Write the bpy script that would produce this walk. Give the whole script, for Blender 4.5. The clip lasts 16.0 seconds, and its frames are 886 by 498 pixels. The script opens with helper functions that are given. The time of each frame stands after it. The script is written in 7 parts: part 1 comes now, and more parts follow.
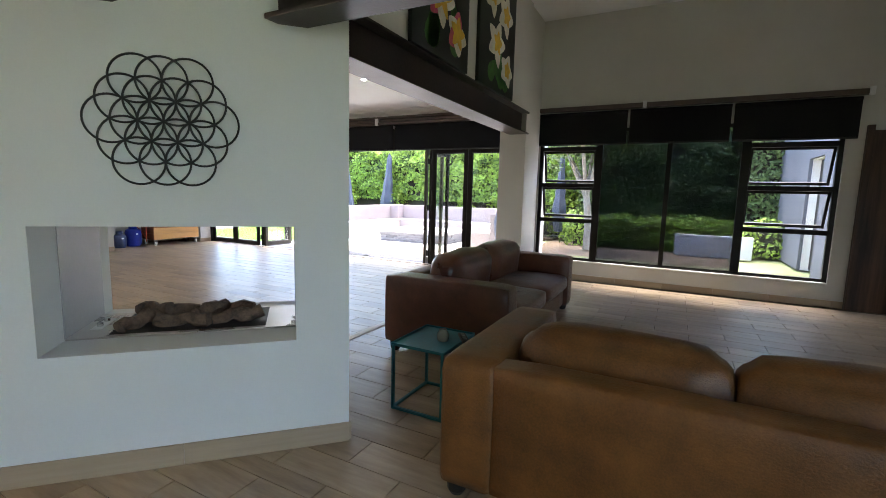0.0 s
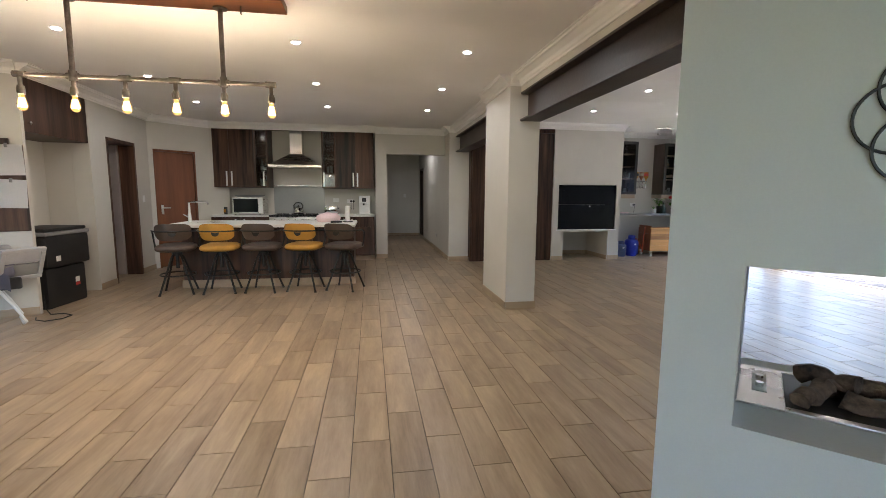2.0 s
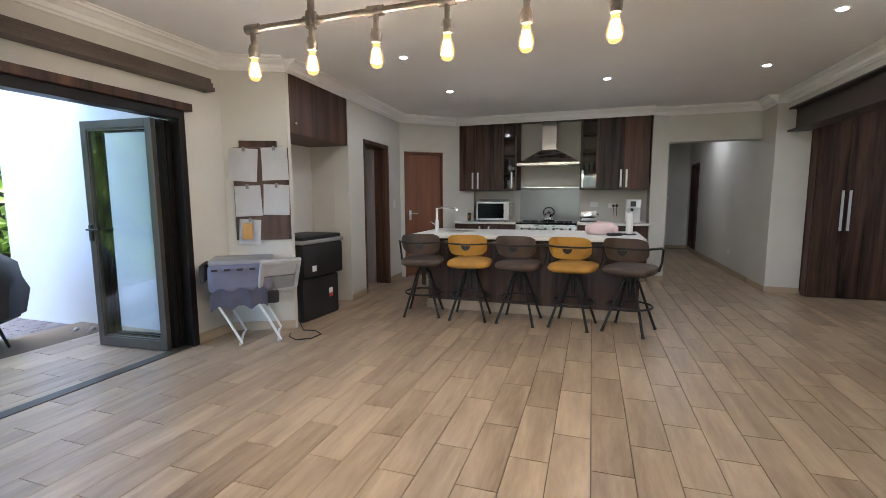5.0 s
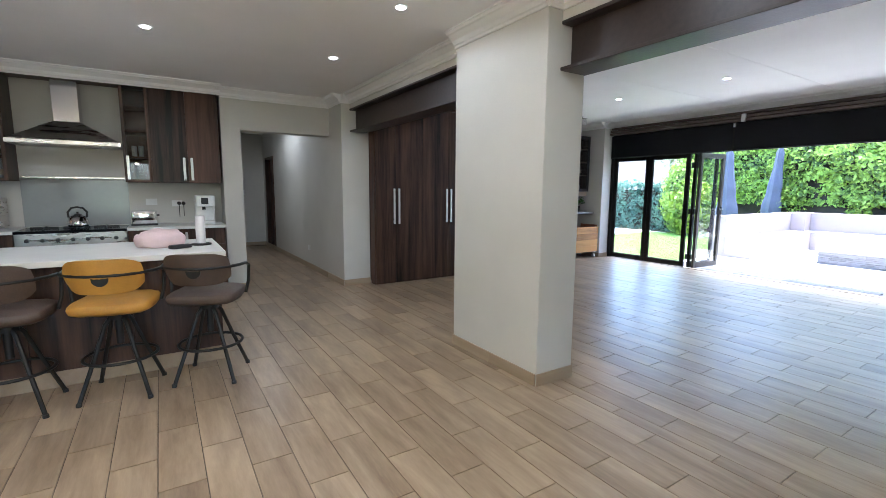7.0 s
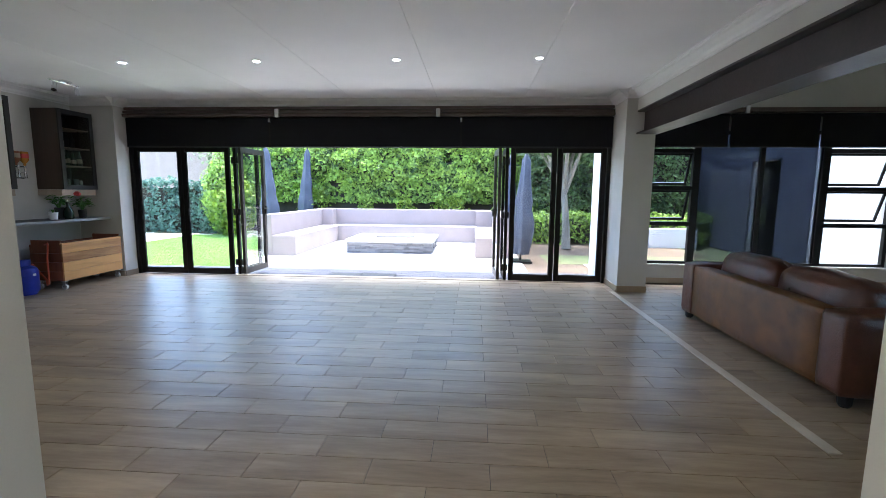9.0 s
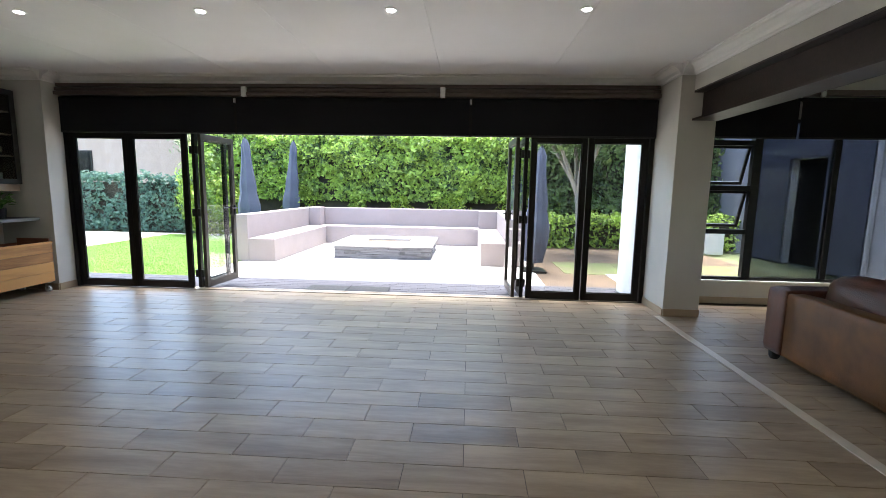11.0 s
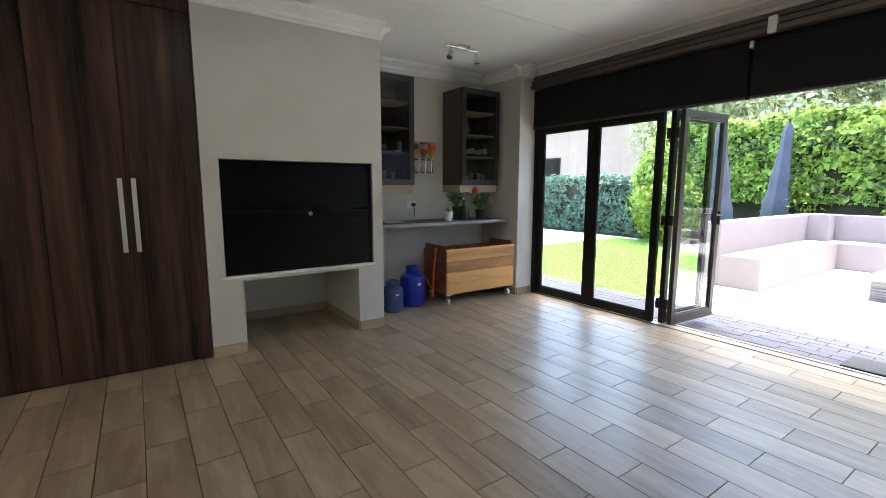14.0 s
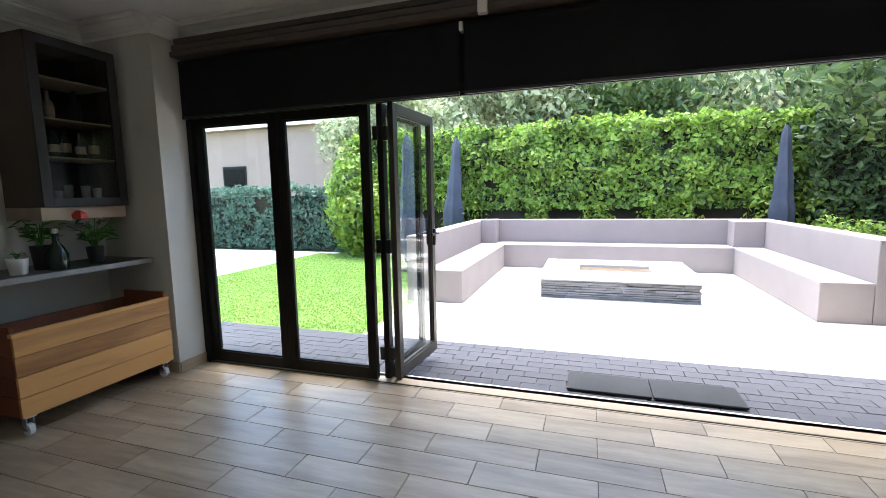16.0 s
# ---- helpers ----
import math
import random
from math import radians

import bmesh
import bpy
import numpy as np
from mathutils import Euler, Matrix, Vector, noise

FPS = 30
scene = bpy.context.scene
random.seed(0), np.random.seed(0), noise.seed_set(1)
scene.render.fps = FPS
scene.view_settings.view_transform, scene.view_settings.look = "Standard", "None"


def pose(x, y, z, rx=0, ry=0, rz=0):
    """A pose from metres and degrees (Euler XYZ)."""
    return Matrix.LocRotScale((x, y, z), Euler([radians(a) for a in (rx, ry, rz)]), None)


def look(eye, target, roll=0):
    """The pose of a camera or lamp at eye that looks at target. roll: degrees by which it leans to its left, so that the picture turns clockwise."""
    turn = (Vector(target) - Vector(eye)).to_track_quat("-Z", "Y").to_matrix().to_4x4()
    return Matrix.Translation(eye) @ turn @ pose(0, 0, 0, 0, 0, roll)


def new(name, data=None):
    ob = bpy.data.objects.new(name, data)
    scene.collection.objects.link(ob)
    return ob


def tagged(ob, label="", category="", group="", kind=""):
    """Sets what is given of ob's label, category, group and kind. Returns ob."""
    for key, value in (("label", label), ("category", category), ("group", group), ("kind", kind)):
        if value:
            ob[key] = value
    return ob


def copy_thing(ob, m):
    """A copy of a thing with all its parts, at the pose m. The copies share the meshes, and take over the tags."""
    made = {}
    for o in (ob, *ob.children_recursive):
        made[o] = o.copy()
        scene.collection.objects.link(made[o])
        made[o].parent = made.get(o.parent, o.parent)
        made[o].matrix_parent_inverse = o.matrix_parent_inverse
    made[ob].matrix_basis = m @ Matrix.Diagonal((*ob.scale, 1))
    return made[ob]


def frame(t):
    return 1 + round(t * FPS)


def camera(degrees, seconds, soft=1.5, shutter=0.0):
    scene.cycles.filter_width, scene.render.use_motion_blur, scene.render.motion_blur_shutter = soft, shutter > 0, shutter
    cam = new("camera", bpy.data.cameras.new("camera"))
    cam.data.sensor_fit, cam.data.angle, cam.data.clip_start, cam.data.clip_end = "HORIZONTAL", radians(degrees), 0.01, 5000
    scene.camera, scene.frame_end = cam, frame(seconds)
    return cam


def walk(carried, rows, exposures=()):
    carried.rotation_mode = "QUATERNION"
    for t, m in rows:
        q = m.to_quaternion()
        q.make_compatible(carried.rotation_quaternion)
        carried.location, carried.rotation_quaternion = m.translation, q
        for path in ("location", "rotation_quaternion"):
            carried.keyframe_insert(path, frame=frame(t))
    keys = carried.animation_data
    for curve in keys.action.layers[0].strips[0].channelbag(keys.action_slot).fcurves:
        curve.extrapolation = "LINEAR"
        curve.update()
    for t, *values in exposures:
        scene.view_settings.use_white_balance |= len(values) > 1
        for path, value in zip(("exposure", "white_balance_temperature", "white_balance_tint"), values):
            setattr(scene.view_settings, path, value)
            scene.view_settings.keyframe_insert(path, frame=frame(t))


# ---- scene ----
import itertools

cam = camera(89.5, 16.0, soft=0.6)
EXPOSURES = [(0, 3.92, 6300, 11), (1, 3.7, 6300, 11), (2, 3.85, 6250, 12), (3, 4.18, 5700, 11), (5.5, 3.85, 5650, 11), (6, 4.15, 5500, 10), (6.5, 4.42, 5450, 9), (7, 4.1, 5350, 8), (8, 3.25, 5250, 7), (9, 3.5, 5500, 7), (11.5, 3.2, 6200, 7), (13, 3.3, 6200, 7), (14.5, 3.62, 6100, 7), (15.2, 3.45, 6000, 6), (16, 2.88, 6100, 5)]
PATH = [
    (0, (-0.129, 0.084, 1.263), (-1.04, 1.847, 1.015), 1.5),
    (0.5, (-0.385, 0.059, 1.279), (-1.689, 1.555, 1.034), 1.7),
    (1, (-0.644, -0.01, 1.28), (-2.265, 1.135, 1.037), 1.4),
    (1.5, (-0.903, -0.186, 1.306), (-2.744, 0.555, 1.057), 0.6),
    (2, (-1.15, -0.306, 1.315), (-3.109, 0.012, 1.07), 0.4),
    (2.5, (-1.42, -0.381, 1.324), (-3.405, -0.451, 1.086), 0.5),
    (3, (-1.682, -0.522, 1.306), (-3.635, -0.885, 1.071), 0.3),
    (3.2, (-1.776, -0.62, 1.311), (-3.708, -1.081, 1.073), 0.5),
    (5.3, (-2.966, -1.108, 1.298), (-4.851, -1.734, 1.069), -0.3),
    (5.5, (-3.086, -1.147, 1.325), (-5.013, -1.63, 1.089), -0.4),
    (6, (-3.342, -1.14, 1.361), (-5.325, -1.155, 1.103), -0.3),
    (6.5, (-3.617, -1.061, 1.356), (-5.524, -0.522, 1.091), -0.1),
    (7, (-3.853, -0.913, 1.348), (-5.529, 0.146, 1.085), 0.4),
    (7.5, (-4.045, -0.657, 1.342), (-5.368, 0.821, 1.086), 0.5),
    (8, (-4.227, -0.408, 1.337), (-5.125, 1.361, 1.084), 0.1),
    (8.5, (-4.388, -0.14, 1.38), (-4.866, 1.784, 1.118), 0.0),
    (9, (-4.44, 0.137, 1.341), (-4.575, 2.116, 1.088), 0.5),
    (9.2, (-4.48, 0.26, 1.326), (-4.521, 2.245, 1.088), 0.5),
    (11.3, (-4.719, 1.542, 1.356), (-4.873, 3.518, 1.089), 1.3),
    (11.5, (-4.818, 1.672, 1.345), (-5.11, 3.633, 1.081), 1.1),
    (12, (-4.954, 1.901, 1.323), (-5.66, 3.752, 1.052), 0.9),
    (12.5, (-5.105, 2.151, 1.312), (-6.216, 3.792, 1.048), 0.7),
    (13, (-5.341, 2.372, 1.294), (-6.767, 3.75, 1.031), 0.3),
    (13.5, (-5.605, 2.599, 1.3), (-7.193, 3.785, 1.032), 0.2),
    (14, (-5.897, 2.858, 1.305), (-7.531, 3.977, 1.031), 0.1),
    (14.5, (-6.212, 3.114, 1.313), (-7.78, 4.325, 1.042), -0.1),
    (15, (-6.454, 3.397, 1.317), (-7.849, 4.806, 1.051), -0.3),
    (15.5, (-6.643, 3.717, 1.341), (-7.717, 5.385, 1.096), -0.8),
    (16, (-6.759, 4.044, 1.367), (-7.378, 5.93, 1.124), -1.1),
]
walk(cam, [(t, look(eye, target, roll)) for t, eye, target, roll in PATH], exposures=EXPOSURES)

# ---- light ----
world = bpy.data.worlds.new("sky")
scene.world = world
world.use_nodes = True
wn = world.node_tree.nodes
sky = wn.new("ShaderNodeTexSky")
sky.sky_type = "NISHITA"
sky.sun_disc = False
sky.sun_elevation, sky.sun_rotation = radians(78), radians(-14)
sky.air_density, sky.dust_density, sky.ozone_density = 1.0, 2.5, 1.0
wn["Background"].inputs["Strength"].default_value = 0.15
world.node_tree.links.new(sky.outputs["Color"], wn["Background"].inputs["Color"])
sun_data = bpy.data.lights.new("sun", "SUN")
sun_data.energy, sun_data.angle, sun_data.color = 1.5, radians(35), (1.0, 0.95, 0.88)
sun = new("sun", sun_data)
sun.matrix_world = look((-8.0, 13.5, 30), (-6.5, 7.5, 0))

KITCHEN_W, LIVING_W, BULB_W = 1.3, 0.45, 1.5   # watts of each kitchen downlight, living room downlight and pendant bulb


# ---- materials ----
def material(name):
    m = bpy.data.materials.new(name)
    m.use_nodes = True
    t = m.node_tree
    return m, t, t.nodes["Principled BSDF"]


def node(t, kind, **values):
    n = t.nodes.new(kind)
    for key, value in values.items():
        n.inputs[key.replace("_", " ")].default_value = value
    return n


def paint(name, colour, rough=0.6, metal=0.0, vary=0.12, scale=3.0, grain=60.0, bump=0.15, stretch=(1, 1, 1), random=0.0, spec=0.5, coat=0.0, second=None):
    """A surface with a broad and a fine variation of its colour, roughness and relief."""
    m, t, b = material(name)
    link = t.links.new
    coord = t.nodes.new("ShaderNodeTexCoord")
    mapping = t.nodes.new("ShaderNodeMapping")
    mapping.inputs["Scale"].default_value = stretch
    link(coord.outputs["Object"], mapping.inputs["Vector"])
    broad = node(t, "ShaderNodeTexNoise", Scale=scale, Detail=4.0, Roughness=0.6)
    fine = node(t, "ShaderNodeTexNoise", Scale=grain, Detail=3.0, Roughness=0.6)
    link(mapping.outputs["Vector"], broad.inputs["Vector"])
    link(mapping.outputs["Vector"], fine.inputs["Vector"])
    add = t.nodes.new("ShaderNodeMath")
    add.operation = "MULTIPLY_ADD"
    add.inputs[1].default_value = 0.4
    link(fine.outputs["Fac"], add.inputs[0])
    link(broad.outputs["Fac"], add.inputs[2])
    if random:
        info = t.nodes.new("ShaderNodeObjectInfo")
        more = t.nodes.new("ShaderNodeMath")
        more.operation = "MULTIPLY_ADD"
        more.inputs[1].default_value = random
        link(info.outputs["Random"], more.inputs[0])
        link(add.outputs[0], more.inputs[2])
        add = more
    ramp = t.nodes.new("ShaderNodeValToRGB")
    other = second or [c * (1 - 2.2 * vary) for c in colour]
    ramp.color_ramp.elements[0].position, ramp.color_ramp.elements[1].position = 0.45, 0.95 + random
    ramp.color_ramp.elements[0].color = (*other, 1)
    ramp.color_ramp.elements[1].color = (*[min(1, c * (1 + vary)) for c in colour], 1)
    link(add.outputs[0], ramp.inputs["Fac"])
    link(ramp.outputs["Color"], b.inputs["Base Color"])
    rr = node(t, "ShaderNodeMapRange", To_Min=max(0.02, rough - 0.1), To_Max=min(1, rough + 0.12))
    link(broad.outputs["Fac"], rr.inputs["Value"])
    link(rr.outputs["Result"], b.inputs["Roughness"])
    b.inputs["Metallic"].default_value = metal
    b.inputs["Specular IOR Level"].default_value = spec
    b.inputs["Coat Weight"].default_value = coat
    if bump:
        bp = node(t, "ShaderNodeBump", Strength=bump, Distance=0.01)
        link(fine.outputs["Fac"], bp.inputs["Height"])
        link(bp.outputs["Normal"], b.inputs["Normal"])
    return m


def wood(name, light, dark, axis=2, width=9.0, rough=0.45, random=0.5, bump=0.1, island=False, spread=1.0, spec=0.5, along=0.06, start=0.42):
    """Wood with streaks along one axis of the object and a shift of tone from piece to piece."""
    m, t, b = material(name)
    link = t.links.new
    coord = t.nodes.new("ShaderNodeTexCoord")
    mapping = t.nodes.new("ShaderNodeMapping")
    s = [width, width, width]
    s[axis] = width * along
    mapping.inputs["Scale"].default_value = s
    chance = t.nodes.new("ShaderNodeNewGeometry" if island else "ShaderNodeObjectInfo")
    pick = chance.outputs["Random Per Island" if island else "Random"]
    shift = t.nodes.new("ShaderNodeVectorMath")
    shift.operation = "MULTIPLY_ADD"
    combine = t.nodes.new("ShaderNodeCombineXYZ")
    for i in range(3):
        link(pick, combine.inputs[i])
    shift.inputs[1].default_value = (37.0, 53.0, 71.0)
    link(combine.outputs[0], shift.inputs[0])
    link(coord.outputs["Object"], shift.inputs[2])
    link(shift.outputs[0], mapping.inputs["Vector"])
    grain = node(t, "ShaderNodeTexNoise", Scale=1.0, Detail=6.0, Roughness=0.62, Distortion=0.4)
    fine = node(t, "ShaderNodeTexNoise", Scale=6.0, Detail=4.0, Roughness=0.7)
    link(mapping.outputs["Vector"], grain.inputs["Vector"])
    link(mapping.outputs["Vector"], fine.inputs["Vector"])
    a = t.nodes.new("ShaderNodeMath")
    a.operation = "MULTIPLY_ADD"
    a.inputs[1].default_value = 0.3
    link(fine.outputs["Fac"], a.inputs[0])
    link(grain.outputs["Fac"], a.inputs[2])
    c = t.nodes.new("ShaderNodeMath")
    c.operation = "MULTIPLY_ADD"
    c.inputs[1].default_value = random
    link(pick, c.inputs[0])
    link(a.outputs[0], c.inputs[2])
    ramp = t.nodes.new("ShaderNodeValToRGB")
    ramp.color_ramp.elements[0].position = start
    ramp.color_ramp.elements[1].position = start + 0.5 * spread + random
    ramp.color_ramp.elements[0].color = (*dark, 1)
    ramp.color_ramp.elements[1].color = (*light, 1)
    link(c.outputs[0], ramp.inputs["Fac"])
    link(ramp.outputs["Color"], b.inputs["Base Color"])
    rr = node(t, "ShaderNodeMapRange", To_Min=max(0.05, rough - 0.08), To_Max=rough + 0.12)
    link(grain.outputs["Fac"], rr.inputs["Value"])
    link(rr.outputs["Result"], b.inputs["Roughness"])
    b.inputs["Specular IOR Level"].default_value = spec
    bp = node(t, "ShaderNodeBump", Strength=bump, Distance=0.004)
    link(fine.outputs["Fac"], bp.inputs["Height"])
    link(bp.outputs["Normal"], b.inputs["Normal"])
    return m


def pane_material(name, tint, gloss=1.0):
    """Clear glass: what lies behind shows through, with a mirror gloss at grazing angles."""
    m, t, b = material(name)
    out = t.nodes["Material Output"]
    clear = t.nodes.new("ShaderNodeBsdfTransparent")
    clear.inputs["Color"].default_value = (*tint, 1)
    shine = t.nodes.new("ShaderNodeBsdfGlossy")
    shine.inputs["Roughness"].default_value = 0.02
    shine.inputs["Color"].default_value = (gloss, gloss, gloss, 1)
    facing = node(t, "ShaderNodeLayerWeight", Blend=0.5)
    power = t.nodes.new("ShaderNodeMath")
    power.operation = "POWER"
    power.inputs[1].default_value = 4.0
    t.links.new(facing.outputs["Facing"], power.inputs[0])
    fres = t.nodes.new("ShaderNodeMath")
    fres.operation = "MULTIPLY_ADD"
    fres.inputs[1].default_value, fres.inputs[2].default_value = 0.45, 0.03
    t.links.new(power.outputs[0], fres.inputs[0])
    mix = t.nodes.new("ShaderNodeMixShader")
    t.links.new(fres.outputs[0], mix.inputs[0])
    t.links.new(clear.outputs[0], mix.inputs[1])
    t.links.new(shine.outputs[0], mix.inputs[2])
    t.links.new(mix.outputs[0], out.inputs["Surface"])
    return m


def glow(name, colour, strength):
    m, t, b = material(name)
    b.inputs["Base Color"].default_value = (0.9, 0.9, 0.9, 1)
    b.inputs["Emission Color"].default_value = (*colour, 1)
    b.inputs["Emission Strength"].default_value = strength
    return m


def leaf_material(name, light, dark):
    m, t, b = material(name)
    link = t.links.new
    geo = t.nodes.new("ShaderNodeNewGeometry")
    coord = t.nodes.new("ShaderNodeTexCoord")
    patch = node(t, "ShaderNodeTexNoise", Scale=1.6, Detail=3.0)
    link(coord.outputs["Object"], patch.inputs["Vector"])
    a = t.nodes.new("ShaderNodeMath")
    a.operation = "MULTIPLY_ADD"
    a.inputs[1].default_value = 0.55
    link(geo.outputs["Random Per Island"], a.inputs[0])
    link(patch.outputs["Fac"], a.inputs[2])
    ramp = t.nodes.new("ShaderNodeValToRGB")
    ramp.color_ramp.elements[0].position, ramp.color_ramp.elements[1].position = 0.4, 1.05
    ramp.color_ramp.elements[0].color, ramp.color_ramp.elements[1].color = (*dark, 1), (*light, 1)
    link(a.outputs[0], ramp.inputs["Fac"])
    link(ramp.outputs["Color"], b.inputs["Base Color"])
    b.inputs["Roughness"].default_value = 0.5
    back = t.nodes.new("ShaderNodeBsdfTranslucent")
    link(ramp.outputs["Color"], back.inputs["Color"])
    mix = t.nodes.new("ShaderNodeMixShader")
    mix.inputs[0].default_value = 0.4
    link(b.outputs[0], mix.inputs[1])
    link(back.outputs[0], mix.inputs[2])
    link(mix.outputs[0], t.nodes["Material Output"].inputs["Surface"])
    return m


PLASTER = paint("wall_plaster", (0.60, 0.58, 0.535), 0.75, vary=0.04, scale=1.2, grain=120, bump=0.08)
HEARTH_PAINT = paint("fireplace_paint", (0.72, 0.73, 0.72), 0.7, vary=0.03, scale=1.0, grain=140, bump=0.06)
CEIL_PAINT = paint("ceiling_paint", (0.86, 0.855, 0.85), 0.8, vary=0.03, scale=0.8, grain=90, bump=0.04)
CORNICE_PAINT = paint("cornice_paint", (0.84, 0.83, 0.815), 0.6, vary=0.03, scale=2, grain=80, bump=0.03)
TILE = wood("wood_look_tile", (0.47, 0.362, 0.245), (0.17, 0.116, 0.072), axis=0, width=8, rough=0.33, random=0.2, bump=0.05, along=0.15, spread=0.85)
TILE_FAR = wood("wood_look_tile_far", (0.47, 0.362, 0.245), (0.17, 0.116, 0.072), axis=0, width=8, rough=0.33, random=0.2, bump=0.05, along=0.15, spread=0.85, island=True)
GROUT = paint("dark_grout", (0.10, 0.08, 0.062), 0.9, grain=200)
SKIRT = wood("skirting_tile", (0.46, 0.36, 0.25), (0.30, 0.22, 0.14), axis=0, width=6, rough=0.4, random=0.2, bump=0.04)
DARKWOOD = wood("dark_laminate", (0.125, 0.065, 0.044), (0.0045, 0.003, 0.0028), axis=2, width=6, rough=0.38, random=0.10, bump=0.05, spec=0.25, spread=0.6, start=0.51)
STEEL_DARK = paint("brown_painted_steel", (0.038, 0.025, 0.021), 0.42, vary=0.25, scale=2.5, grain=40, bump=0.1)
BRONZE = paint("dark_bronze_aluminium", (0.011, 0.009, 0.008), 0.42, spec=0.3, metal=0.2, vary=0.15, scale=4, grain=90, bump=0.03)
# lighter copy of the dark bronze, with the daylight put into its colour
BRONZE_LIT = paint("bronze_aluminium_daylit", (0.07, 0.06, 0.05), 0.4, metal=0.4, vary=0.15, scale=4, grain=90, bump=0.03)
GLASS = pane_material("window_glass", (0.97, 0.985, 0.98))
SCREEN = pane_material("insect_screen", (0.34, 0.355, 0.39), 0.15)
BLIND = paint("charcoal_blind_fabric", (0.014, 0.014, 0.017), 0.9, spec=0.2, vary=0.12, scale=2, grain=300, bump=0.12)
TRACK = paint("brown_curtain_track", (0.10, 0.075, 0.06), 0.5, vary=0.15, grain=40)
WHITE = paint("white_plastic", (0.78, 0.78, 0.77), 0.4, vary=0.04, grain=60, bump=0.02)
BLACK = paint("black_plastic", (0.018, 0.018, 0.019), 0.5, vary=0.2, grain=120, bump=0.08)
BLACKMETAL = paint("black_powder_coated_steel", (0.016, 0.016, 0.016), 0.4, metal=0.3, vary=0.2, grain=200, bump=0.05)
BLACKGLASS = paint("black_enamel_door", (0.004, 0.005, 0.007), 0.16, vary=0.2, scale=1.5, grain=40, bump=0.0, spec=0.12)
STEEL = paint("brushed_stainless_steel", (0.62, 0.60, 0.57), 0.28, metal=1.0, vary=0.06, scale=3, grain=150, bump=0.03, stretch=(1, 1, 12))
CHROME = paint("polished_chrome", (0.75, 0.75, 0.76), 0.1, metal=1.0, vary=0.04, grain=50, bump=0.0)
HANDLE = paint("satin_nickel", (0.66, 0.66, 0.65), 0.3, metal=0.6, vary=0.05, grain=80, bump=0.02)


# ---- building helpers ----
def box(bm, x0, x1, y0, y1, z0, z1, bevel=0.0, m=None):
    """A box between two corners, with its edges rounded off by bevel metres."""
    x0, x1, y0, y1, z0, z1 = min(x0, x1), max(x0, x1), min(y0, y1), max(y0, y1), min(z0, z1), max(z0, z1)
    res = bmesh.ops.create_cube(bm, size=1.0)
    vs = res["verts"]
    for v in vs:
        v.co = Vector(((x0 + x1) / 2 + v.co.x * (x1 - x0), (y0 + y1) / 2 + v.co.y * (y1 - y0), (z0 + z1) / 2 + v.co.z * (z1 - z0)))
    if bevel:
        es = list({e for v in vs for e in v.link_edges})
        out = bmesh.ops.bevel(bm, geom=es, offset=min(bevel, 0.49 * min(abs(x1 - x0), abs(y1 - y0), abs(z1 - z0))), segments=2, profile=0.6, affect="EDGES")
        vs = list({v for f in out["faces"] for v in f.verts} | {v for v in vs if v.is_valid})
    if m is not None:
        bmesh.ops.transform(bm, matrix=m, verts=[v for v in vs if v.is_valid])
    return vs


def rod(bm, a, b, r0, r1=None, seg=12, caps=True):
    """A round bar from a to b."""
    a, b = Vector(a), Vector(b)
    d = b - a
    m = Matrix.Translation((a + b) / 2) @ d.to_track_quat("Z", "Y").to_matrix().to_4x4()
    return bmesh.ops.create_cone(bm, cap_ends=caps, cap_tris=False, segments=seg, radius1=r0, radius2=r0 if r1 is None else r1, depth=d.length, matrix=m)["verts"]


def tube(bm, pts, r, seg=8, closed=False):
    """A bent round bar through the points."""
    pts = [Vector(p) for p in pts]
    n, rings, up = len(pts), [], None
    for i, p in enumerate(pts):
        d = (pts[(i + 1) % n] - pts[i - 1]) if closed else (pts[min(i + 1, n - 1)] - pts[max(i - 1, 0)])
        d.normalize()
        side = d.orthogonal().normalized() if up is None else (up - d * up.dot(d)).normalized()
        up = side
        other = d.cross(side)
        rr = r[i] if isinstance(r, (list, tuple)) else r
        rings.append([bm.verts.new(p + (side * math.cos(k * math.tau / seg) + other * math.sin(k * math.tau / seg)) * rr) for k in range(seg)])
    for i in range(n if closed else n - 1):
        a, b = rings[i], rings[(i + 1) % n]
        for k in range(seg):
            bm.faces.new((a[k], a[(k + 1) % seg], b[(k + 1) % seg], b[k]))
    if not closed:
        bm.faces.new(rings[0][::-1])
        bm.faces.new(rings[-1])


def lathe(bm, profile, seg=20, centre=(0, 0, 0), wobble=0.0):
    """A turned body: profile rows of radius and height, from the bottom up."""
    c, rings = Vector(centre), []
    for r, z in profile:
        rings.append([bm.verts.new(c + Vector((r * math.cos(k * math.tau / seg) * (1 + wobble * math.sin(3 * k)), r * math.sin(k * math.tau / seg) * (1 + wobble * math.cos(4 * k)), z))) for k in range(seg)])
    for a, b in zip(rings, rings[1:]):
        for k in range(seg):
            bm.faces.new((a[k], a[(k + 1) % seg], b[(k + 1) % seg], b[k]))
    bm.faces.new(rings[0][::-1])
    bm.faces.new(rings[-1])


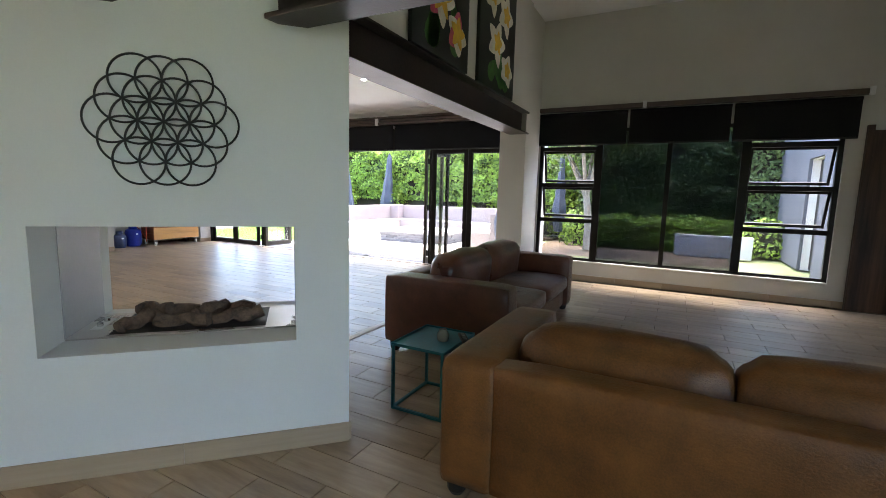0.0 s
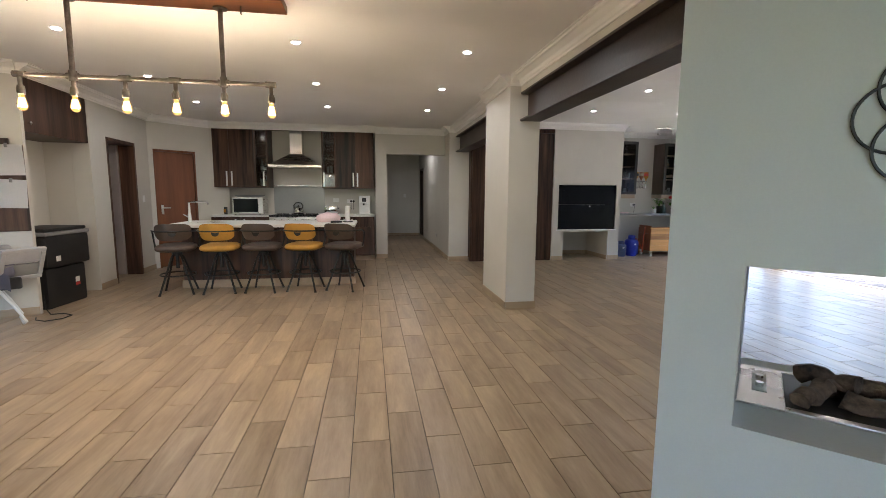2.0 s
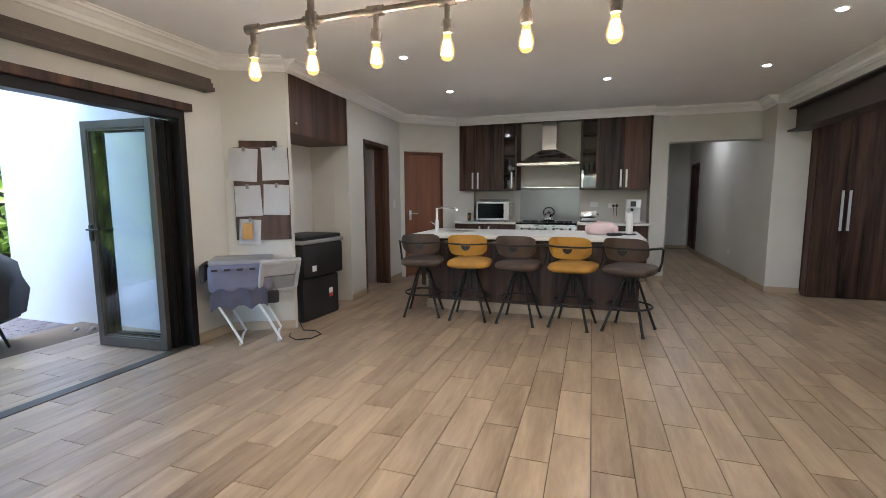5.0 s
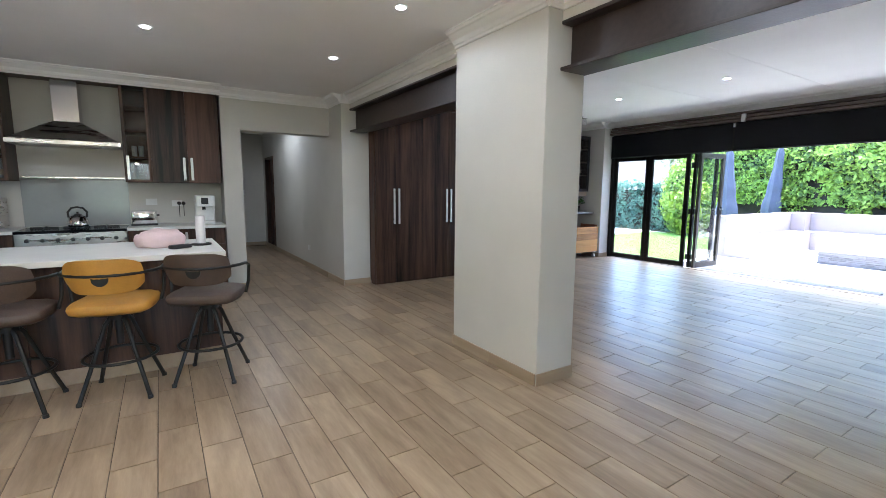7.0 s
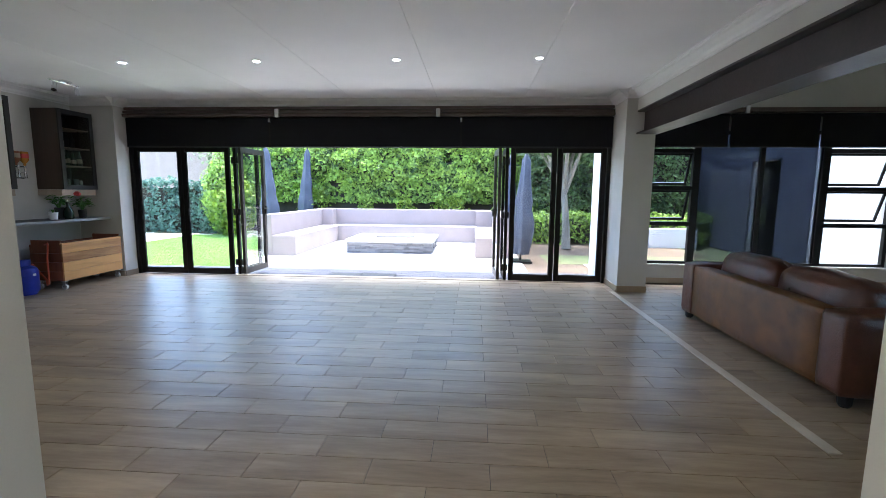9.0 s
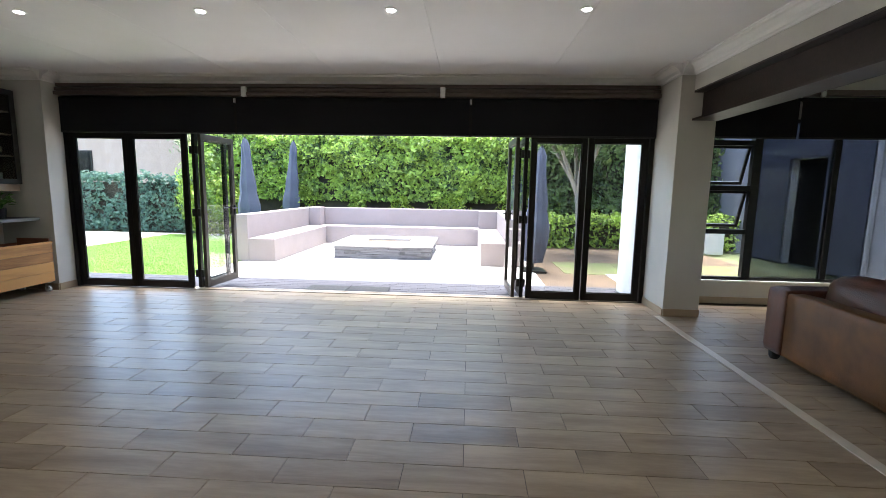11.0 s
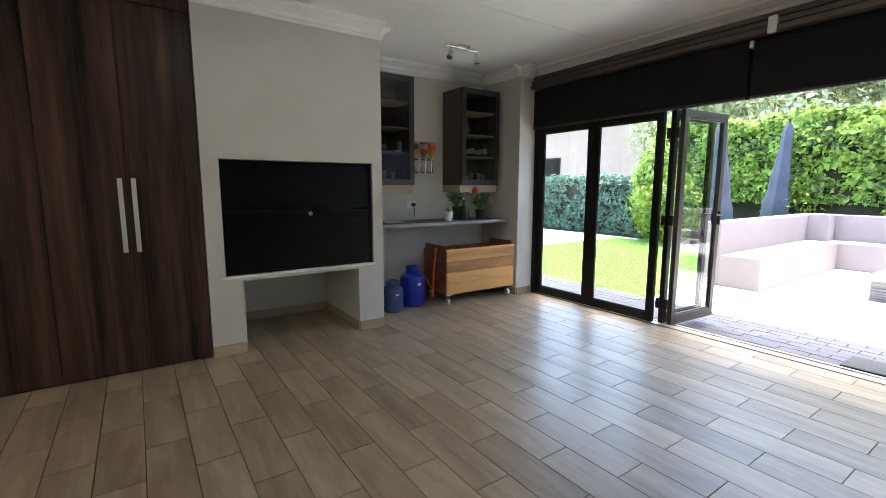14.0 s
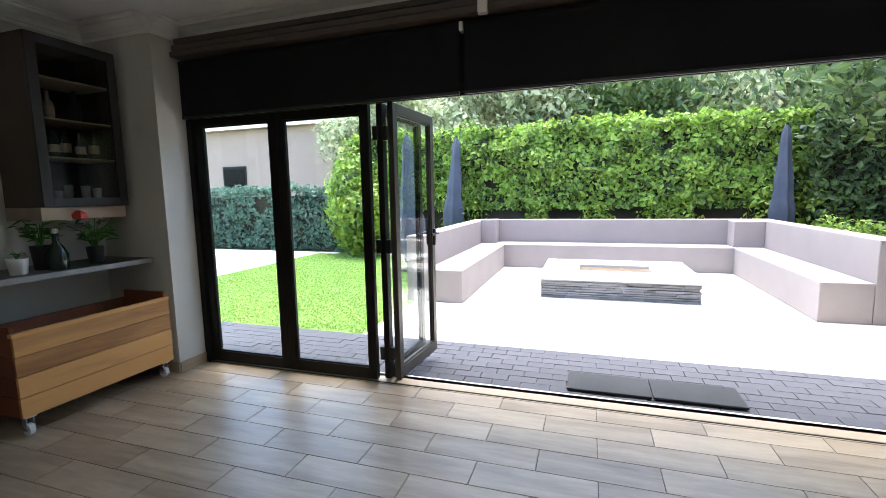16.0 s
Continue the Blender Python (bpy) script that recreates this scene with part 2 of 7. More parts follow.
def prism(bm, outline, a, b, axis="z"):
    """A flat outline of points pushed from a to b along an axis."""
    def at(p, h):
        return {"z": (p[0], p[1], h), "x": (h, p[0], p[1]), "y": (p[0], h, p[1])}[axis]
    lo = [bm.verts.new(at(p, a)) for p in outline]
    hi = [bm.verts.new(at(p, b)) for p in outline]
    n = len(outline)
    for i in range(n):
        bm.faces.new((lo[i], lo[(i + 1) % n], hi[(i + 1) % n], hi[i]))
    bm.faces.new(lo[::-1])
    bm.faces.new(hi)
    bmesh.ops.recalc_face_normals(bm, faces=bm.faces)


def cushion(bm, x0, x1, y0, y1, z0, z1, round_=0.06, puff=0.03, m=None, cuts=5, seed=0):
    """A stuffed block: rounded edges, swollen middles, a little uneven."""
    res = bmesh.ops.create_cube(bm, size=1.0)
    es = list({e for v in res["verts"] for e in v.link_edges})
    bmesh.ops.subdivide_edges(bm, edges=es, cuts=cuts, use_grid_fill=True)
    vs = list(bm.verts)
    sx, sy, sz = abs(x1 - x0) / 2, abs(y1 - y0) / 2, abs(z1 - z0) / 2
    c = Vector(((x0 + x1) / 2, (y0 + y1) / 2, (z0 + z1) / 2))
    for v in vs:
        u = v.co * 2
        p = Vector((u.x * sx, u.y * sy, u.z * sz))
        r = min(round_, sx, sy, sz)
        core = Vector((max(-sx + r, min(sx - r, p.x)), max(-sy + r, min(sy - r, p.y)), max(-sz + r, min(sz - r, p.z))))
        d = p - core
        if d.length > 1e-6:
            p = core + d.normalized() * r
        swell = (1 - u.x ** 2) * (1 - u.y ** 2) + (1 - u.y ** 2) * (1 - u.z ** 2) + (1 - u.x ** 2) * (1 - u.z ** 2)
        n = Vector((u.x / sx, u.y / sy, u.z / sz)).normalized()
        p += n * puff * swell * 0.8
        p += n * 0.35 * puff * noise.noise(p * 5 + Vector((seed * 7.1, seed, 3)))
        v.co = c + p
    if m is not None:
        bmesh.ops.transform(bm, matrix=m, verts=vs)
    for f in bm.faces:
        f.smooth = True
    return vs


def thing(name, label, category, m=None, group="", kind=""):
    """An Empty at the base of a thing, under which its parts go."""
    ob = new(name)
    ob.empty_display_size = 0.1
    if m is not None:
        ob.matrix_world = m
    return tagged(ob, label, category, group, kind)


def part(name, bm, mat, parent=None, label="", smooth=False):
    """Links a bmesh as one mesh object under a thing or a part."""
    me = bpy.data.meshes.new(name)
    if smooth:
        for f in bm.faces:
            f.smooth = True
    bm.to_mesh(me)
    bm.free()
    me.materials.append(mat)
    if smooth:
        me.set_sharp_from_angle(angle=radians(40))
    ob = new(name, me)
    if parent is not None:
        ob.parent = parent
    if label:
        ob["label"] = label
    return ob


def setting(name, bm, mat, label, category="structure"):
    return tagged(part(name, bm, mat), label, category, kind="structure")


def B():
    return bmesh.new()


def bpart(name, mat, parent, *dims, bevel=0.003, label="", m=None, smooth=False):
    """One box as a part."""
    bm = B()
    box(bm, *dims, bevel=bevel, m=m)
    return part(name, bm, mat, parent, label, smooth)


def wall_run(bm, p0, p1, thick, z0, z1, holes=()):
    """A wall from p0 to p1 (its face) that is thick to the right-hand side, with openings (s0, s1, z0, z1) right through it."""
    a, b = Vector((*p0, 0)), Vector((*p1, 0))
    d = (b - a)
    n = d.length
    d.normalize()
    ang = math.atan2(d.y, d.x)
    m = Matrix.Translation(a) @ Matrix.Rotation(ang, 4, "Z")
    s = 0.0
    for s0, s1, h0, h1 in sorted(holes):
        if s0 > s:
            box(bm, s, s0, -thick, 0, z0, z1, m=m)
        if h0 > z0:
            box(bm, s0, s1, -thick, 0, z0, h0, m=m)
        if h1 < z1:
            box(bm, s0, s1, -thick, 0, h1, z1, m=m)
        s = s1
    if s < n:
        box(bm, s, n, -thick, 0, z0, z1, m=m)


def cornice_run(bm, p0, p1, z, size=0.118):
    """A moulded cornice below the ceiling at z; it juts out to the left of the way from p0 to p1."""
    a, b = Vector((*p0, 0)), Vector((*p1, 0))
    d = (b - a).normalized()
    side = Vector((-d.y, d.x, 0))
    s = size
    prof = [(0, 0), (0, -s), (0.012, -s), (0.018, -0.86 * s), (0.03, -0.8 * s), (0.04, -0.55 * s), (0.07 * s / 0.1, -0.3 * s), (0.085 * s / 0.1, -0.26 * s), (0.09 * s / 0.1, -0.12 * s), (s, -0.1 * s), (s, 0)]
    lo = [bm.verts.new(a + side * u + Vector((0, 0, z + w))) for u, w in prof]
    hi = [bm.verts.new(b + side * u + Vector((0, 0, z + w))) for u, w in prof]
    k = len(prof)
    for i in range(k):
        bm.faces.new((lo[i], hi[i], hi[(i + 1) % k], lo[(i + 1) % k]))
    bm.faces.new(lo)
    bm.faces.new(hi[::-1])


def skirting_run(parent, p0, p1, high=0.085, thick=0.012, piece=0.6):
    """Skirting tiles along a wall; they stand out to the left of the way from p0 to p1."""
    a, b = Vector((*p0, 0)), Vector((*p1, 0))
    d = b - a
    n = max(1, round(d.length / piece))
    ang = math.atan2(d.y, d.x)
    step = d.length / n
    bm = B()
    box(bm, 0.001, step - 0.001, 0.0, thick, 0, high, bevel=0.002)
    first = None
    for i in range(n):
        m = Matrix.Translation(a + d * (i / n)) @ Matrix.Rotation(ang, 4, "Z")
        if first is None:
            first = part("skirting_tile", bm, SKIRT, parent)
            ob = first
        else:
            ob = new("skirting_tile", first.data)
            ob.parent = parent
        ob.matrix_basis = m


def i_beam(name, p0, p1, z0, z1, wide, label):
    """A steel I-beam between two points, with flanges and a set-back web."""
    a, b = Vector((*p0, 0)), Vector((*p1, 0))
    d = b - a
    m = Matrix.Translation(a) @ Matrix.Rotation(math.atan2(d.y, d.x), 4, "Z")
    n, h = d.length, wide / 2
    root = thing(name, label, "beam")
    for pn, dims in (("flange", (0, n, -h, h, z0, z0 + 0.022)), ("flange", (0, n, -h, h, z1 - 0.022, z1)), ("web", (0.02, n - 0.02, -0.3 * h, 0.3 * h, z0 + 0.022, z1 - 0.022))):
        bm = B()
        box(bm, *dims, bevel=0.004, m=m)
        part(pn, bm, STEEL_DARK, root)
    return root


# ---- structure ----
KC, LC, HC = 2.60, 2.69, 3.84          # ceilings: kitchen, living room, lounge
BEAM0, BEAM1 = 2.115, 2.42             # the steel beams' underside and top

# floor slab under the tiles
bm = B()
box(bm, -15.4, 4.3, -6.2, 7.06, -0.20, -0.006)
floor = setting("floor", bm, GROUT, "grout bed under wood-look floor tiles", "floor")

# west: kitchen end wall, passage header, stub, living room wall
bm = B()
wall_run(bm, (-10.65, -3.6), (-10.65, 0.03), -0.2, 0, KC)
setting("wall_kitchen", bm, PLASTER, "warm grey plaster wall behind the kitchen", "wall")
bm = B()
box(bm, -10.65, -10.28, -0.20, 0.03, 0, KC)
setting("wall_kitchen_pier", bm, PLASTER, "narrow plaster pier beside the wall cabinets", "wall")
bm = B()
box(bm, -10.52, -10.30, 0.03, 1.21, 2.10, KC)
setting("wall_passage_header", bm, PLASTER, "plaster header above the passage opening", "wall")
bm = B()
box(bm, -10.52, -9.79, 1.21, 1.60, 0, LC + 0.05)
setting("wall_stub", bm, PLASTER, "plaster wall end beside the passage", "wall")
bm = B()
wall_run(bm, (-15.2, 1.21), (-10.52, 1.21), -0.2, 0, KC, holes=[(0.25, 1.1, 0, 2.05)])
box(bm, -15.4, -15.2, -0.3, 1.41, 0, KC)
wall_run(bm, (-10.65, 0.03), (-15.2, 0.03), -0.2, 0, KC, holes=[(3.2, 4.05, 0, 2.05)])
box(bm, -15.3, -13.6, -1.6, -1.4, 0, KC)
box(bm, -15.4, -13.4, 2.6, 2.8, 0, KC)
setting("wall_passage", bm, PLASTER, "plaster walls of the dim passage", "wall")
bm = B()
box(bm, -10.7, -10.5, 1.60, 6.98, 0, LC + 0.05)
box(bm, -10.5, -9.82, 6.63, 7.02, 0, LC + 0.05)
setting("wall_living_west", bm, PLASTER, "warm grey plaster alcove wall in the living room", "wall")

# chimney breast with the built-in barbecue and an open wood niche below it
CX, CY0, CY1 = -9.60, 3.265, 4.72
bm = B()
box(bm, -10.5, CX, CY0, CY1, 1.512, LC + 0.05)
box(bm, -10.5, CX, CY0, 3.385, 0.615, 1.512)
box(bm, -10.5, CX, 4.625, CY1, 0.615, 1.512)
box(bm, -10.5, -10.02, 3.385, 4.625, 0.615, 1.512)
box(bm, -10.5, CX, CY0, CY1, 0.578, 0.615)
box(bm, -10.5, CX, CY0, 3.51, 0, 0.578)
box(bm, -10.5, CX, 4.475, CY1, 0, 0.578)
setting("wall_chimney_breast", bm, PLASTER, "plaster chimney breast with an open niche below", "wall")

# pier between kitchen and living room, walls above the beams
bm = B()
box(bm, -7.03, -6.0, 1.21, 1.56, 0, LC + 0.05, bevel=0.008)
setting("wall_pier", bm, PLASTER, "free-standing plaster pier under the steel beam", "pier")
bm = B()
box(bm, -9.79, -7.03, 1.335, 1.69, BEAM1, LC + 0.05)
box(bm, -6.0, -2.75, 1.335, 1.69, BEAM1, LC + 0.05)
setting("wall_above_beam", bm, PLASTER, "plaster wall above the kitchen beams", "wall")
bm = B()
box(bm, -2.33, -2.06, 2.45, 6.31, BEAM1, HC)
setting("wall_above_lounge_beam", bm, PLASTER, "tall plaster wall above the lounge beam", "wall")
bm = B()
box(bm, -2.28, -2.06, -4.4, 1.02, 2.28, HC)
setting("wall_above_dining_beam", bm, PLASTER, "plaster wall above the dining beam", "wall")
bm = B()
box(bm, -2.467, -2.085, 6.31, 7.02, 0, HC)
setting("wall_lounge_pier", bm, PLASTER, "plaster pier between bifold doors and lounge window", "pier")

i_beam("steel_beam", (-6.01, 1.448), (-2.80, 1.448), BEAM0, BEAM1, 0.235, "dark brown painted steel I-beam between pier and fireplace")
i_beam("steel_beam", (-9.80, 1.448), (-7.02, 1.448), BEAM0, BEAM1, 0.235, "dark brown painted steel I-beam above the wardrobe opening")
i_beam("steel_beam", (-2.195, 2.4), (-2.195, 6.36), BEAM0, BEAM1, 0.27, "dark brown painted steel I-beam towards the lounge window")
i_beam("steel_beam", (-1.735, 1.575), (4.1, 1.575), 1.975, 2.28, 0.165, "dark brown painted steel I-beam crossing above the lounge sofa")
i_beam("steel_beam", (-2.156, -4.3), (-2.156, 1.13), 1.975, 2.28, 0.165, "dark brown painted steel I-beam above the dining side")

# fireplace block, set at 45 degrees, with an opening right through it
FM = Matrix.Translation((-2.558, 0.722, 0)) @ Matrix.Rotation(radians(45.6), 4, "Z")   # s along the face, -t into the block
FW, FD = 1.485, 1.02
N0, N1, NZ0, NZ1 = 0.229, 1.236, 0.546, 1.09
ND, NF = 0.80, 0.13     # the flue opening widens behind ND by NF
bm = B()
box(bm, 0, FW, 0, ND, NZ1, HC, m=FM)
box(bm, 0, FW, 0, ND, 0, NZ0, m=FM)
box(bm, 0, N0, 0, ND, NZ0, NZ1, m=FM)
box(bm, N1, FW, 0, ND, NZ0, NZ1, m=FM)
box(bm, 0, FW, ND, FD, NZ1, HC, m=FM)
box(bm, 0, FW, ND, FD, 0, NZ0 - 0.12, m=FM)
box(bm, 0, N0 - NF, ND, FD, NZ0 - 0.12, NZ1, m=FM)
box(bm, N1 + NF, FW, ND, FD, NZ0 - 0.12, NZ1, m=FM)
setting("wall_fireplace", bm, HEARTH_PAINT, "pale grey fireplace block with a see-through opening", "fireplace wall")

# south: niche wall, doorways, slanted notice wall, door wall
bm = B()
wall_run(bm, (-9.45, -3.97), (-6.47, -3.824), 0.2, 0, KC, holes=[(0.48, 1.33, 0, 2.07), (1.75, 2.94, 0, KC)])
setting("wall_south", bm, PLASTER, "warm plaster wall with a doorway and an appliance niche", "wall")
bm = B()
box(bm, -7.70, -6.51, -4.62, -4.42, 0, KC)
box(bm, -7.74, -7.70, -4.62, -4.09, 0, KC)
setting("wall_niche", bm, PLASTER, "cream plaster back of the appliance niche", "wall")
bm = B()
prism(bm, [(-6.47, -3.824), (-6.51, -3.83), (-6.51, -4.62), (-6.22, -4.62), (-6.22, -4.37)], 0, KC)
setting("wall_notice", bm, PLASTER, "slanted plaster wall that carries the notice board", "wall")
bm = B()
wall_run(bm, (-6.22, -4.37), (4.1, -4.37), 0.2, 0, HC, holes=[(0.44, 3.82, 0, 2.03)])
setting("wall_door_south", bm, PLASTER, "cream plaster wall around the patio doors", "wall")
bm = B()
wall_run(bm, (-10.40, -2.99), (-9.45, -3.97), 0.15, 0, KC, holes=[(0.60, 1.29, 0, 2.04)])
box(bm, -11.6, -11.4, -5.6, -3.0, 0, KC)
box(bm, -11.4, -7.9, -5.8, -5.6, 0, KC)
# unseen wall, added to keep patio daylight out of the back room
box(bm, -7.9, -7.745, -5.8, -4.1, 0, KC)
setting("wall_diagonal", bm, PLASTER, "plaster corner wall with the brown door", "wall")

# east and lounge
bm = B()
# opening added in this unseen wall to let daylight into the lounge
wall_run(bm, (4.1, -4.57), (4.1, 7.2), 0.2, 0, HC, holes=[(1.2, 4.8, 0.1, 2.7)])
setting("wall_east", bm, PLASTER, "plain unseen plaster wall with an added window, closing the lounge", "wall")
bm = B()
wall_run(bm, (4.1, 7.0), (-2.085, 7.0), 0.22, 0, HC, holes=[(2.53, 6.165, 0.28, 2.25)])
setting("wall_lounge_window", bm, PLASTER, "grey plaster wall around the lounge window", "wall")
bm = B()
box(bm, -9.83, -2.46, 6.90, 7.12, 2.07, LC + 0.05)
setting("wall_bifold_header", bm, PLASTER, "plaster header above the bifold doors", "wall")

# unseen overhang, added to keep sun and sky off the pavers
bm = B()
box(bm, -10.7, -2.2, 7.121, 7.75, 2.78, 2.95)
setting("roof_eave_unseen", bm, CORNICE_PAINT, "unseen roof overhang above the doors, added to shade the pavers", "eave")

# ceilings
bm = B()
box(bm, -15.4, -2.28, -5.8, 1.45, KC, KC + 0.12)
setting("ceiling_kitchen", bm, CEIL_PAINT, "white plastered kitchen ceiling", "ceiling")
bm = B()
edges = [-10.6, -8.75, -7.5, -6.25, -5.0, -3.75, -2.30]
for a, b in zip(edges, edges[1:]):
    box(bm, a + 0.002, b - 0.002, 1.66, 7.0, LC, LC + 0.012)
box(bm, -10.6, -2.30, 1.66, 7.0, LC + 0.014, LC + 0.1)
setting("ceiling_living", bm, CEIL_PAINT, "white board ceiling with fine joints in the living room", "ceiling")
bm = B()
box(bm, -2.29, 4.3, -4.5, 7.2, HC, HC + 0.12)
setting("ceiling_lounge", bm, CEIL_PAINT, "high white lounge ceiling", "ceiling")

# cornices
bm = B()
for a, b in [((-10.28, 0.03), (-10.28, -0.20)), ((-10.30, 1.21), (-10.30, 0.03)), ((-10.15, -0.20), (-10.15, -3.23)), ((-10.19, -3.2), (-9.45, -3.97)), ((-9.45, -3.97), (-6.47, -3.824)),
             ((-6.47, -3.824), (-6.22, -4.37)), ((-6.22, -4.37), (-2.28, -4.37)), ((-9.79, 1.21), (-10.30, 1.21)), ((-9.79, 1.335), (-9.79, 1.21)), ((-7.03, 1.335), (-9.79, 1.335)),
             ((-7.03, 1.21), (-7.03, 1.335)), ((-6.0, 1.21), (-7.03, 1.21)), ((-6.0, 1.335), (-6.0, 1.21)), ((-2.75, 1.335), (-6.0, 1.335)), ((-2.28, -4.37), (-2.28, 0.9))]:
    cornice_run(bm, a, b, KC)
setting("trim_cornice_kitchen", bm, CORNICE_PAINT, "white moulded cornice round the kitchen ceiling", "cornice")
bm = B()
for a, b in [((-9.58, 1.69), (-9.58, 3.265)), ((CX, CY0), (CX, CY1)), ((CX, CY1), (-10.5, CY1)), ((-10.5, CY1), (-10.5, 6.63)), ((-10.5, 6.63), (-9.82, 6.63)), ((-9.82, 6.63), (-9.82, 6.87)),
             ((-9.82, 6.90), (-2.467, 6.90)), ((-2.467, 6.9), (-2.467, 6.31)), ((-2.467, 6.31), (-2.33, 6.31)), ((-2.33, 6.31), (-2.33, 2.45)), ((-2.75, 1.69), (-9.79, 1.69))]:
    cornice_run(bm, b, a, LC)
setting("trim_cornice_living", bm, CORNICE_PAINT, "white moulded cornice round the living room ceiling", "cornice")

# skirting
base = tagged(new("baseboard"), "tan wood-look skirting tiles along the walls", "skirting", kind="structure")
for a, b in [((-7.03, 1.21), (-6.0, 1.21)), ((-6.0, 1.21), (-6.0, 1.56)), ((-6.0, 1.56), (-7.03, 1.56)), ((-10.5, 1.21), (-9.79, 1.21)), ((-9.79, 1.21), (-9.79, 1.60)), ((-15.2, 1.21), (-10.52, 1.21)), ((-15.2, 0.03), (-15.2, 1.21)),
             ((-10.28, -0.2), (-10.28, 0.03)), ((CX, CY0), (CX, 3.51)), ((CX, 4.475), (CX, CY1)), ((CX, CY1), (-10.5, CY1)), ((-10.5, CY1), (-10.5, 6.63)), ((-10.5, 6.63), (-9.82, 6.63)), ((-9.82, 6.63), (-9.82, 6.88)),
             ((-10.5, 3.51), (-10.5, 4.475)), ((-10.5, 4.475), (-9.62, 4.475)), ((-2.467, 6.31), (-2.085, 6.31)), ((-2.467, 6.88), (-2.467, 6.31)), ((-2.085, 6.31), (-2.085, 7.0)),
             ((-2.085, 7.0), (4.1, 7.0)), ((-7.705, -3.884), (-8.12, -3.905)), ((-8.97, -3.946), (-9.45, -3.97)), ((-6.22, -4.37), (-6.47, -3.824)), ((-5.79, -4.37), (-6.22, -4.37))]:
    skirting_run(base, b, a)
fa, fb, fc, fd = [(FM @ Vector(p))[:2] for p in ((0, 0, 0), (FW, 0, 0), (FW, FD, 0), (0, FD, 0))]
for a, b in ((fa, fb), (fb, fc), (fc, fd), (fd, fa)):
    skirting_run(base, b, a, high=0.098)


# ---- bifold doors to the garden ----
def leaf(parent, wide, tall, m, mat=BRONZE, handle=False, name="door_leaf"):
    """A glazed aluminium door leaf in its own x-z plane, from x = 0 to wide."""
    st, th = 0.062, 0.045
    bm = B()
    for d in ((0, st, 0, tall), (wide - st, wide, 0, tall), (st, wide - st, 0, 0.085), (st, wide - st, tall - 0.07, tall)):
        box(bm, d[0], d[1], -th / 2, th / 2, d[2], d[3], bevel=0.004)
    for d in ((st, st + 0.012, 0.085, tall - 0.07), (wide - st - 0.012, wide - st, 0.085, tall - 0.07), (st, wide - st, 0.085, 0.097), (st, wide - st, tall - 0.082, tall - 0.07)):
        box(bm, d[0], d[1], -th / 2 + 0.01, th / 2 - 0.01, d[2], d[3])
    fr = part(name, bm, mat, parent)
    fr.matrix_basis = m
    bm = B()
    box(bm, st + 0.004, wide - st - 0.004, -0.003, 0.003, 0.09, tall - 0.075)
    g = part("pane", bm, GLASS, fr)
    g.visible_shadow = False
    if handle:
        bm = B()
        box(bm, wide - 0.048, wide - 0.014, -0.04, 0.04, 0.93, 1.07, bevel=0.006)
        for s in (-1, 1):
            rod(bm, (wide - 0.03, s * 0.02, 1.03), (wide - 0.03, s * 0.07, 1.03), 0.008)
            rod(bm, (wide - 0.03, s * 0.065, 1.03), (wide - 0.16, s * 0.065, 1.03), 0.009)
        part("handle", bm, BLACKMETAL, fr, "black lever handle", smooth=True)
    return fr


BY, BX0, BX1, BH = 6.93, -9.82, -2.467, 2.07
bifold = thing("door_bifold", "dark bronze aluminium bifold doors, folded open in the middle", "bifold door", kind="structure")
bm = B()
box(bm, BX0, BX0 + 0.05, BY - 0.05, BY + 0.07, 0, BH, bevel=0.004)
part("jamb", bm, BRONZE, bifold)
bm = B()
box(bm, BX1 - 0.05, BX1, BY - 0.05, BY + 0.07, 0, BH, bevel=0.004)
part("jamb", bm, BRONZE, bifold)
bm = B()
box(bm, BX0 + 0.05, BX1 - 0.05, BY - 0.05, BY + 0.07, BH - 0.06, BH, bevel=0.004)
part("head_track", bm, BRONZE, bifold)
bm = B()
box(bm, BX0 + 0.05, BX1 - 0.05, BY - 0.041, BY - 0.029, -0.004, 0.006)
part("floor_track", bm, BRONZE_LIT, bifold, "grey aluminium floor track")
bpart("threshold", SKIRT, bifold, BX0 + 0.05, BX1 - 0.05, BY - 0.05, BY + 0.075, -0.03, 0.001, label="tan threshold strip")
LW, LT = 0.765, 1.995
for x, ang, h in ((-9.765, 0, False), (-8.995, 0, False)):
    leaf(bifold, LW, LT, pose(x, BY, 0.01, 0, 0, ang), handle=h)
leaf(bifold, 0.70, LT, pose(-8.165, BY + 0.02, 0.01, 0, 0, 88), BRONZE)
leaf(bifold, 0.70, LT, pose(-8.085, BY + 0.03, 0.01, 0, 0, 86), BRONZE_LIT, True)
leaf(bifold, 0.67, LT, pose(-3.905, BY, 0.01, 0, 0, 0))
leaf(bifold, 0.70, LT, pose(-3.225, BY, 0.01, 0, 0, 0))
leaf(bifold, 0.70, LT, pose(-3.955, BY + 0.02, 0.01, 0, 0, 91))
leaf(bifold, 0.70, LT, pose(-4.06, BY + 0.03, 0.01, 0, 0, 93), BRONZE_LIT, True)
for x in (-8.2, -8.13, -3.93, -4.0):
    for z in (0.2, 1.0, 1.8):
        bpart("hinge", BLACKMETAL, bifold, x - 0.02, x + 0.02, BY + 0.015, BY + 0.06, z - 0.05, z + 0.05, bevel=0.006)

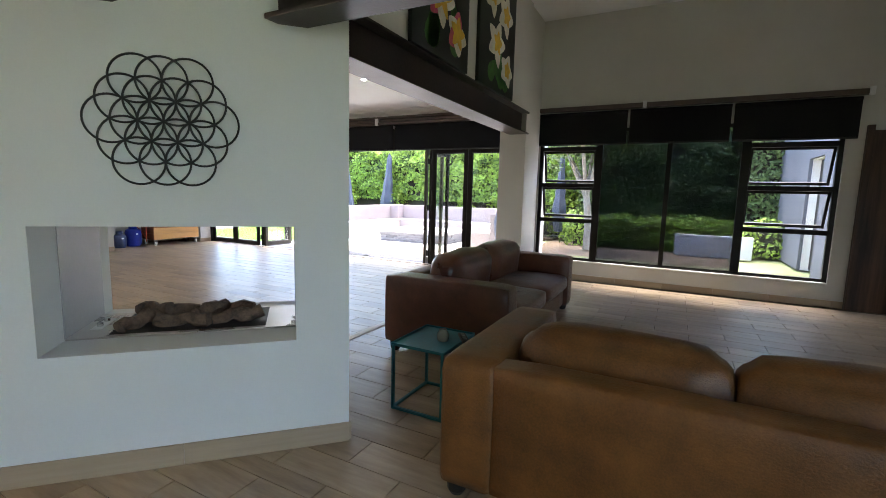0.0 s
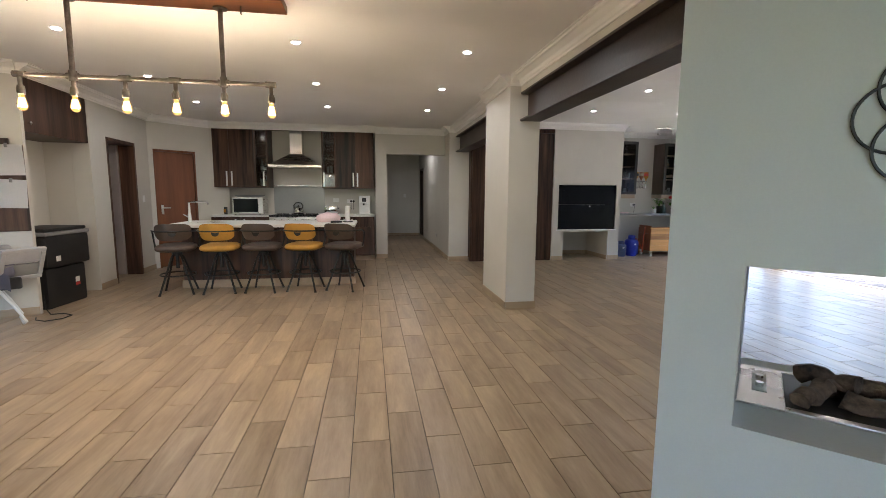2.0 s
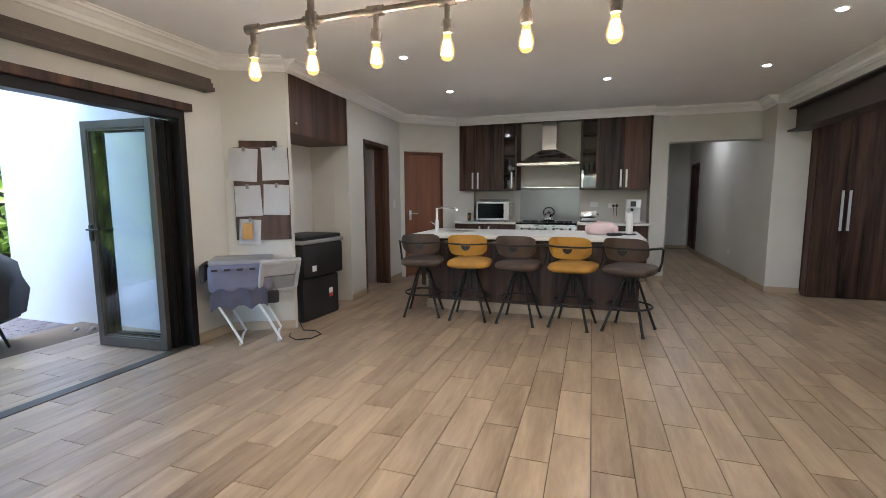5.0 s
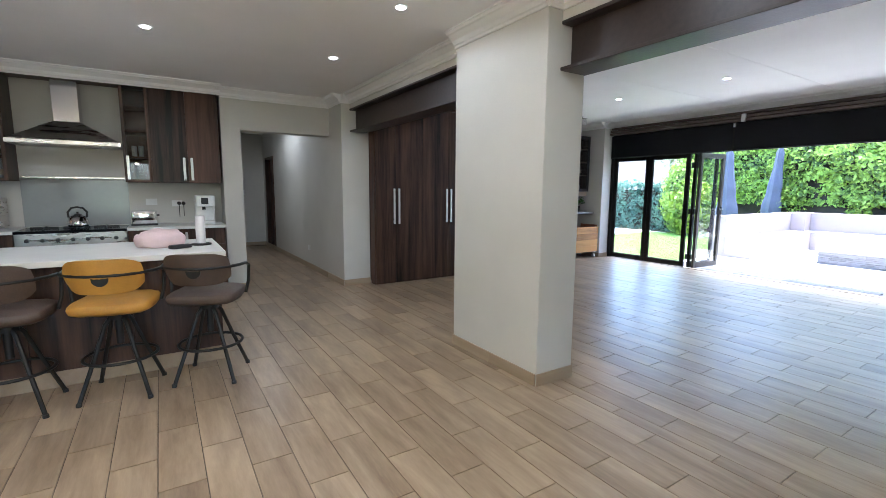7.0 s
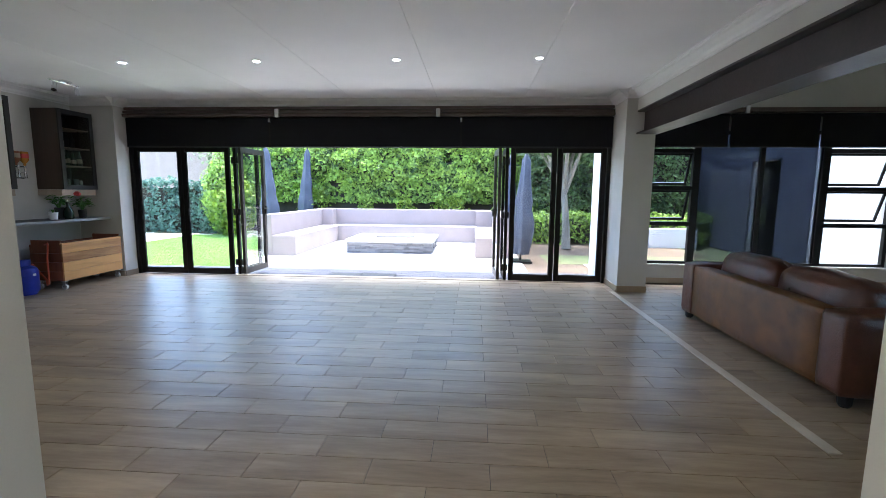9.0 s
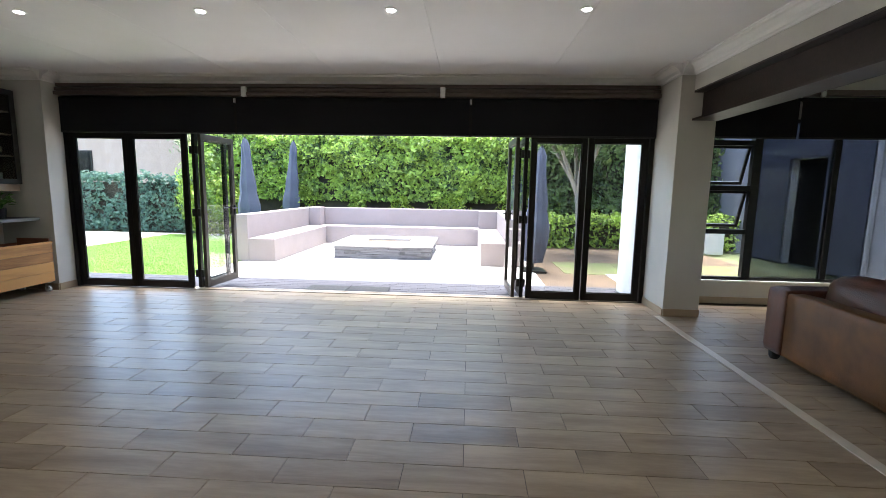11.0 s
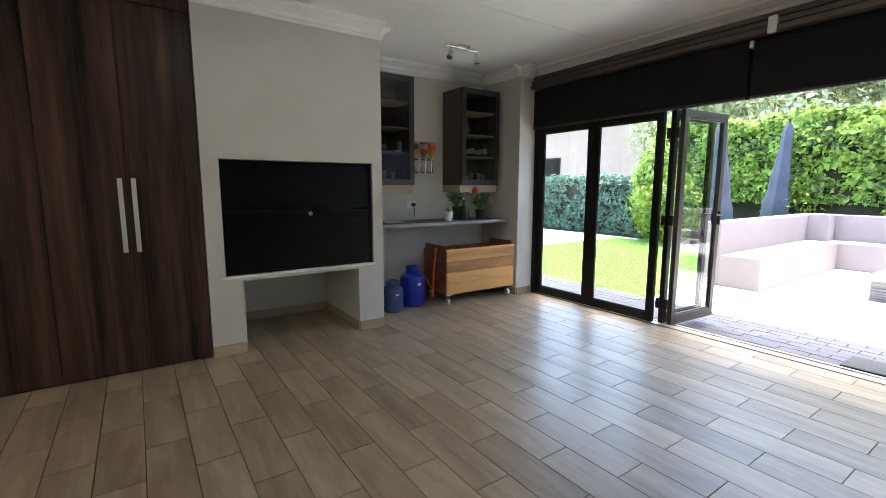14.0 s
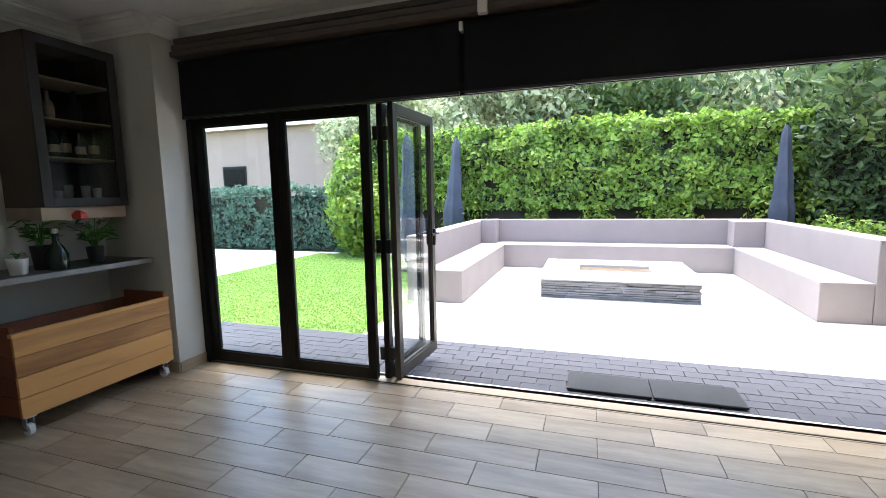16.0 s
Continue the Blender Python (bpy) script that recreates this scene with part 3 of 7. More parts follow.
# blinds and their track above the doors
for x0, x1 in ((-9.80, -7.545), (-7.515, -4.665), (-4.63, -2.475)):
    bl = thing("roller_blind", "charcoal fabric roller blind, half drawn above the doors", "blind", group="blinds above the bifold doors")
    bm = B()
    n = 24
    for i in range(n):
        a, b = x0 + (x1 - x0) * i / n, x0 + (x1 - x0) * (i + 1) / n
        ya, yb = [6.835 + 0.004 * noise.noise(Vector((v * 1.3, 2, 0))) for v in (a, b)]
        bm.faces.new([bm.verts.new(p) for p in ((a, ya, 2.0), (b, yb, 2.0), (b, yb, 2.42), (a, ya, 2.42))])
        bm.faces.new([bm.verts.new(p) for p in ((a, ya + 0.004, 2.42), (b, yb + 0.004, 2.42), (b, yb + 0.004, 2.0), (a, ya + 0.004, 2.0))])
    bmesh.ops.remove_doubles(bm, verts=bm.verts, dist=0.0004)
    part("fabric", bm, BLIND, bl)
    bpart("bottom_bar", BLACK, bl, x0, x1, 6.828, 6.846, 1.985, 2.006, bevel=0.005)
    bm = B()
    rod(bm, (x0, 6.86, 2.40), (x1, 6.86, 2.40), 0.028, seg=16)
    part("roller", bm, BLIND, bl, smooth=True)
# dark sheet added behind the blinds so the gaps between them stay dark
bpart("blind_gap_backing", BRONZE, bifold, -9.80, -2.475, 6.889, 6.899, 1.99, 2.44, bevel=0.002)
for x in (-7.53, -4.648):
    bpart("blind_clip", WHITE, bifold, x - 0.012, x + 0.012, 6.82, 6.885, 2.36, 2.415, bevel=0.004, label="white blind clip")
rail = thing("curtain_track", "triple brown curtain track below the cornice", "curtain track")
for i, (z, y) in enumerate(((2.56, 6.84), (2.505, 6.815), (2.455, 6.795))):
    bpart("track", TRACK, rail, -9.80, -2.475, y - 0.03, 6.885, z - 0.02, z + 0.02, bevel=0.006)
for x in (-7.38, -4.98):
    bpart("bracket", WHITE, rail, x - 0.03, x + 0.03, 6.755, 6.80, 2.42, 2.54, bevel=0.01, label="white plastic bracket")

# lounge window with top-hung side sashes and screens in the middle
LX0, LX1, LZ0, LZ1, LY = -2.065, 1.57, 0.285, 2.25, 7.06
win = thing("window_1", "wide dark-framed lounge window with tilted side sashes", "window", kind="structure")


def bars(name, parent, rows, mat=BRONZE, bev=0.003):
    bm = B()
    for r in rows:
        box(bm, *r, bevel=bev)
    return part(name, bm, mat, parent)


M1, M2, M3 = -1.19, -0.27, 0.61
bars("window_frame", win, [(LX0, LX0 + 0.05, LY - 0.03, LY + 0.03, LZ0, LZ1), (LX1 - 0.05, LX1, LY - 0.03, LY + 0.03, LZ0, LZ1), (LX0 + 0.05, LX1 - 0.05, LY - 0.03, LY + 0.03, LZ0, LZ0 + 0.05), (LX0 + 0.05, LX1 - 0.05, LY - 0.03, LY + 0.03, LZ1 - 0.05, LZ1)])
for x, w in ((M1, 0.05), (M2, 0.03), (M3, 0.05)):
    bars("mullion", win, [(x - w, x + w, LY - 0.035, LY + 0.035, LZ0 + 0.05, LZ1 - 0.05)])
ZT = (0.335, 0.90, 1.43, 1.97)
for xa, xb in ((LX0 + 0.05, M1 - 0.05), (M3 + 0.05, LX1 - 0.05)):
    for z in ZT[1:]:
        bars("transom", win, [(xa, xb, LY - 0.033, LY + 0.033, z - 0.03, z + 0.03)])
    bm = B()
    box(bm, xa, xb, LY - 0.003, LY + 0.003, ZT[0], ZT[1] - 0.03)
    part("pane", bm, GLASS, win).visible_shadow = False
    for za, zb in ((ZT[1] + 0.03, ZT[2] - 0.03), (ZT[2] + 0.03, ZT[3] - 0.03)):
        h = zb - za
        bm = B()
        mt = Matrix.Translation((0, LY + 0.03, zb)) @ Matrix.Rotation(radians(17), 4, "X")
        for d in ((xa, xa + 0.03, -h, 0), (xb - 0.03, xb, -h, 0), (xa + 0.03, xb - 0.03, -h, -h + 0.035), (xa + 0.03, xb - 0.03, -0.03, 0)):
            box(bm, d[0], d[1], -0.015, 0.015, d[2], d[3], bevel=0.003, m=mt)
        sash = part("sash", bm, BRONZE, win, "top-hung sash tilted open")
        bm = B()
        box(bm, xa + 0.025, xb - 0.025, -0.002, 0.002, -h + 0.03, -0.025, m=mt)
        part("pane", bm, GLASS, sash).visible_shadow = False
for xa, xb in ((M1 + 0.05, M2 - 0.03), (M2 + 0.03, M3 - 0.05)):
    bm = B()
    box(bm, xa, xb, LY + 0.008, LY + 0.012, LZ0 + 0.05, LZ1 - 0.05)
    part("pane", bm, GLASS, win).visible_shadow = False
    bm = B()
    box(bm, xa, xb, LY - 0.012, LY - 0.009, LZ0 + 0.05, LZ1 - 0.05)
    part("insect_screen", bm, SCREEN, win, "grey mesh screen behind the glass").visible_shadow = False
bars("window_sill", win, [(LX0 + 0.01, LX1 - 0.01, 6.985, LY - 0.035, LZ0 - 0.004, LZ0 + 0.012)], CORNICE_PAINT)
for x0, x1 in ((-2.07, -0.83), (-0.80, 0.40), (0.43, 1.66)):
    bl = thing("roller_blind", "dark navy fabric roller blind above the lounge window", "blind", group="blinds above the lounge window")
    bpart("fabric", BLIND, bl, x0, x1, 6.945, 6.95, 2.03, 2.48, bevel=0.0)
    bpart("bottom_bar", BLACK, bl, x0, x1, 6.937, 6.957, 2.01, 2.032, bevel=0.005)
    bm = B()
    rod(bm, (x0, 6.955, 2.46), (x1, 6.955, 2.46), 0.025, seg=14)
    part("roller", bm, BLIND, bl, smooth=True)
rail = thing("curtain_track", "dark curtain track above the lounge window", "curtain track")
bpart("track", TRACK, rail, -2.07, 1.72, 6.90, 6.99, 2.50, 2.56, bevel=0.006)
for x in (-0.62, 1.72):
    bpart("bracket", WHITE, rail, x - 0.025, x + 0.025, 6.88, 6.92, 2.48, 2.58, bevel=0.01, label="white plastic bracket")
# unseen window, added to bring daylight onto the fireplace and sofas
w2 = thing("window_2", "tall unseen window added to bring daylight into the lounge", "window", kind="structure")
bars("window_frame", w2, [(4.15, 4.22, -3.37, -3.31, 0.1, 2.7), (4.15, 4.22, 0.17, 0.23, 0.1, 2.7), (4.15, 4.22, -3.31, 0.17, 0.1, 0.16), (4.15, 4.22, -3.31, 0.17, 2.64, 2.7), (4.15, 4.22, -1.60, -1.54, 0.16, 2.64)])
for a, b in ((-3.31, -1.60), (-1.54, 0.17)):
    bm = B()
    box(bm, 4.18, 4.186, a, b, 0.16, 2.64)
    part("pane", bm, GLASS, w2).visible_shadow = False


# ---- outside materials ----
CONCRETE = paint("cream_patio_concrete", (0.56, 0.52, 0.47), 0.8, vary=0.08, scale=0.9, grain=70, bump=0.15)
RENDERED = paint("pinkish_cream_render", (0.31, 0.26, 0.245), 0.85, vary=0.06, scale=1.3, grain=90, bump=0.2)
PAVER = paint("grey_paver", (0.078, 0.076, 0.088), 0.85, spec=0.2, vary=0.1, scale=2, grain=90, bump=0.3, random=0.2)
SLATE = paint("stacked_slate", (0.17, 0.17, 0.185), 0.75, vary=0.3, scale=5, grain=60, bump=0.4, random=0.5)
SOIL = paint("brown_bed_soil", (0.13, 0.085, 0.052), 0.95, vary=0.2, scale=4, grain=60, bump=0.5)
EARTH = paint("dry_grass_ground", (0.17, 0.19, 0.08), 0.95, vary=0.2, scale=0.3, grain=20, bump=0.3)
GRASS = leaf_material("lawn_grass", (0.24, 0.37, 0.085), (0.20, 0.32, 0.06))
LAWN = paint("lawn_soil", (0.20, 0.31, 0.05), 0.95, vary=0.18, scale=1.5, grain=120, bump=0.5)
SPARSE = paint("thin_patchy_grass", (0.12, 0.155, 0.045), 0.95, vary=0.2, scale=2.5, grain=90, bump=0.5, second=(0.13, 0.095, 0.055))
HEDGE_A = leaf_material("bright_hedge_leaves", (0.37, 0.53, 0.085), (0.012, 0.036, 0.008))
HEDGE_B = leaf_material("blue_green_hedge_leaves", (0.13, 0.23, 0.16), (0.02, 0.06, 0.042))
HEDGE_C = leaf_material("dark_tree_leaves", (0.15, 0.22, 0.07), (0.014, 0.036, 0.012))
# far leaves, paled: light from behind and above is put into the colour
HEDGE_D = leaf_material("pale_backlit_leaves", (0.58, 0.60, 0.38), (0.10, 0.15, 0.06))
HEDGE_Y = leaf_material("yellow_green_shrub_leaves", (0.24, 0.32, 0.03), (0.08, 0.16, 0.015))
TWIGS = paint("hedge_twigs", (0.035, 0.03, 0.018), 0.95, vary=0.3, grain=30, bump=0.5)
BARK = paint("pale_bark", (0.27, 0.235, 0.19), 0.9, vary=0.2, scale=6, grain=40, bump=0.5, stretch=(1, 1, 0.3))
CANVAS = paint("grey_blue_umbrella_canvas", (0.066, 0.073, 0.102), 0.85, vary=0.12, scale=3, grain=200, bump=0.2)
HOUSE = paint("pale_pink_house_render", (0.44, 0.32, 0.27), 0.9, vary=0.05, grain=60)
ROOF = paint("roof_sheet", (0.33, 0.31, 0.30), 0.6, vary=0.1, grain=30)
WHITEWALL = paint("white_garden_wall", (0.66, 0.65, 0.63), 0.85, vary=0.05, scale=0.8, grain=90, bump=0.12)
PORCH_SHADE = paint("shaded_porch_grey", (0.10, 0.105, 0.13), 0.8, vary=0.08, scale=1.2, grain=80, bump=0.1)
RUBBER = paint("black_rubber_mat", (0.03, 0.03, 0.033), 0.9, vary=0.2, grain=200, bump=0.4)
G = -0.08

# ---- garden ----
bm = B()
box(bm, -90, 80, -80, 110, -0.6, -0.14)
setting("ground", bm, EARTH, "dry grassy ground round the house", "ground")
bm = B()
box(bm, -9.0, -3.45, 8.12, 13.0, -0.3, G)
setting("patio", bm, CONCRETE, "cream concrete patio with the fire pit", "patio")
bm = B()
box(bm, -13.4, -9.0, 8.12, 14.0, -0.3, G - 0.012)
lawn = setting("lawn", bm, LAWN, "green lawn beside the patio", "lawn")
bm = B()
box(bm, -24, -13.4, 8.12, 14.2, -0.3, G - 0.004)
box(bm, -16, -9.0, 14.0, 14.3, -0.3, G - 0.02)
setting("path", bm, CONCRETE, "pale garden path past the lawn", "path")
bm = B()
box(bm, -3.45, 1.0, 8.12, 16.0, -0.3, G - 0.02)
box(bm, -9.0, -3.45, 13.9, 16.0, -0.3, G + 0.03)
setting("flower_bed", bm, SOIL, "brown soil bed under the tree", "soil")
bm = B()
box(bm, -2.2, 6, 7.1, 9.3, -0.3, G - 0.01)
setting("pavement_lounge", bm, CONCRETE, "pale paving outside the lounge window", "pavement")
bm = B()
box(bm, -2.9, 1.0, 9.3, 10.6, -0.3, G - 0.016)
setting("side_lawn", bm, SPARSE, "thin patchy grass beside the tree", "lawn")

rng = random.Random(11)
np_rng = np.random.default_rng(3)


def leaves(name, centres, normals, size, mat, parent, spread=0.9):
    """Many small folded leaves, each a pair of triangles, joined into one part."""
    n = len(centres)
    d = np.asarray(normals) + spread * np_rng.normal(size=(n, 3)) * 0.6
    d /= np.linalg.norm(d, axis=1)[:, None]
    r = np_rng.normal(size=(n, 3))
    u = np.cross(d, r)
    u /= np.linalg.norm(u, axis=1)[:, None] + 1e-9
    v = np.cross(d, u)
    s = size * (0.55 + 0.9 * np_rng.random((n, 1)))
    c = np.asarray(centres)
    pts = np.stack([c - u * s, c + v * s * 0.55 + d * s * 0.18, c + u * s, c - v * s * 0.55 + d * s * 0.18], 1).reshape(-1, 3)
    q = np.arange(n)[:, None] * 4
    tri = np.concatenate([q + [0, 1, 2], q + [0, 2, 3]], 1).reshape(-1, 3)
    me = bpy.data.meshes.new(name)
    me.from_pydata(pts.tolist(), [], tri.tolist())
    me.materials.append(mat)
    ob = new(name, me)
    ob.parent = parent
    ob["kind"] = "stuff"
    return ob


def hedge(name, x0, x1, y0, y1, z0, z1, mat, label, per=420, size=0.06, core=0.22, bumps=0.16, skirt=0.0):
    """A clipped hedge: a dark core of twigs that stands for the shade inside, drawn down by skirt to darken the gap
    underneath, and a skin of leaves on the faces towards the house, on top and at the ends.
    """
    root = thing(name, label, "hedge")
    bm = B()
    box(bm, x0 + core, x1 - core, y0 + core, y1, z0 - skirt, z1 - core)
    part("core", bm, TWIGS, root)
    faces = [((x1 - x0), (z1 - z0), lambda a, b: (x0 + a * (x1 - x0), y0, z0 + b * (z1 - z0)), (0, -1, 0.15)),
             ((x1 - x0), (y1 - y0), lambda a, b: (x0 + a * (x1 - x0), y0 + b * (y1 - y0), z1), (0, -0.2, 1)),
             ((y1 - y0), (z1 - z0), lambda a, b: (x0, y0 + a * (y1 - y0), z0 + b * (z1 - z0)), (-1, -0.2, 0.1)),
             ((y1 - y0), (z1 - z0), lambda a, b: (x1, y0 + a * (y1 - y0), z0 + b * (z1 - z0)), (1, -0.2, 0.1))]
    cs, ns = [], []
    for w, h, fn, nrm in faces:
        for _ in range(int(w * h * per)):
            p = Vector(fn(np_rng.random(), np_rng.random()))
            lump = noise.noise(p * 1.1) * bumps + noise.noise(p * 3.1 + Vector((4, 1, 7))) * bumps * 0.8
            n = Vector(nrm)
            p += n * (lump + rng.uniform(-0.16, 0.05))
            if noise.noise(p * 2.2 + Vector((9, 3, 2))) < -0.42:
                continue
            cs.append(p)
            ns.append(n)
    leaves("leaves", np.array(cs), np.array(ns), size, mat, root)
    return root


# core runs down to the ground as a dark backing: the shade under this hedge
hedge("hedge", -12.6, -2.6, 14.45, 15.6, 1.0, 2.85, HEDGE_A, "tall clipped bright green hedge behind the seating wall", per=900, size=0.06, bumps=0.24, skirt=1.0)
# the tree's shade is put into this hedge by the darker leaf colour
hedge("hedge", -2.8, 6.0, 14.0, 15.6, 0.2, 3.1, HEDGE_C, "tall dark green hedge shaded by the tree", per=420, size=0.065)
hedge("hedge", -21.0, -12.9, 14.6, 15.4, G, 1.62, HEDGE_B, "low blue-green hedge at the end of the lawn", per=420, size=0.06)
hedge("hedge", -2.9, 2.5, 12.9, 13.7, G, 0.75, HEDGE_A, "low bright hedge behind the tree", per=420, size=0.05)
bm = B()
for i in range(26):
    x = -12.3 + i * 0.38 + rng.uniform(-0.1, 0.1)
    tube(bm, [(x, 14.9, 0), (x + rng.uniform(-0.1, 0.1), 14.85, 0.5), (x + rng.uniform(-0.2, 0.2), 14.8, 1.1)], [0.03, 0.025, 0.02], seg=6)
tagged(part("hedge_stems", bm, BARK), "bare woody stems under the tall hedge", "stems", kind="stuff")


def shrub(name, x, y, z, rx, ry, rz, mat, label, n=900, size=0.07):
    root = thing(name, label, "shrub", pose(x, y, z))
    bm = B()
    for i in range(7):
        a = i * math.tau / 7
        tube(bm, [(0, 0, 0), (0.3 * rx * math.cos(a), 0.3 * ry * math.sin(a), 0.5 * rz), (0.6 * rx * math.cos(a), 0.6 * ry * math.sin(a), 1.2 * rz)], [0.02, 0.015, 0.006], seg=5)
    part("stems", bm, TWIGS, root)
    v = np_rng.normal(size=(n, 3))
    v /= np.linalg.norm(v, axis=1)[:, None]
    k = (0.72 + 0.36 * np_rng.random((n, 1))) * np.array([[1 + 0.3 * noise.noise(Vector(q) * 2.3)] for q in v])
    leaves("leaves", v * k * [rx, ry, rz] + [0, 0, rz], v, size, mat, root)
    return root


shrub("shrub", -11.9, 13.75, G, 0.75, 0.6, 0.85, HEDGE_Y, "yellow-green shrub at the corner of the lawn", 2200)
shrub("shrub", -12.45, 14.2, G, 0.7, 0.6, 1.3, HEDGE_A, "tall bright shrub where the hedges meet", 2600)
for x, s in ((-9.6, 0.35), (-6.6, 0.22), (-5.5, 0.2), (-5.0, 0.24), (-3.4, 0.3), (-2.6, 0.4), (-7.9, 0.2)):
    shrub("shrub", x, 14.2, 0.0, s * 1.6, s * 0.8, s + 0.35, HEDGE_Y, "low yellow-green shrub behind the seating wall", 500, 0.05)


def tree(name, x, y, z, h, crown, mat, label, lean=0.0, n=5000, trunk=0.09, size=0.08, fork=0.55):
    """A tree: a tapered trunk that forks into limbs, and a broken crown of leaves round the limbs' ends."""
    root = thing(name, label, "tree", pose(x, y, z))
    r = random.Random(int(abs(x * 100 + y * 10)))
    bm = B()
    top = Vector((lean, 0.0, h * fork))
    tube(bm, [(0, 0, 0), (lean * 0.15, 0.03, h * fork * 0.36), (lean * 0.6, -0.02, h * fork * 0.72), top], [trunk * 1.25, trunk, trunk * 0.85, trunk * 0.7], seg=10)
    part("trunk", bm, BARK, root, smooth=True)
    tips = []
    for i in range(7):
        a = i * math.tau / 7 + r.uniform(-0.3, 0.3)
        tip = top + Vector((math.cos(a) * crown * r.uniform(0.45, 0.8), math.sin(a) * crown * r.uniform(0.45, 0.8), h * r.uniform(0.67 - fork, 1.0 - fork)))
        bm = B()
        tube(bm, [top - Vector((0, 0, h * 0.1 * r.random())), top.lerp(tip, 0.5) + Vector((0, 0, 0.1)), tip], [trunk * 0.6, trunk * 0.35, trunk * 0.1], seg=7)
        part("limb", bm, BARK, root, smooth=True)
        tips += [(tip, crown * r.uniform(0.35, 0.55)), (top.lerp(tip, 0.6) + Vector((0, 0, 0.2)), crown * 0.35)]
    cs, ns = [], []
    for i in range(n):
        c, rad = tips[i % len(tips)]
        v = Vector((r.gauss(0, 1), r.gauss(0, 1), r.gauss(0, 0.7))).normalized()
        k = rad * (0.35 + 0.75 * r.random() ** 0.5) * (1 + 0.5 * noise.noise(v * 2 + c))
        cs.append(c + v * k)
        ns.append(v)
    leaves("crown", np.array(cs), np.array(ns), size, mat, root)
    return root


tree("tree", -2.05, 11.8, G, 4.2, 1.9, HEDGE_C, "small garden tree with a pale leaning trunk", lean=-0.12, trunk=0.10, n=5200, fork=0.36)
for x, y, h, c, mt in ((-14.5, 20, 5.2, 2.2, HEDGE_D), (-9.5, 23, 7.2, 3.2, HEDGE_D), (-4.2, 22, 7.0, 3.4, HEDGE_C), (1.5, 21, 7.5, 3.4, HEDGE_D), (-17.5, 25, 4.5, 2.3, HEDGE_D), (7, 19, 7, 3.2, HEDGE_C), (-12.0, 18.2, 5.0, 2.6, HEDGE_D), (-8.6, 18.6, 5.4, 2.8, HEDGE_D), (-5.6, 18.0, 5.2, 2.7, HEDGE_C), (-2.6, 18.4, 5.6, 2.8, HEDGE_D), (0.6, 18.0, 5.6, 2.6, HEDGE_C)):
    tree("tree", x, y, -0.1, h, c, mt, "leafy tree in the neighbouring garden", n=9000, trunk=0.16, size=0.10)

# seating walls round the patio
seat = thing("garden_bench_wall", "pinkish rendered seating wall round the patio", "seating wall")
ST, WT = 0.36, 0.815
for nm, d in (("seat", (-8.86, -8.34, 9.64, 12.75, G, ST)), ("backrest", (-9.12, -8.86, 9.64, 13.56, G, WT)), ("seat", (-8.86, -3.92, 12.75, 13.3, G, ST + 0.004)), ("backrest", (-8.86, -3.66, 13.3, 13.56, G, WT + 0.003)),
              ("seat", (-4.40, -3.92, 9.75, 12.75, G, ST)), ("backrest", (-3.92, -3.66, 9.75, 13.3, G, WT)), ("corner_block", (-8.86, -8.55, 12.95, 13.3, ST, WT + 0.02)), ("end_block", (-4.38, -3.92, 12.9, 13.3, ST, WT - 0.01))):
    bpart(nm, RENDERED, seat, *d, bevel=0.012)

# fire pit with stacked slate sides
pit = thing("fire_pit", "low square fire pit of stacked grey slate with a cream cap", "fire pit")
px0, px1, py0, py1 = -7.38, -5.39, 10.27, 11.80
bm = B()
box(bm, px0 + 0.06, px1 - 0.06, py0 + 0.06, py1 - 0.06, G, 0.14)
part("core", bm, GROUT, pit)
for d in ((px0 - 0.03, px1 + 0.03, py0 - 0.03, py0 + 0.48), (px0 - 0.03, px1 + 0.03, py1 - 0.48, py1 + 0.03), (px0 - 0.03, px0 + 0.5, py0 + 0.48, py1 - 0.48), (px1 - 0.5, px1 + 0.03, py0 + 0.48, py1 - 0.48)):
    bpart("cap", CONCRETE, pit, *d, 0.172, 0.235, bevel=0.008)
bm = B()
box(bm, px0 + 0.5, px1 - 0.5, py0 + 0.48, py1 - 0.48, 0.14, 0.19)
part("ash_bed", bm, SOIL, pit)
z = G
while z < 0.165:
    hgt = min(rng.uniform(0.028, 0.048), 0.172 - z)
    for side in range(4):
        a0, a1 = (px0, px1) if side in (0, 2) else (py0 + 0.065, py1 - 0.065)
        a = a0
        while a < a1 - 0.02:
            w = min(rng.uniform(0.16, 0.42), a1 - a)
            o = rng.uniform(0.0, 0.034)
            d = {0: (a, a + w - 0.003, py0 + o, py0 + 0.07), 2: (a, a + w - 0.003, py1 - 0.07, py1 - o), 1: (px0 + o, px0 + 0.07, a, a + w - 0.003), 3: (px1 - 0.07, px1 - o, a, a + w - 0.003)}[side]
            bpart("stone", SLATE, pit, *d, z, z + hgt - 0.006, bevel=0.0)
            a += w
    z += hgt


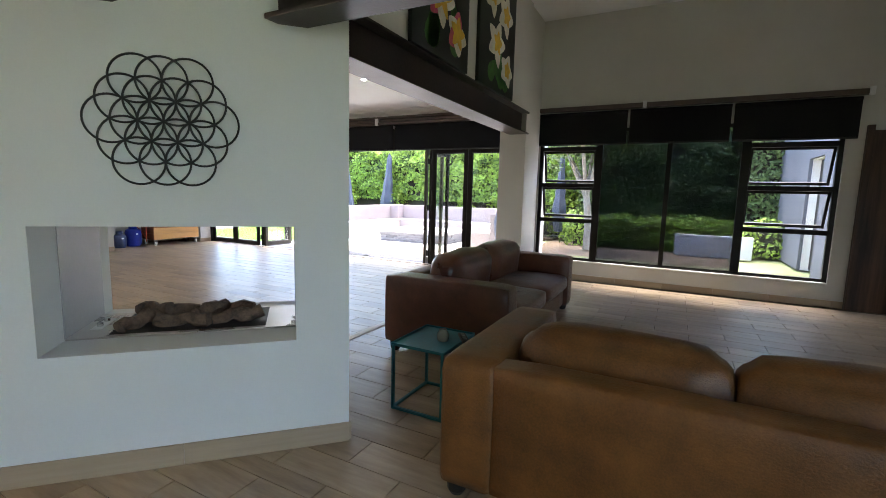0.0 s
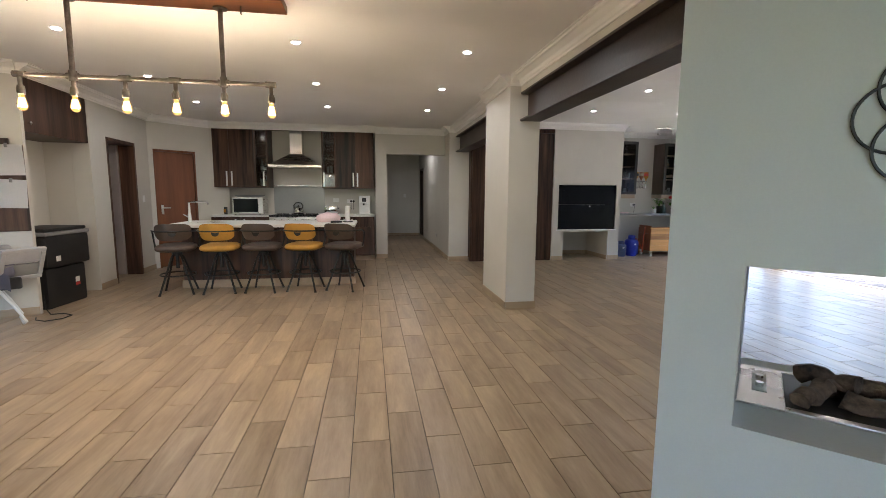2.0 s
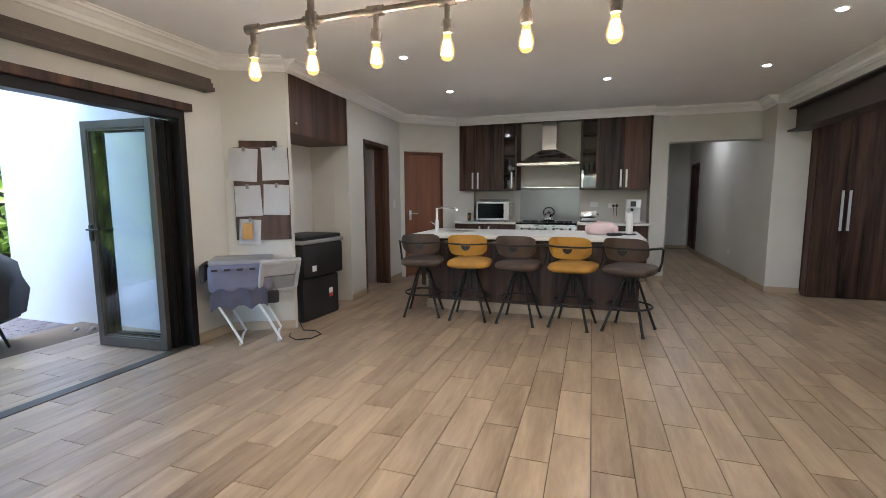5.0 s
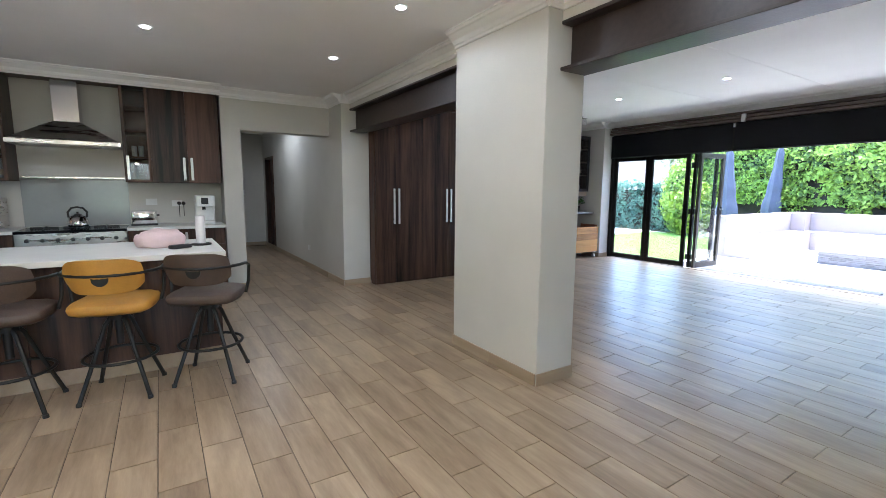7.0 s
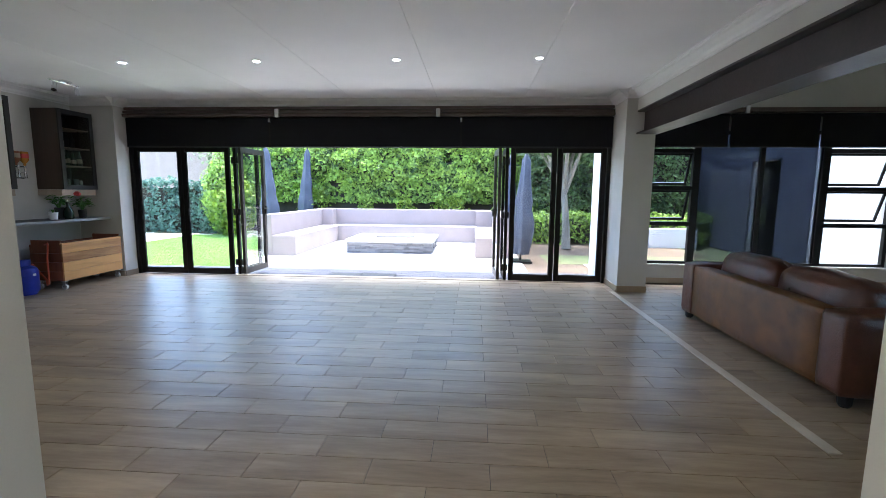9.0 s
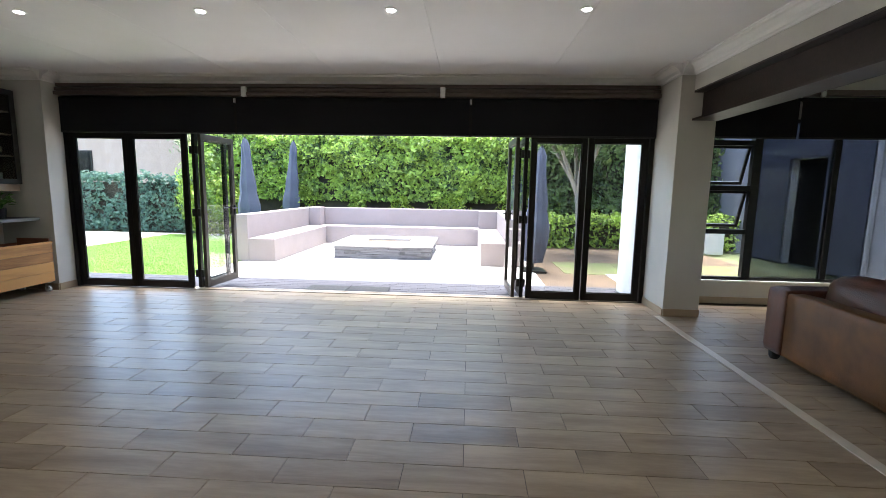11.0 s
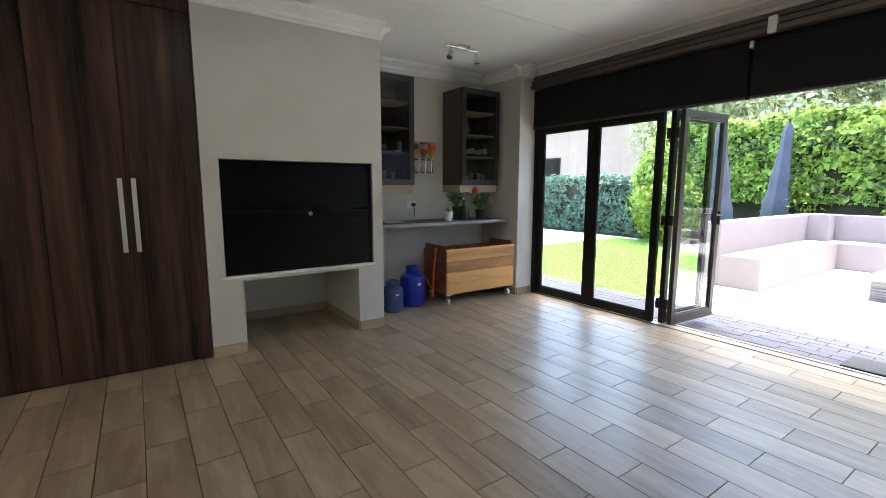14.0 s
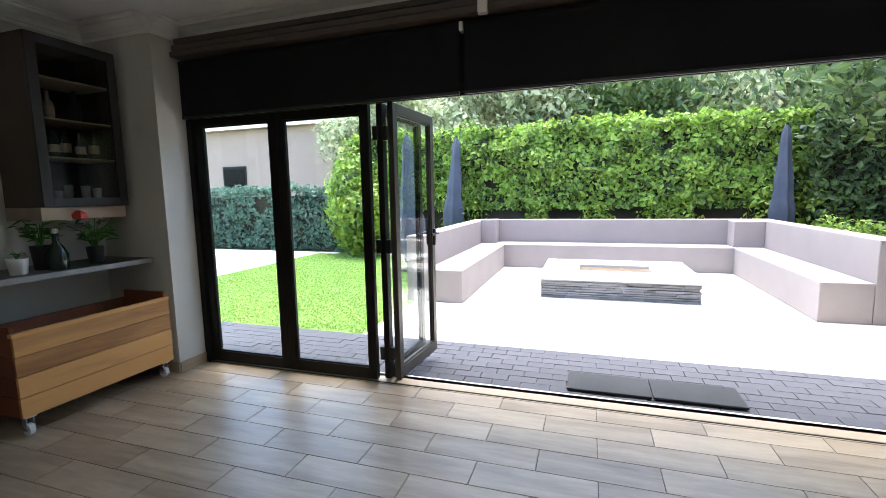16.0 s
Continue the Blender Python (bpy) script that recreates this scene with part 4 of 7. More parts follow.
def umbrella(x, y, z, h, lean=0.0, wide=0.20):
    """A closed garden umbrella: pole, and canvas that hangs in folds, strapped at the middle."""
    um = thing("garden_umbrella", "closed grey-blue canvas garden umbrella in its cover", "umbrella", pose(x, y, z, 0, lean, 0), group="garden umbrellas")
    bm = B()
    rod(bm, (0, 0, 0), (0, 0, h + 0.05), 0.022)
    part("pole", bm, BLACKMETAL, um)
    bm = B()
    seg, rows = 26, 16
    rings = []
    for i in range(rows):
        f = i / (rows - 1)
        zz = 0.18 + f * (h - 0.18)
        r = wide * (0.42 + 0.72 * math.exp(-((f - 0.30) / 0.34) ** 2)) * (1 - 0.18 * math.exp(-((f - 0.45) / 0.07) ** 2)) * (1.0 if f < 0.97 else 0.4)
        rings.append([bm.verts.new((r * (1 + 0.17 * math.sin(5 * k * math.tau / seg + 2 * f + x)) * math.cos(k * math.tau / seg), r * (1 + 0.17 * math.sin(5 * k * math.tau / seg + 2 * f + y)) * math.sin(k * math.tau / seg), zz + 0.02 * math.sin(3 * k))) for k in range(seg)])
    for a, b in zip(rings, rings[1:]):
        for k in range(seg):
            bm.faces.new((a[k], a[(k + 1) % seg], b[(k + 1) % seg], b[k]))
    bm.faces.new(rings[-1])
    bm.faces.new(rings[0][::-1])
    part("canopy", bm, CANVAS, um, smooth=True)
    bm = B()
    lathe(bm, [(wide * 0.60, h * 0.53), (wide * 0.62, h * 0.545), (wide * 0.60, h * 0.56)], 20)
    part("strap", bm, CANVAS, um, smooth=True)
    bm = B()
    box(bm, -0.22, 0.22, -0.22, 0.22, 0, 0.05, bevel=0.01)
    part("base_plate", bm, BLACKMETAL, um)


umbrella(-9.8, 14.05, 0.0, 2.62, 3)
umbrella(-9.95, 12.0, G, 2.55, -2, 0.22)
umbrella(-3.46, 9.45, G - 0.02, 2.2, 2, 0.19)
umbrella(-3.32, 14.05, 0.0, 2.5, 0, 0.17)

# house wing and garden walls beyond the lounge window
wing = thing("house_wing", "white rendered wing of the house with a recessed door", "house")
bm = B()
wall_run(bm, (2.2, 16.0), (2.2, 7.25), -0.25, -0.1, 3.3, holes=[(4.6, 5.6, -0.1, 2.1)])
part("wall", bm, WHITEWALL, wing)
bm = B()
box(bm, 1.9, 6.0, 7.25, 16.2, 3.3, 3.45)
part("roof", bm, ROOF, wing)
bpart("door", BRONZE, wing, 2.32, 2.36, 10.42, 11.38, -0.08, 2.1, bevel=0.004)
# dark panels over the far wall: the porch's shade is put into their colour
for a, b, z in ((9.4, 10.38, -0.1), (11.42, 16.0, -0.1), (10.38, 11.42, 2.12)):
    bpart("porch_wall", PORCH_SHADE, wing, 2.14, 2.198, a, b, z, 3.28, bevel=0.004, label="dark grey porch wall with shade put into its colour")
bm = B()
tube(bm, [(2.14, 9.3, 3.3), (2.14, 9.3, 1.5), (2.14, 9.3, 0.0)], 0.04, seg=10)
part("drainpipe", bm, WHITEWALL, wing, smooth=True)
bm = B()
box(bm, -2.44, -2.2, 7.12, 7.95, G, 3.4)
setting("wall_outside_fin", bm, WHITEWALL, "white outside wall between doors and window", "wall")
house = thing("house", "grey neighbouring house beyond the hedge", "house")
bpart("wall", paint("grey_house_render", (0.30, 0.32, 0.36), 0.85, vary=0.06, grain=60), house, -0.6, 2.0, 16.5, 19, -0.1, 3.6, bevel=0.01)
bpart("roof", ROOF, house, -0.9, 2.2, 16.2, 19.2, 3.6, 3.8, bevel=0.01)
bpart("window", BLACKGLASS, house, 0.2, 0.9, 16.46, 16.49, 1.6, 2.4)
bpart("low_wall", WHITEWALL, house, -0.1, 1.5, 12.4, 12.6, -0.1, 0.42, bevel=0.01)
house = thing("house", "pale pink rendered house behind the low hedge", "house")
bpart("wall", HOUSE, house, -32, -17.5, 22, 30, -0.1, 4.6, bevel=0.02)
bm = B()
prism(bm, [(21.6, 4.6), (30.4, 4.6), (26, 6.2)], -32.3, -17.2, "x")
part("roof", bm, ROOF, house)
wf = bpart("window", BRONZE, house, -24.0, -22.6, 21.95, 21.99, 1.7, 2.9)
bpart("pane", BLACKGLASS, wf, -23.9, -22.7, 21.93, 21.945, 1.8, 2.8)
bpart("window_sill", WHITEWALL, wf, -24.1, -22.5, 21.85, 21.99, 1.62, 1.69)

# south patio outside the side door
bm = B()
box(bm, -9, 4.2, -7.6, -4.57, -0.3, -0.05)
setting("pavement", bm, PAVER, "grey paved side patio", "pavement")
bm = B()
box(bm, -6.2, -6.0, -7.25, -4.572, -0.2, 3.0)
setting("wall_house_south", bm, paint("pale_side_wall_paint", (0.55, 0.555, 0.58), 0.85, vary=0.05, scale=0.8, grain=90, bump=0.12), "white outer wall beside the side patio", "wall")
bm = B()
box(bm, -9, 4.2, -8.2, -7.95, -0.2, 0.5)
setting("wall_garden_south", bm, WHITEWALL, "low white garden wall under the hedge", "wall")
h = hedge("hedge", -4.2, 9.0, 0, 1.0, 0, 3.0, HEDGE_A, "green hedge behind the side patio", per=200, size=0.09)
h.matrix_world = pose(0, -7.85, 0, 0, 0, 180)
vs, fs = [], []
for j in range(24):
    for i in range(17):
        x, y, zt = -5.88 + 0.22 * (i + 0.5 * (j % 2)), -7.15 + 0.11 * j, -0.046 + rng.uniform(0, 0.003)
        k = len(vs)
        vs += [(x + a, y + b, c) for c in (-0.06, zt) for a, b in ((-0.105, -0.05), (0.105, -0.05), (0.105, 0.05), (-0.105, 0.05))]
        fs += [(k + 4, k + 5, k + 6, k + 7)] + [(k + q, k + (q + 1) % 4, k + 4 + (q + 1) % 4, k + 4 + q) for q in range(4)]
me = bpy.data.meshes.new("side_pavers")
me.from_pydata(vs, [], fs)
me.materials.append(PAVER)
tagged(new("side_pavers", me), "grey clay pavers of the side patio", "pavers", kind="stuff")
bbq = thing("covered_barbecue", "kettle barbecue under a sagging black cover", "barbecue", pose(-5.0, -6.05, -0.046))
bm = B()
lathe(bm, [(0.30, 0.30), (0.36, 0.34), (0.40, 0.55), (0.41, 0.66), (0.36, 0.80), (0.24, 0.90), (0.10, 0.95), (0.02, 0.96)], 26, wobble=0.05)
for v in bm.verts:
    v.co += Vector((v.co.x, v.co.y, 0)) * 0.16 * noise.noise(v.co * 5)
part("cover", bm, BLACK, bbq, "creased black cover", smooth=True)
for k in range(3):
    a = k * math.tau / 3 + 0.5
    bm = B()
    rod(bm, (0.15 * math.cos(a), 0.15 * math.sin(a), 0.42), (0.27 * math.cos(a), 0.27 * math.sin(a), 0.0), 0.012)
    part("leg", bm, BLACKMETAL, bbq, smooth=True)
for dx, turn in ((0.0, 20), (0.13, 34)):
    sh = thing("slipper", "dark grey rubber slipper lying on the side patio", "slipper", pose(-5.80 + dx * 0.6, -5.78 - dx, -0.044, 0, 0, turn), group="slippers on the patio")
    bm = B()
    box(bm, -0.045, 0.045, -0.13, 0.13, 0, 0.022, bevel=0.010)
    part("sole", bm, BLACK, sh, smooth=True)
    bm = B()
    tube(bm, [(-0.044, 0.02, 0.018), (-0.03, 0.035, 0.055), (0.0, 0.04, 0.066), (0.03, 0.035, 0.055), (0.044, 0.02, 0.018)], 0.014, seg=8)
    part("strap", bm, ROOF, sh, smooth=True)

# doormat
mat_thing = thing("doormat", "two black rubber doormat pieces on the grey pavers", "doormat")
bpart("mat", RUBBER, mat_thing, -6.89, -6.32, 7.28, 7.60, G + 0.012, G + 0.028, bevel=0.004)
bpart("mat", RUBBER, mat_thing, -6.31, -5.74, 7.28, 7.60, G + 0.012, G + 0.028, bevel=0.004)
bm = B()
box(bm, -9.77, -2.52, 7.008, 7.085, -0.2, -0.006, bevel=0.004)
setting("door_sill", bm, CONCRETE, "pale sill outside the bifold doors", "sill")


# ---- indoor materials ----
LEATHER_B = paint("red_brown_leather", (0.13, 0.045, 0.022), 0.30, vary=0.25, scale=4, grain=130, bump=0.3, second=(0.038, 0.014, 0.008))
LEATHER_T = paint("worn_tan_leather", (0.165, 0.068, 0.016), 0.40, vary=0.3, scale=4.5, grain=130, bump=0.3, spec=0.45, second=(0.060, 0.023, 0.005))
MUSTARD = paint("mustard_leather", (0.50, 0.25, 0.035), 0.5, vary=0.12, scale=5, grain=120, bump=0.2)
BROWNLEATHER = paint("dull_brown_leather", (0.085, 0.056, 0.042), 0.5, vary=0.2, scale=5, grain=120, bump=0.2)
TEAL = paint("teal_painted_steel", (0.012, 0.17, 0.23), 0.4, vary=0.15, scale=5, grain=80, bump=0.05)
QUARTZ = paint("white_quartz", (0.74, 0.73, 0.71), 0.4, vary=0.04, scale=6, grain=200, bump=0.0)
DOORWOOD = wood("red_brown_door_wood", (0.24, 0.085, 0.035), (0.12, 0.04, 0.018), axis=2, width=8, rough=0.4, random=0.1)
BOARDWOOD = wood("orange_brown_board", (0.26, 0.10, 0.035), (0.12, 0.042, 0.016), axis=1, width=8, rough=0.4, random=0.1)
PINE = wood("pale_pine_planks", (0.66, 0.34, 0.11), (0.17, 0.055, 0.014), axis=1, width=7, rough=0.55, random=0.45, bump=0.2, spread=0.7, along=0.1)
REDWOOD = wood("red_stained_boards", (0.26, 0.085, 0.035), (0.12, 0.04, 0.02), axis=2, width=7, rough=0.5, random=0.2)
CABDARK = paint("near_black_cabinet_frame", (0.022, 0.02, 0.02), 0.45, vary=0.2, scale=4, grain=90, bump=0.05)
CABWOOD = wood("grey_brown_cabinet", (0.09, 0.06, 0.045), (0.032, 0.021, 0.016), axis=2, width=9, rough=0.4, random=0.15)
PALEWOOD = wood("pale_wood_strip", (0.50, 0.40, 0.30), (0.34, 0.26, 0.19), axis=1, width=8, rough=0.5, random=0.1)
COUNTER = paint("dark_grey_counter", (0.055, 0.053, 0.055), 0.4, vary=0.15, scale=6, grain=200, bump=0.02)
PAPER = paint("white_paper", (0.80, 0.79, 0.80), 0.8, vary=0.03, scale=4, grain=60, bump=0.02)
FABRIC = paint("lilac_grey_fabric", (0.15, 0.15, 0.205), 0.85, vary=0.12, scale=4, grain=200, bump=0.2)
MESH = paint("black_mesh", (0.03, 0.03, 0.035), 0.8, vary=0.3, grain=400, bump=0.4)
CRATEGREY = paint("pale_grey_plastic", (0.42, 0.42, 0.44), 0.45, vary=0.08, grain=80, bump=0.05)
GREYPLASTIC = paint("grey_plastic", (0.25, 0.25, 0.255), 0.45, vary=0.08, grain=80, bump=0.05)
BLUE = paint("royal_blue_enamel", (0.012, 0.03, 0.34), 0.35, vary=0.15, scale=6, grain=60, bump=0.03)
BLUEGREY = paint("faded_blue_enamel", (0.06, 0.085, 0.20), 0.45, vary=0.2, scale=8, grain=60, bump=0.05)
HOSE = paint("orange_red_hose", (0.55, 0.09, 0.035), 0.4, vary=0.08, grain=60)
PINK = paint("pale_pink_cloth", (0.72, 0.55, 0.56), 0.9, vary=0.08, scale=6, grain=200, bump=0.4)
LEAFGREEN = leaf_material("house_plant_leaves", (0.12, 0.30, 0.05), (0.03, 0.10, 0.02))
RED = paint("red_petals", (0.55, 0.05, 0.04), 0.5, vary=0.1, grain=40)
AMBER = paint("amber_glass", (0.45, 0.20, 0.03), 0.15, vary=0.1, grain=20, bump=0)
DARKGLASS = paint("dark_bottle_glass", (0.015, 0.03, 0.02), 0.1, vary=0.1, grain=20, bump=0)
CLEARGLASS = paint("cloudy_glass", (0.30, 0.32, 0.32), 0.12, vary=0.05, grain=20, bump=0)
SPLASH = paint("grey_glass_splashback", (0.36, 0.37, 0.36), 0.12, vary=0.03, grain=20, bump=0)
COALS = paint("charred_logs", (0.19, 0.12, 0.08), 0.9, vary=0.35, scale=14, grain=60, bump=0.6, second=(0.03, 0.022, 0.018))
PIPE = paint("aged_pipe_steel", (0.22, 0.19, 0.165), 0.4, metal=0.85, vary=0.25, scale=12, grain=80, bump=0.1)
BULB = glow("bulb_glow", (1.0, 0.80, 0.5), 9.0)
BULBGLASS, bt, bb = material("lit_bulb_glass")
bulb_mix, bulb_clear = bt.nodes.new("ShaderNodeMixShader"), bt.nodes.new("ShaderNodeBsdfTransparent")
bulb_light = node(bt, "ShaderNodeEmission", Color=(1.0, 0.50, 0.13, 1), Strength=0.16)
bulb_mix.inputs[0].default_value = 0.5
bt.links.new(bulb_clear.outputs[0], bulb_mix.inputs[1])
bt.links.new(bulb_light.outputs[0], bulb_mix.inputs[2])
bt.links.new(bulb_mix.outputs[0], bt.nodes["Material Output"].inputs["Surface"])
LED = glow("downlight_glow", (1.0, 0.97, 0.92), 6.0)
LILAC = paint("lilac_grey_door_paint", (0.36, 0.32, 0.315), 0.5, vary=0.06, scale=2, grain=60, bump=0.03)
CAB_GLASS = pane_material("cabinet_glass", (0.80, 0.80, 0.78))


def lamp(name, kind, energy, m, colour, **values):
    d = bpy.data.lights.new(name, kind)
    d.energy, d.color = energy, colour
    if kind == "SPOT":
        d.spot_size, d.spot_blend, d.shadow_soft_size = radians(values["angle"]), 0.35, 0.05
    else:
        d.shadow_soft_size = values.get("size", 0.04)
    ob = new(name, d)
    ob.matrix_world = m
    return ob


# ---- downlights ----
def downlight(x, y, z, energy):
    dl = thing("downlight", "small white recessed ceiling downlight, switched on", "downlight", pose(x, y, z), group="ceiling downlights")
    bm = B()
    lathe(bm, [(0.032, -0.001), (0.048, -0.004), (0.046, -0.009), (0.034, -0.010)], 20)
    part("trim_ring", bm, WHITE, dl, smooth=True)
    bm = B()
    lathe(bm, [(0.001, -0.0125), (0.031, -0.0125), (0.031, -0.0105), (0.001, -0.0105)], 16)
    part("lens", bm, LED, dl)
    lamp("downlight_lamp", "SPOT", energy, pose(x, y, z - 0.02), (1.0, 0.965, 0.92), angle=172)


for y in (0.58, -0.92, -2.74):
    for x in (-5.31, -6.78, -8.21):
        downlight(x, y, KC, KITCHEN_W)
for y in (4.88, 3.33):
    for x in (-8.22, -6.74, -5.26, -3.81):
        downlight(x, y, LC, LIVING_W)
# added lamp with no known fitting there, only to brighten the passage
downlight(-12.4, 0.62, KC, 2.2)

# ---- pendant of pipes with six bare bulbs ----
PX, PY, PZ = -4.53, -2.52, 2.06
pend = thing("pendant_light", "industrial pipe pendant with six glowing filament bulbs", "pendant light")
bm = B()
box(bm, PX - 0.05, PX + 0.19, -2.60, -0.86, KC - 0.055, KC, bevel=0.006)
part("ceiling_board", bm, BOARDWOOD, pend, "stained wooden ceiling board")
for y in (PY + 0.308 * 1, PY + 0.308 * 4):
    bm = B()
    rod(bm, (PX, y, PZ), (PX, y, KC - 0.05), 0.016)
    lathe(bm, [(0.045, KC - 0.065), (0.045, KC - 0.056), (0.02, KC - 0.055)], 16, (PX, y, 0))
    lathe(bm, [(0.024, PZ - 0.03), (0.026, PZ), (0.024, PZ + 0.035)], 12, (PX, y, 0))
    part("drop_pipe", bm, PIPE, pend, smooth=True)
bm = B()
rod(bm, (PX, PY, PZ), (PX, PY + 5 * 0.308, PZ), 0.014)
for i in range(6):
    y = PY + 0.308 * i
    rod(bm, (PX, y - 0.035, PZ), (PX, y + 0.035, PZ), 0.021)
part("cross_pipe", bm, PIPE, pend, smooth=True)
for y in (PY + 0.12, PY + 1.38):
    bm = B()
    tube(bm, [(PX + 0.06, y, KC - 0.055), (PX + 0.06, y, KC - 0.085), (PX + 0.066, y, KC - 0.10), (PX + 0.054, y, KC - 0.108)], 0.004, seg=6)
    part("hook", bm, PIPE, pend)
for i in range(6):
    y = PY + 0.308 * i
    bm = B()
    rod(bm, (PX, y, PZ), (PX, y, PZ - 0.075), 0.013)
    lathe(bm, [(0.021, PZ - 0.125), (0.024, PZ - 0.11), (0.024, PZ - 0.09), (0.018, PZ - 0.07)], 14, (PX, y, 0))
    sock = part("lamp_holder", bm, PIPE, pend, smooth=True)
    bm = B()
    lathe(bm, [(0.004, PZ - 0.228), (0.019, PZ - 0.222), (0.028, PZ - 0.204), (0.029, PZ - 0.188), (0.023, PZ - 0.163), (0.015, PZ - 0.14), (0.013, PZ - 0.122)], 16, (PX, y, 0))
    bulb = part("bulb", bm, BULBGLASS, sock, "clear glass bulb", smooth=True)
    bulb.visible_shadow = False
    bm = B()
    for k in range(5):
        a = k * math.tau / 5
        rod(bm, (PX + 0.006 * math.cos(a), y + 0.006 * math.sin(a), PZ - 0.15), (PX + 0.016 * math.cos(a), y + 0.016 * math.sin(a), PZ - 0.205), 0.008, seg=6)
    part("filament", bm, BULB, sock, "glowing filaments")
    lamp("bulb_lamp", "POINT", BULB_W, pose(PX, y, PZ - 0.19), (1.0, 0.76, 0.50), size=0.03)

# ---- kitchen ----
def handle_bar(parent, x, y, z0, z1, r=0.006):
    """A flat upright bar handle on a front that faces +x."""
    bm = B()
    box(bm, x + 0.022, x + 0.032, y - 0.014, y + 0.014, z0, z1, bevel=0.003)
    for z in (z0 + 0.03, z1 - 0.03):
        rod(bm, (x, y, z), (x + 0.024, y, z), r)
    return part("handle", bm, HANDLE, parent, "satin metal bar handle")


def glass_door(parent, x, y0, y1, z0, z1, mat, fr=0.045):
    bm = B()
    for d in ((y0, y0 + fr, z0, z1), (y1 - fr, y1, z0, z1), (y0 + fr, y1 - fr, z0, z0 + fr), (y0 + fr, y1 - fr, z1 - fr, z1)):
        box(bm, x, x + 0.02, d[0], d[1], d[2], d[3], bevel=0.003)
    d = part("door", bm, mat, parent, "glazed cabinet door")
    bm = B()
    box(bm, x + 0.008, x + 0.012, y0 + fr, y1 - fr, z0 + fr, z1 - fr)
    part("pane", bm, CAB_GLASS, d).visible_shadow = False
    return d


def wall_cabinet(y0, y1, z0, z1, splits, glass, handles, label):
    c = thing("wall_cabinet", label, "cabinet")
    xf, xb = -10.22, -10.645
    bm = B()
    for d in ((xb, xf, y0, y0 + 0.018, z0, z1), (xb, xf, y1 - 0.018, y1, z0, z1), (xb, xf, y0 + 0.018, y1 - 0.018, z0, z0 + 0.018), (xb, xf, y0 + 0.018, y1 - 0.018, z1 - 0.018, z1), (xb, xb + 0.012, y0 + 0.018, y1 - 0.018, z0 + 0.018, z1 - 0.018)):
        box(bm, *d)
    part("carcass", bm, DARKWOOD, c)
    for i, (a, b) in enumerate(zip(splits, splits[1:])):
        if i == glass:
            glass_door(c, xf, a + 0.002, b - 0.002, z0, z1, DARKWOOD, 0.03)
            for k in range(1, 4):
                bpart("shelf", DARKWOOD, c, xb + 0.02, xf - 0.03, a, b, z0 + k * 0.29 - 0.008, z0 + k * 0.29 + 0.008)
        else:
            bpart("door", DARKWOOD, c, xf, xf + 0.02, a + 0.0015, b - 0.0015, z0, z1, bevel=0.002)
    for y in handles:
        handle_bar(c, xf + 0.02, y, z0 + 0.03, z0 + 0.30)
    return c


wall_cabinet(-3.235, -2.22, 1.41, 2.53, (-3.235, -2.915, -2.47, -2.22), 2, (-2.96, -2.87, -2.30), "dark laminate wall cabinet with one narrow glazed door")
wall_cabinet(-1.23, -0.235, 1.41, 2.53, (-1.23, -0.96, -0.59, -0.235), 0, (-1.19, -0.63, -0.55), "dark laminate wall cabinet with a glazed end door")
bm = B()
box(bm, -10.645, -10.20, -3.235, -0.235, 2.53, KC - 0.005)
tagged(part("cabinet_fascia", bm, DARKWOOD), "dark laminate fascia above the wall cabinets", "fascia")


def glassware(x, y, z, n, seed, wide=0.18, names=("wine_glass", "bottle")):
    r = random.Random(seed)
    for i in range(n):
        yy, xx, hh = y + (i - (n - 1) / 2) * wide / n, x + r.uniform(-0.04, 0.04), r.uniform(0.12, 0.22)
        if r.random() < 0.5:
            g = thing("drinking_glass", "clear drinking glass on a cabinet shelf", "glass", pose(xx, yy, z))
            bm = B()
            lathe(bm, [(0.024, 0), (0.026, 0.004), (0.030, hh * 0.7), (0.031, hh * 0.7), (0.026, 0.012), (0.001, 0.01)], 12)
            part("bowl", bm, CLEARGLASS, g, smooth=True)
        else:
            g = thing("bottle", "glass bottle with a label on a cabinet shelf", "bottle", pose(xx, yy, z))
            m = r.choice((DARKGLASS, BLACK, CLEARGLASS, DARKGLASS))
            bm = B()
            lathe(bm, [(0.032, 0), (0.033, 0.01), (0.033, hh * 0.62), (0.013, hh * 0.8), (0.013, hh * 1.05), (0.015, hh * 1.06)], 14)
            part("body", bm, m, g, smooth=True)
            bm = B()
            lathe(bm, [(0.0335, hh * 0.2), (0.0337, hh * 0.21), (0.0337, hh * 0.5), (0.0335, hh * 0.51)], 14)
            part("label", bm, r.choice((PAPER, PALEWOOD, BLACK)), g, smooth=True)


glassware(-10.42, -2.345, 1.715, 2, 1, 0.14)
glassware(-10.42, -2.345, 1.43, 2, 2, 0.14)
glassware(-10.42, -1.095, 1.715, 2, 3, 0.14)

hood = thing("extractor_hood", "stainless steel chimney extractor hood", "extractor hood")
bm = B()
lo = [(-10.64, -2.20), (-10.14, -2.20), (-10.14, -1.25), (-10.64, -1.25)]
hi = [(-10.64, -1.85), (-10.36, -1.85), (-10.36, -1.60), (-10.64, -1.60)]
a = [bm.verts.new((*p, 1.845)) for p in lo]
b = [bm.verts.new((*p, 2.06)) for p in hi]
for i in range(4):
    bm.faces.new((a[i], a[(i + 1) % 4], b[(i + 1) % 4], b[i]))
bm.faces.new(b)
bm.faces.new(a[::-1])
part("canopy", bm, STEEL, hood)
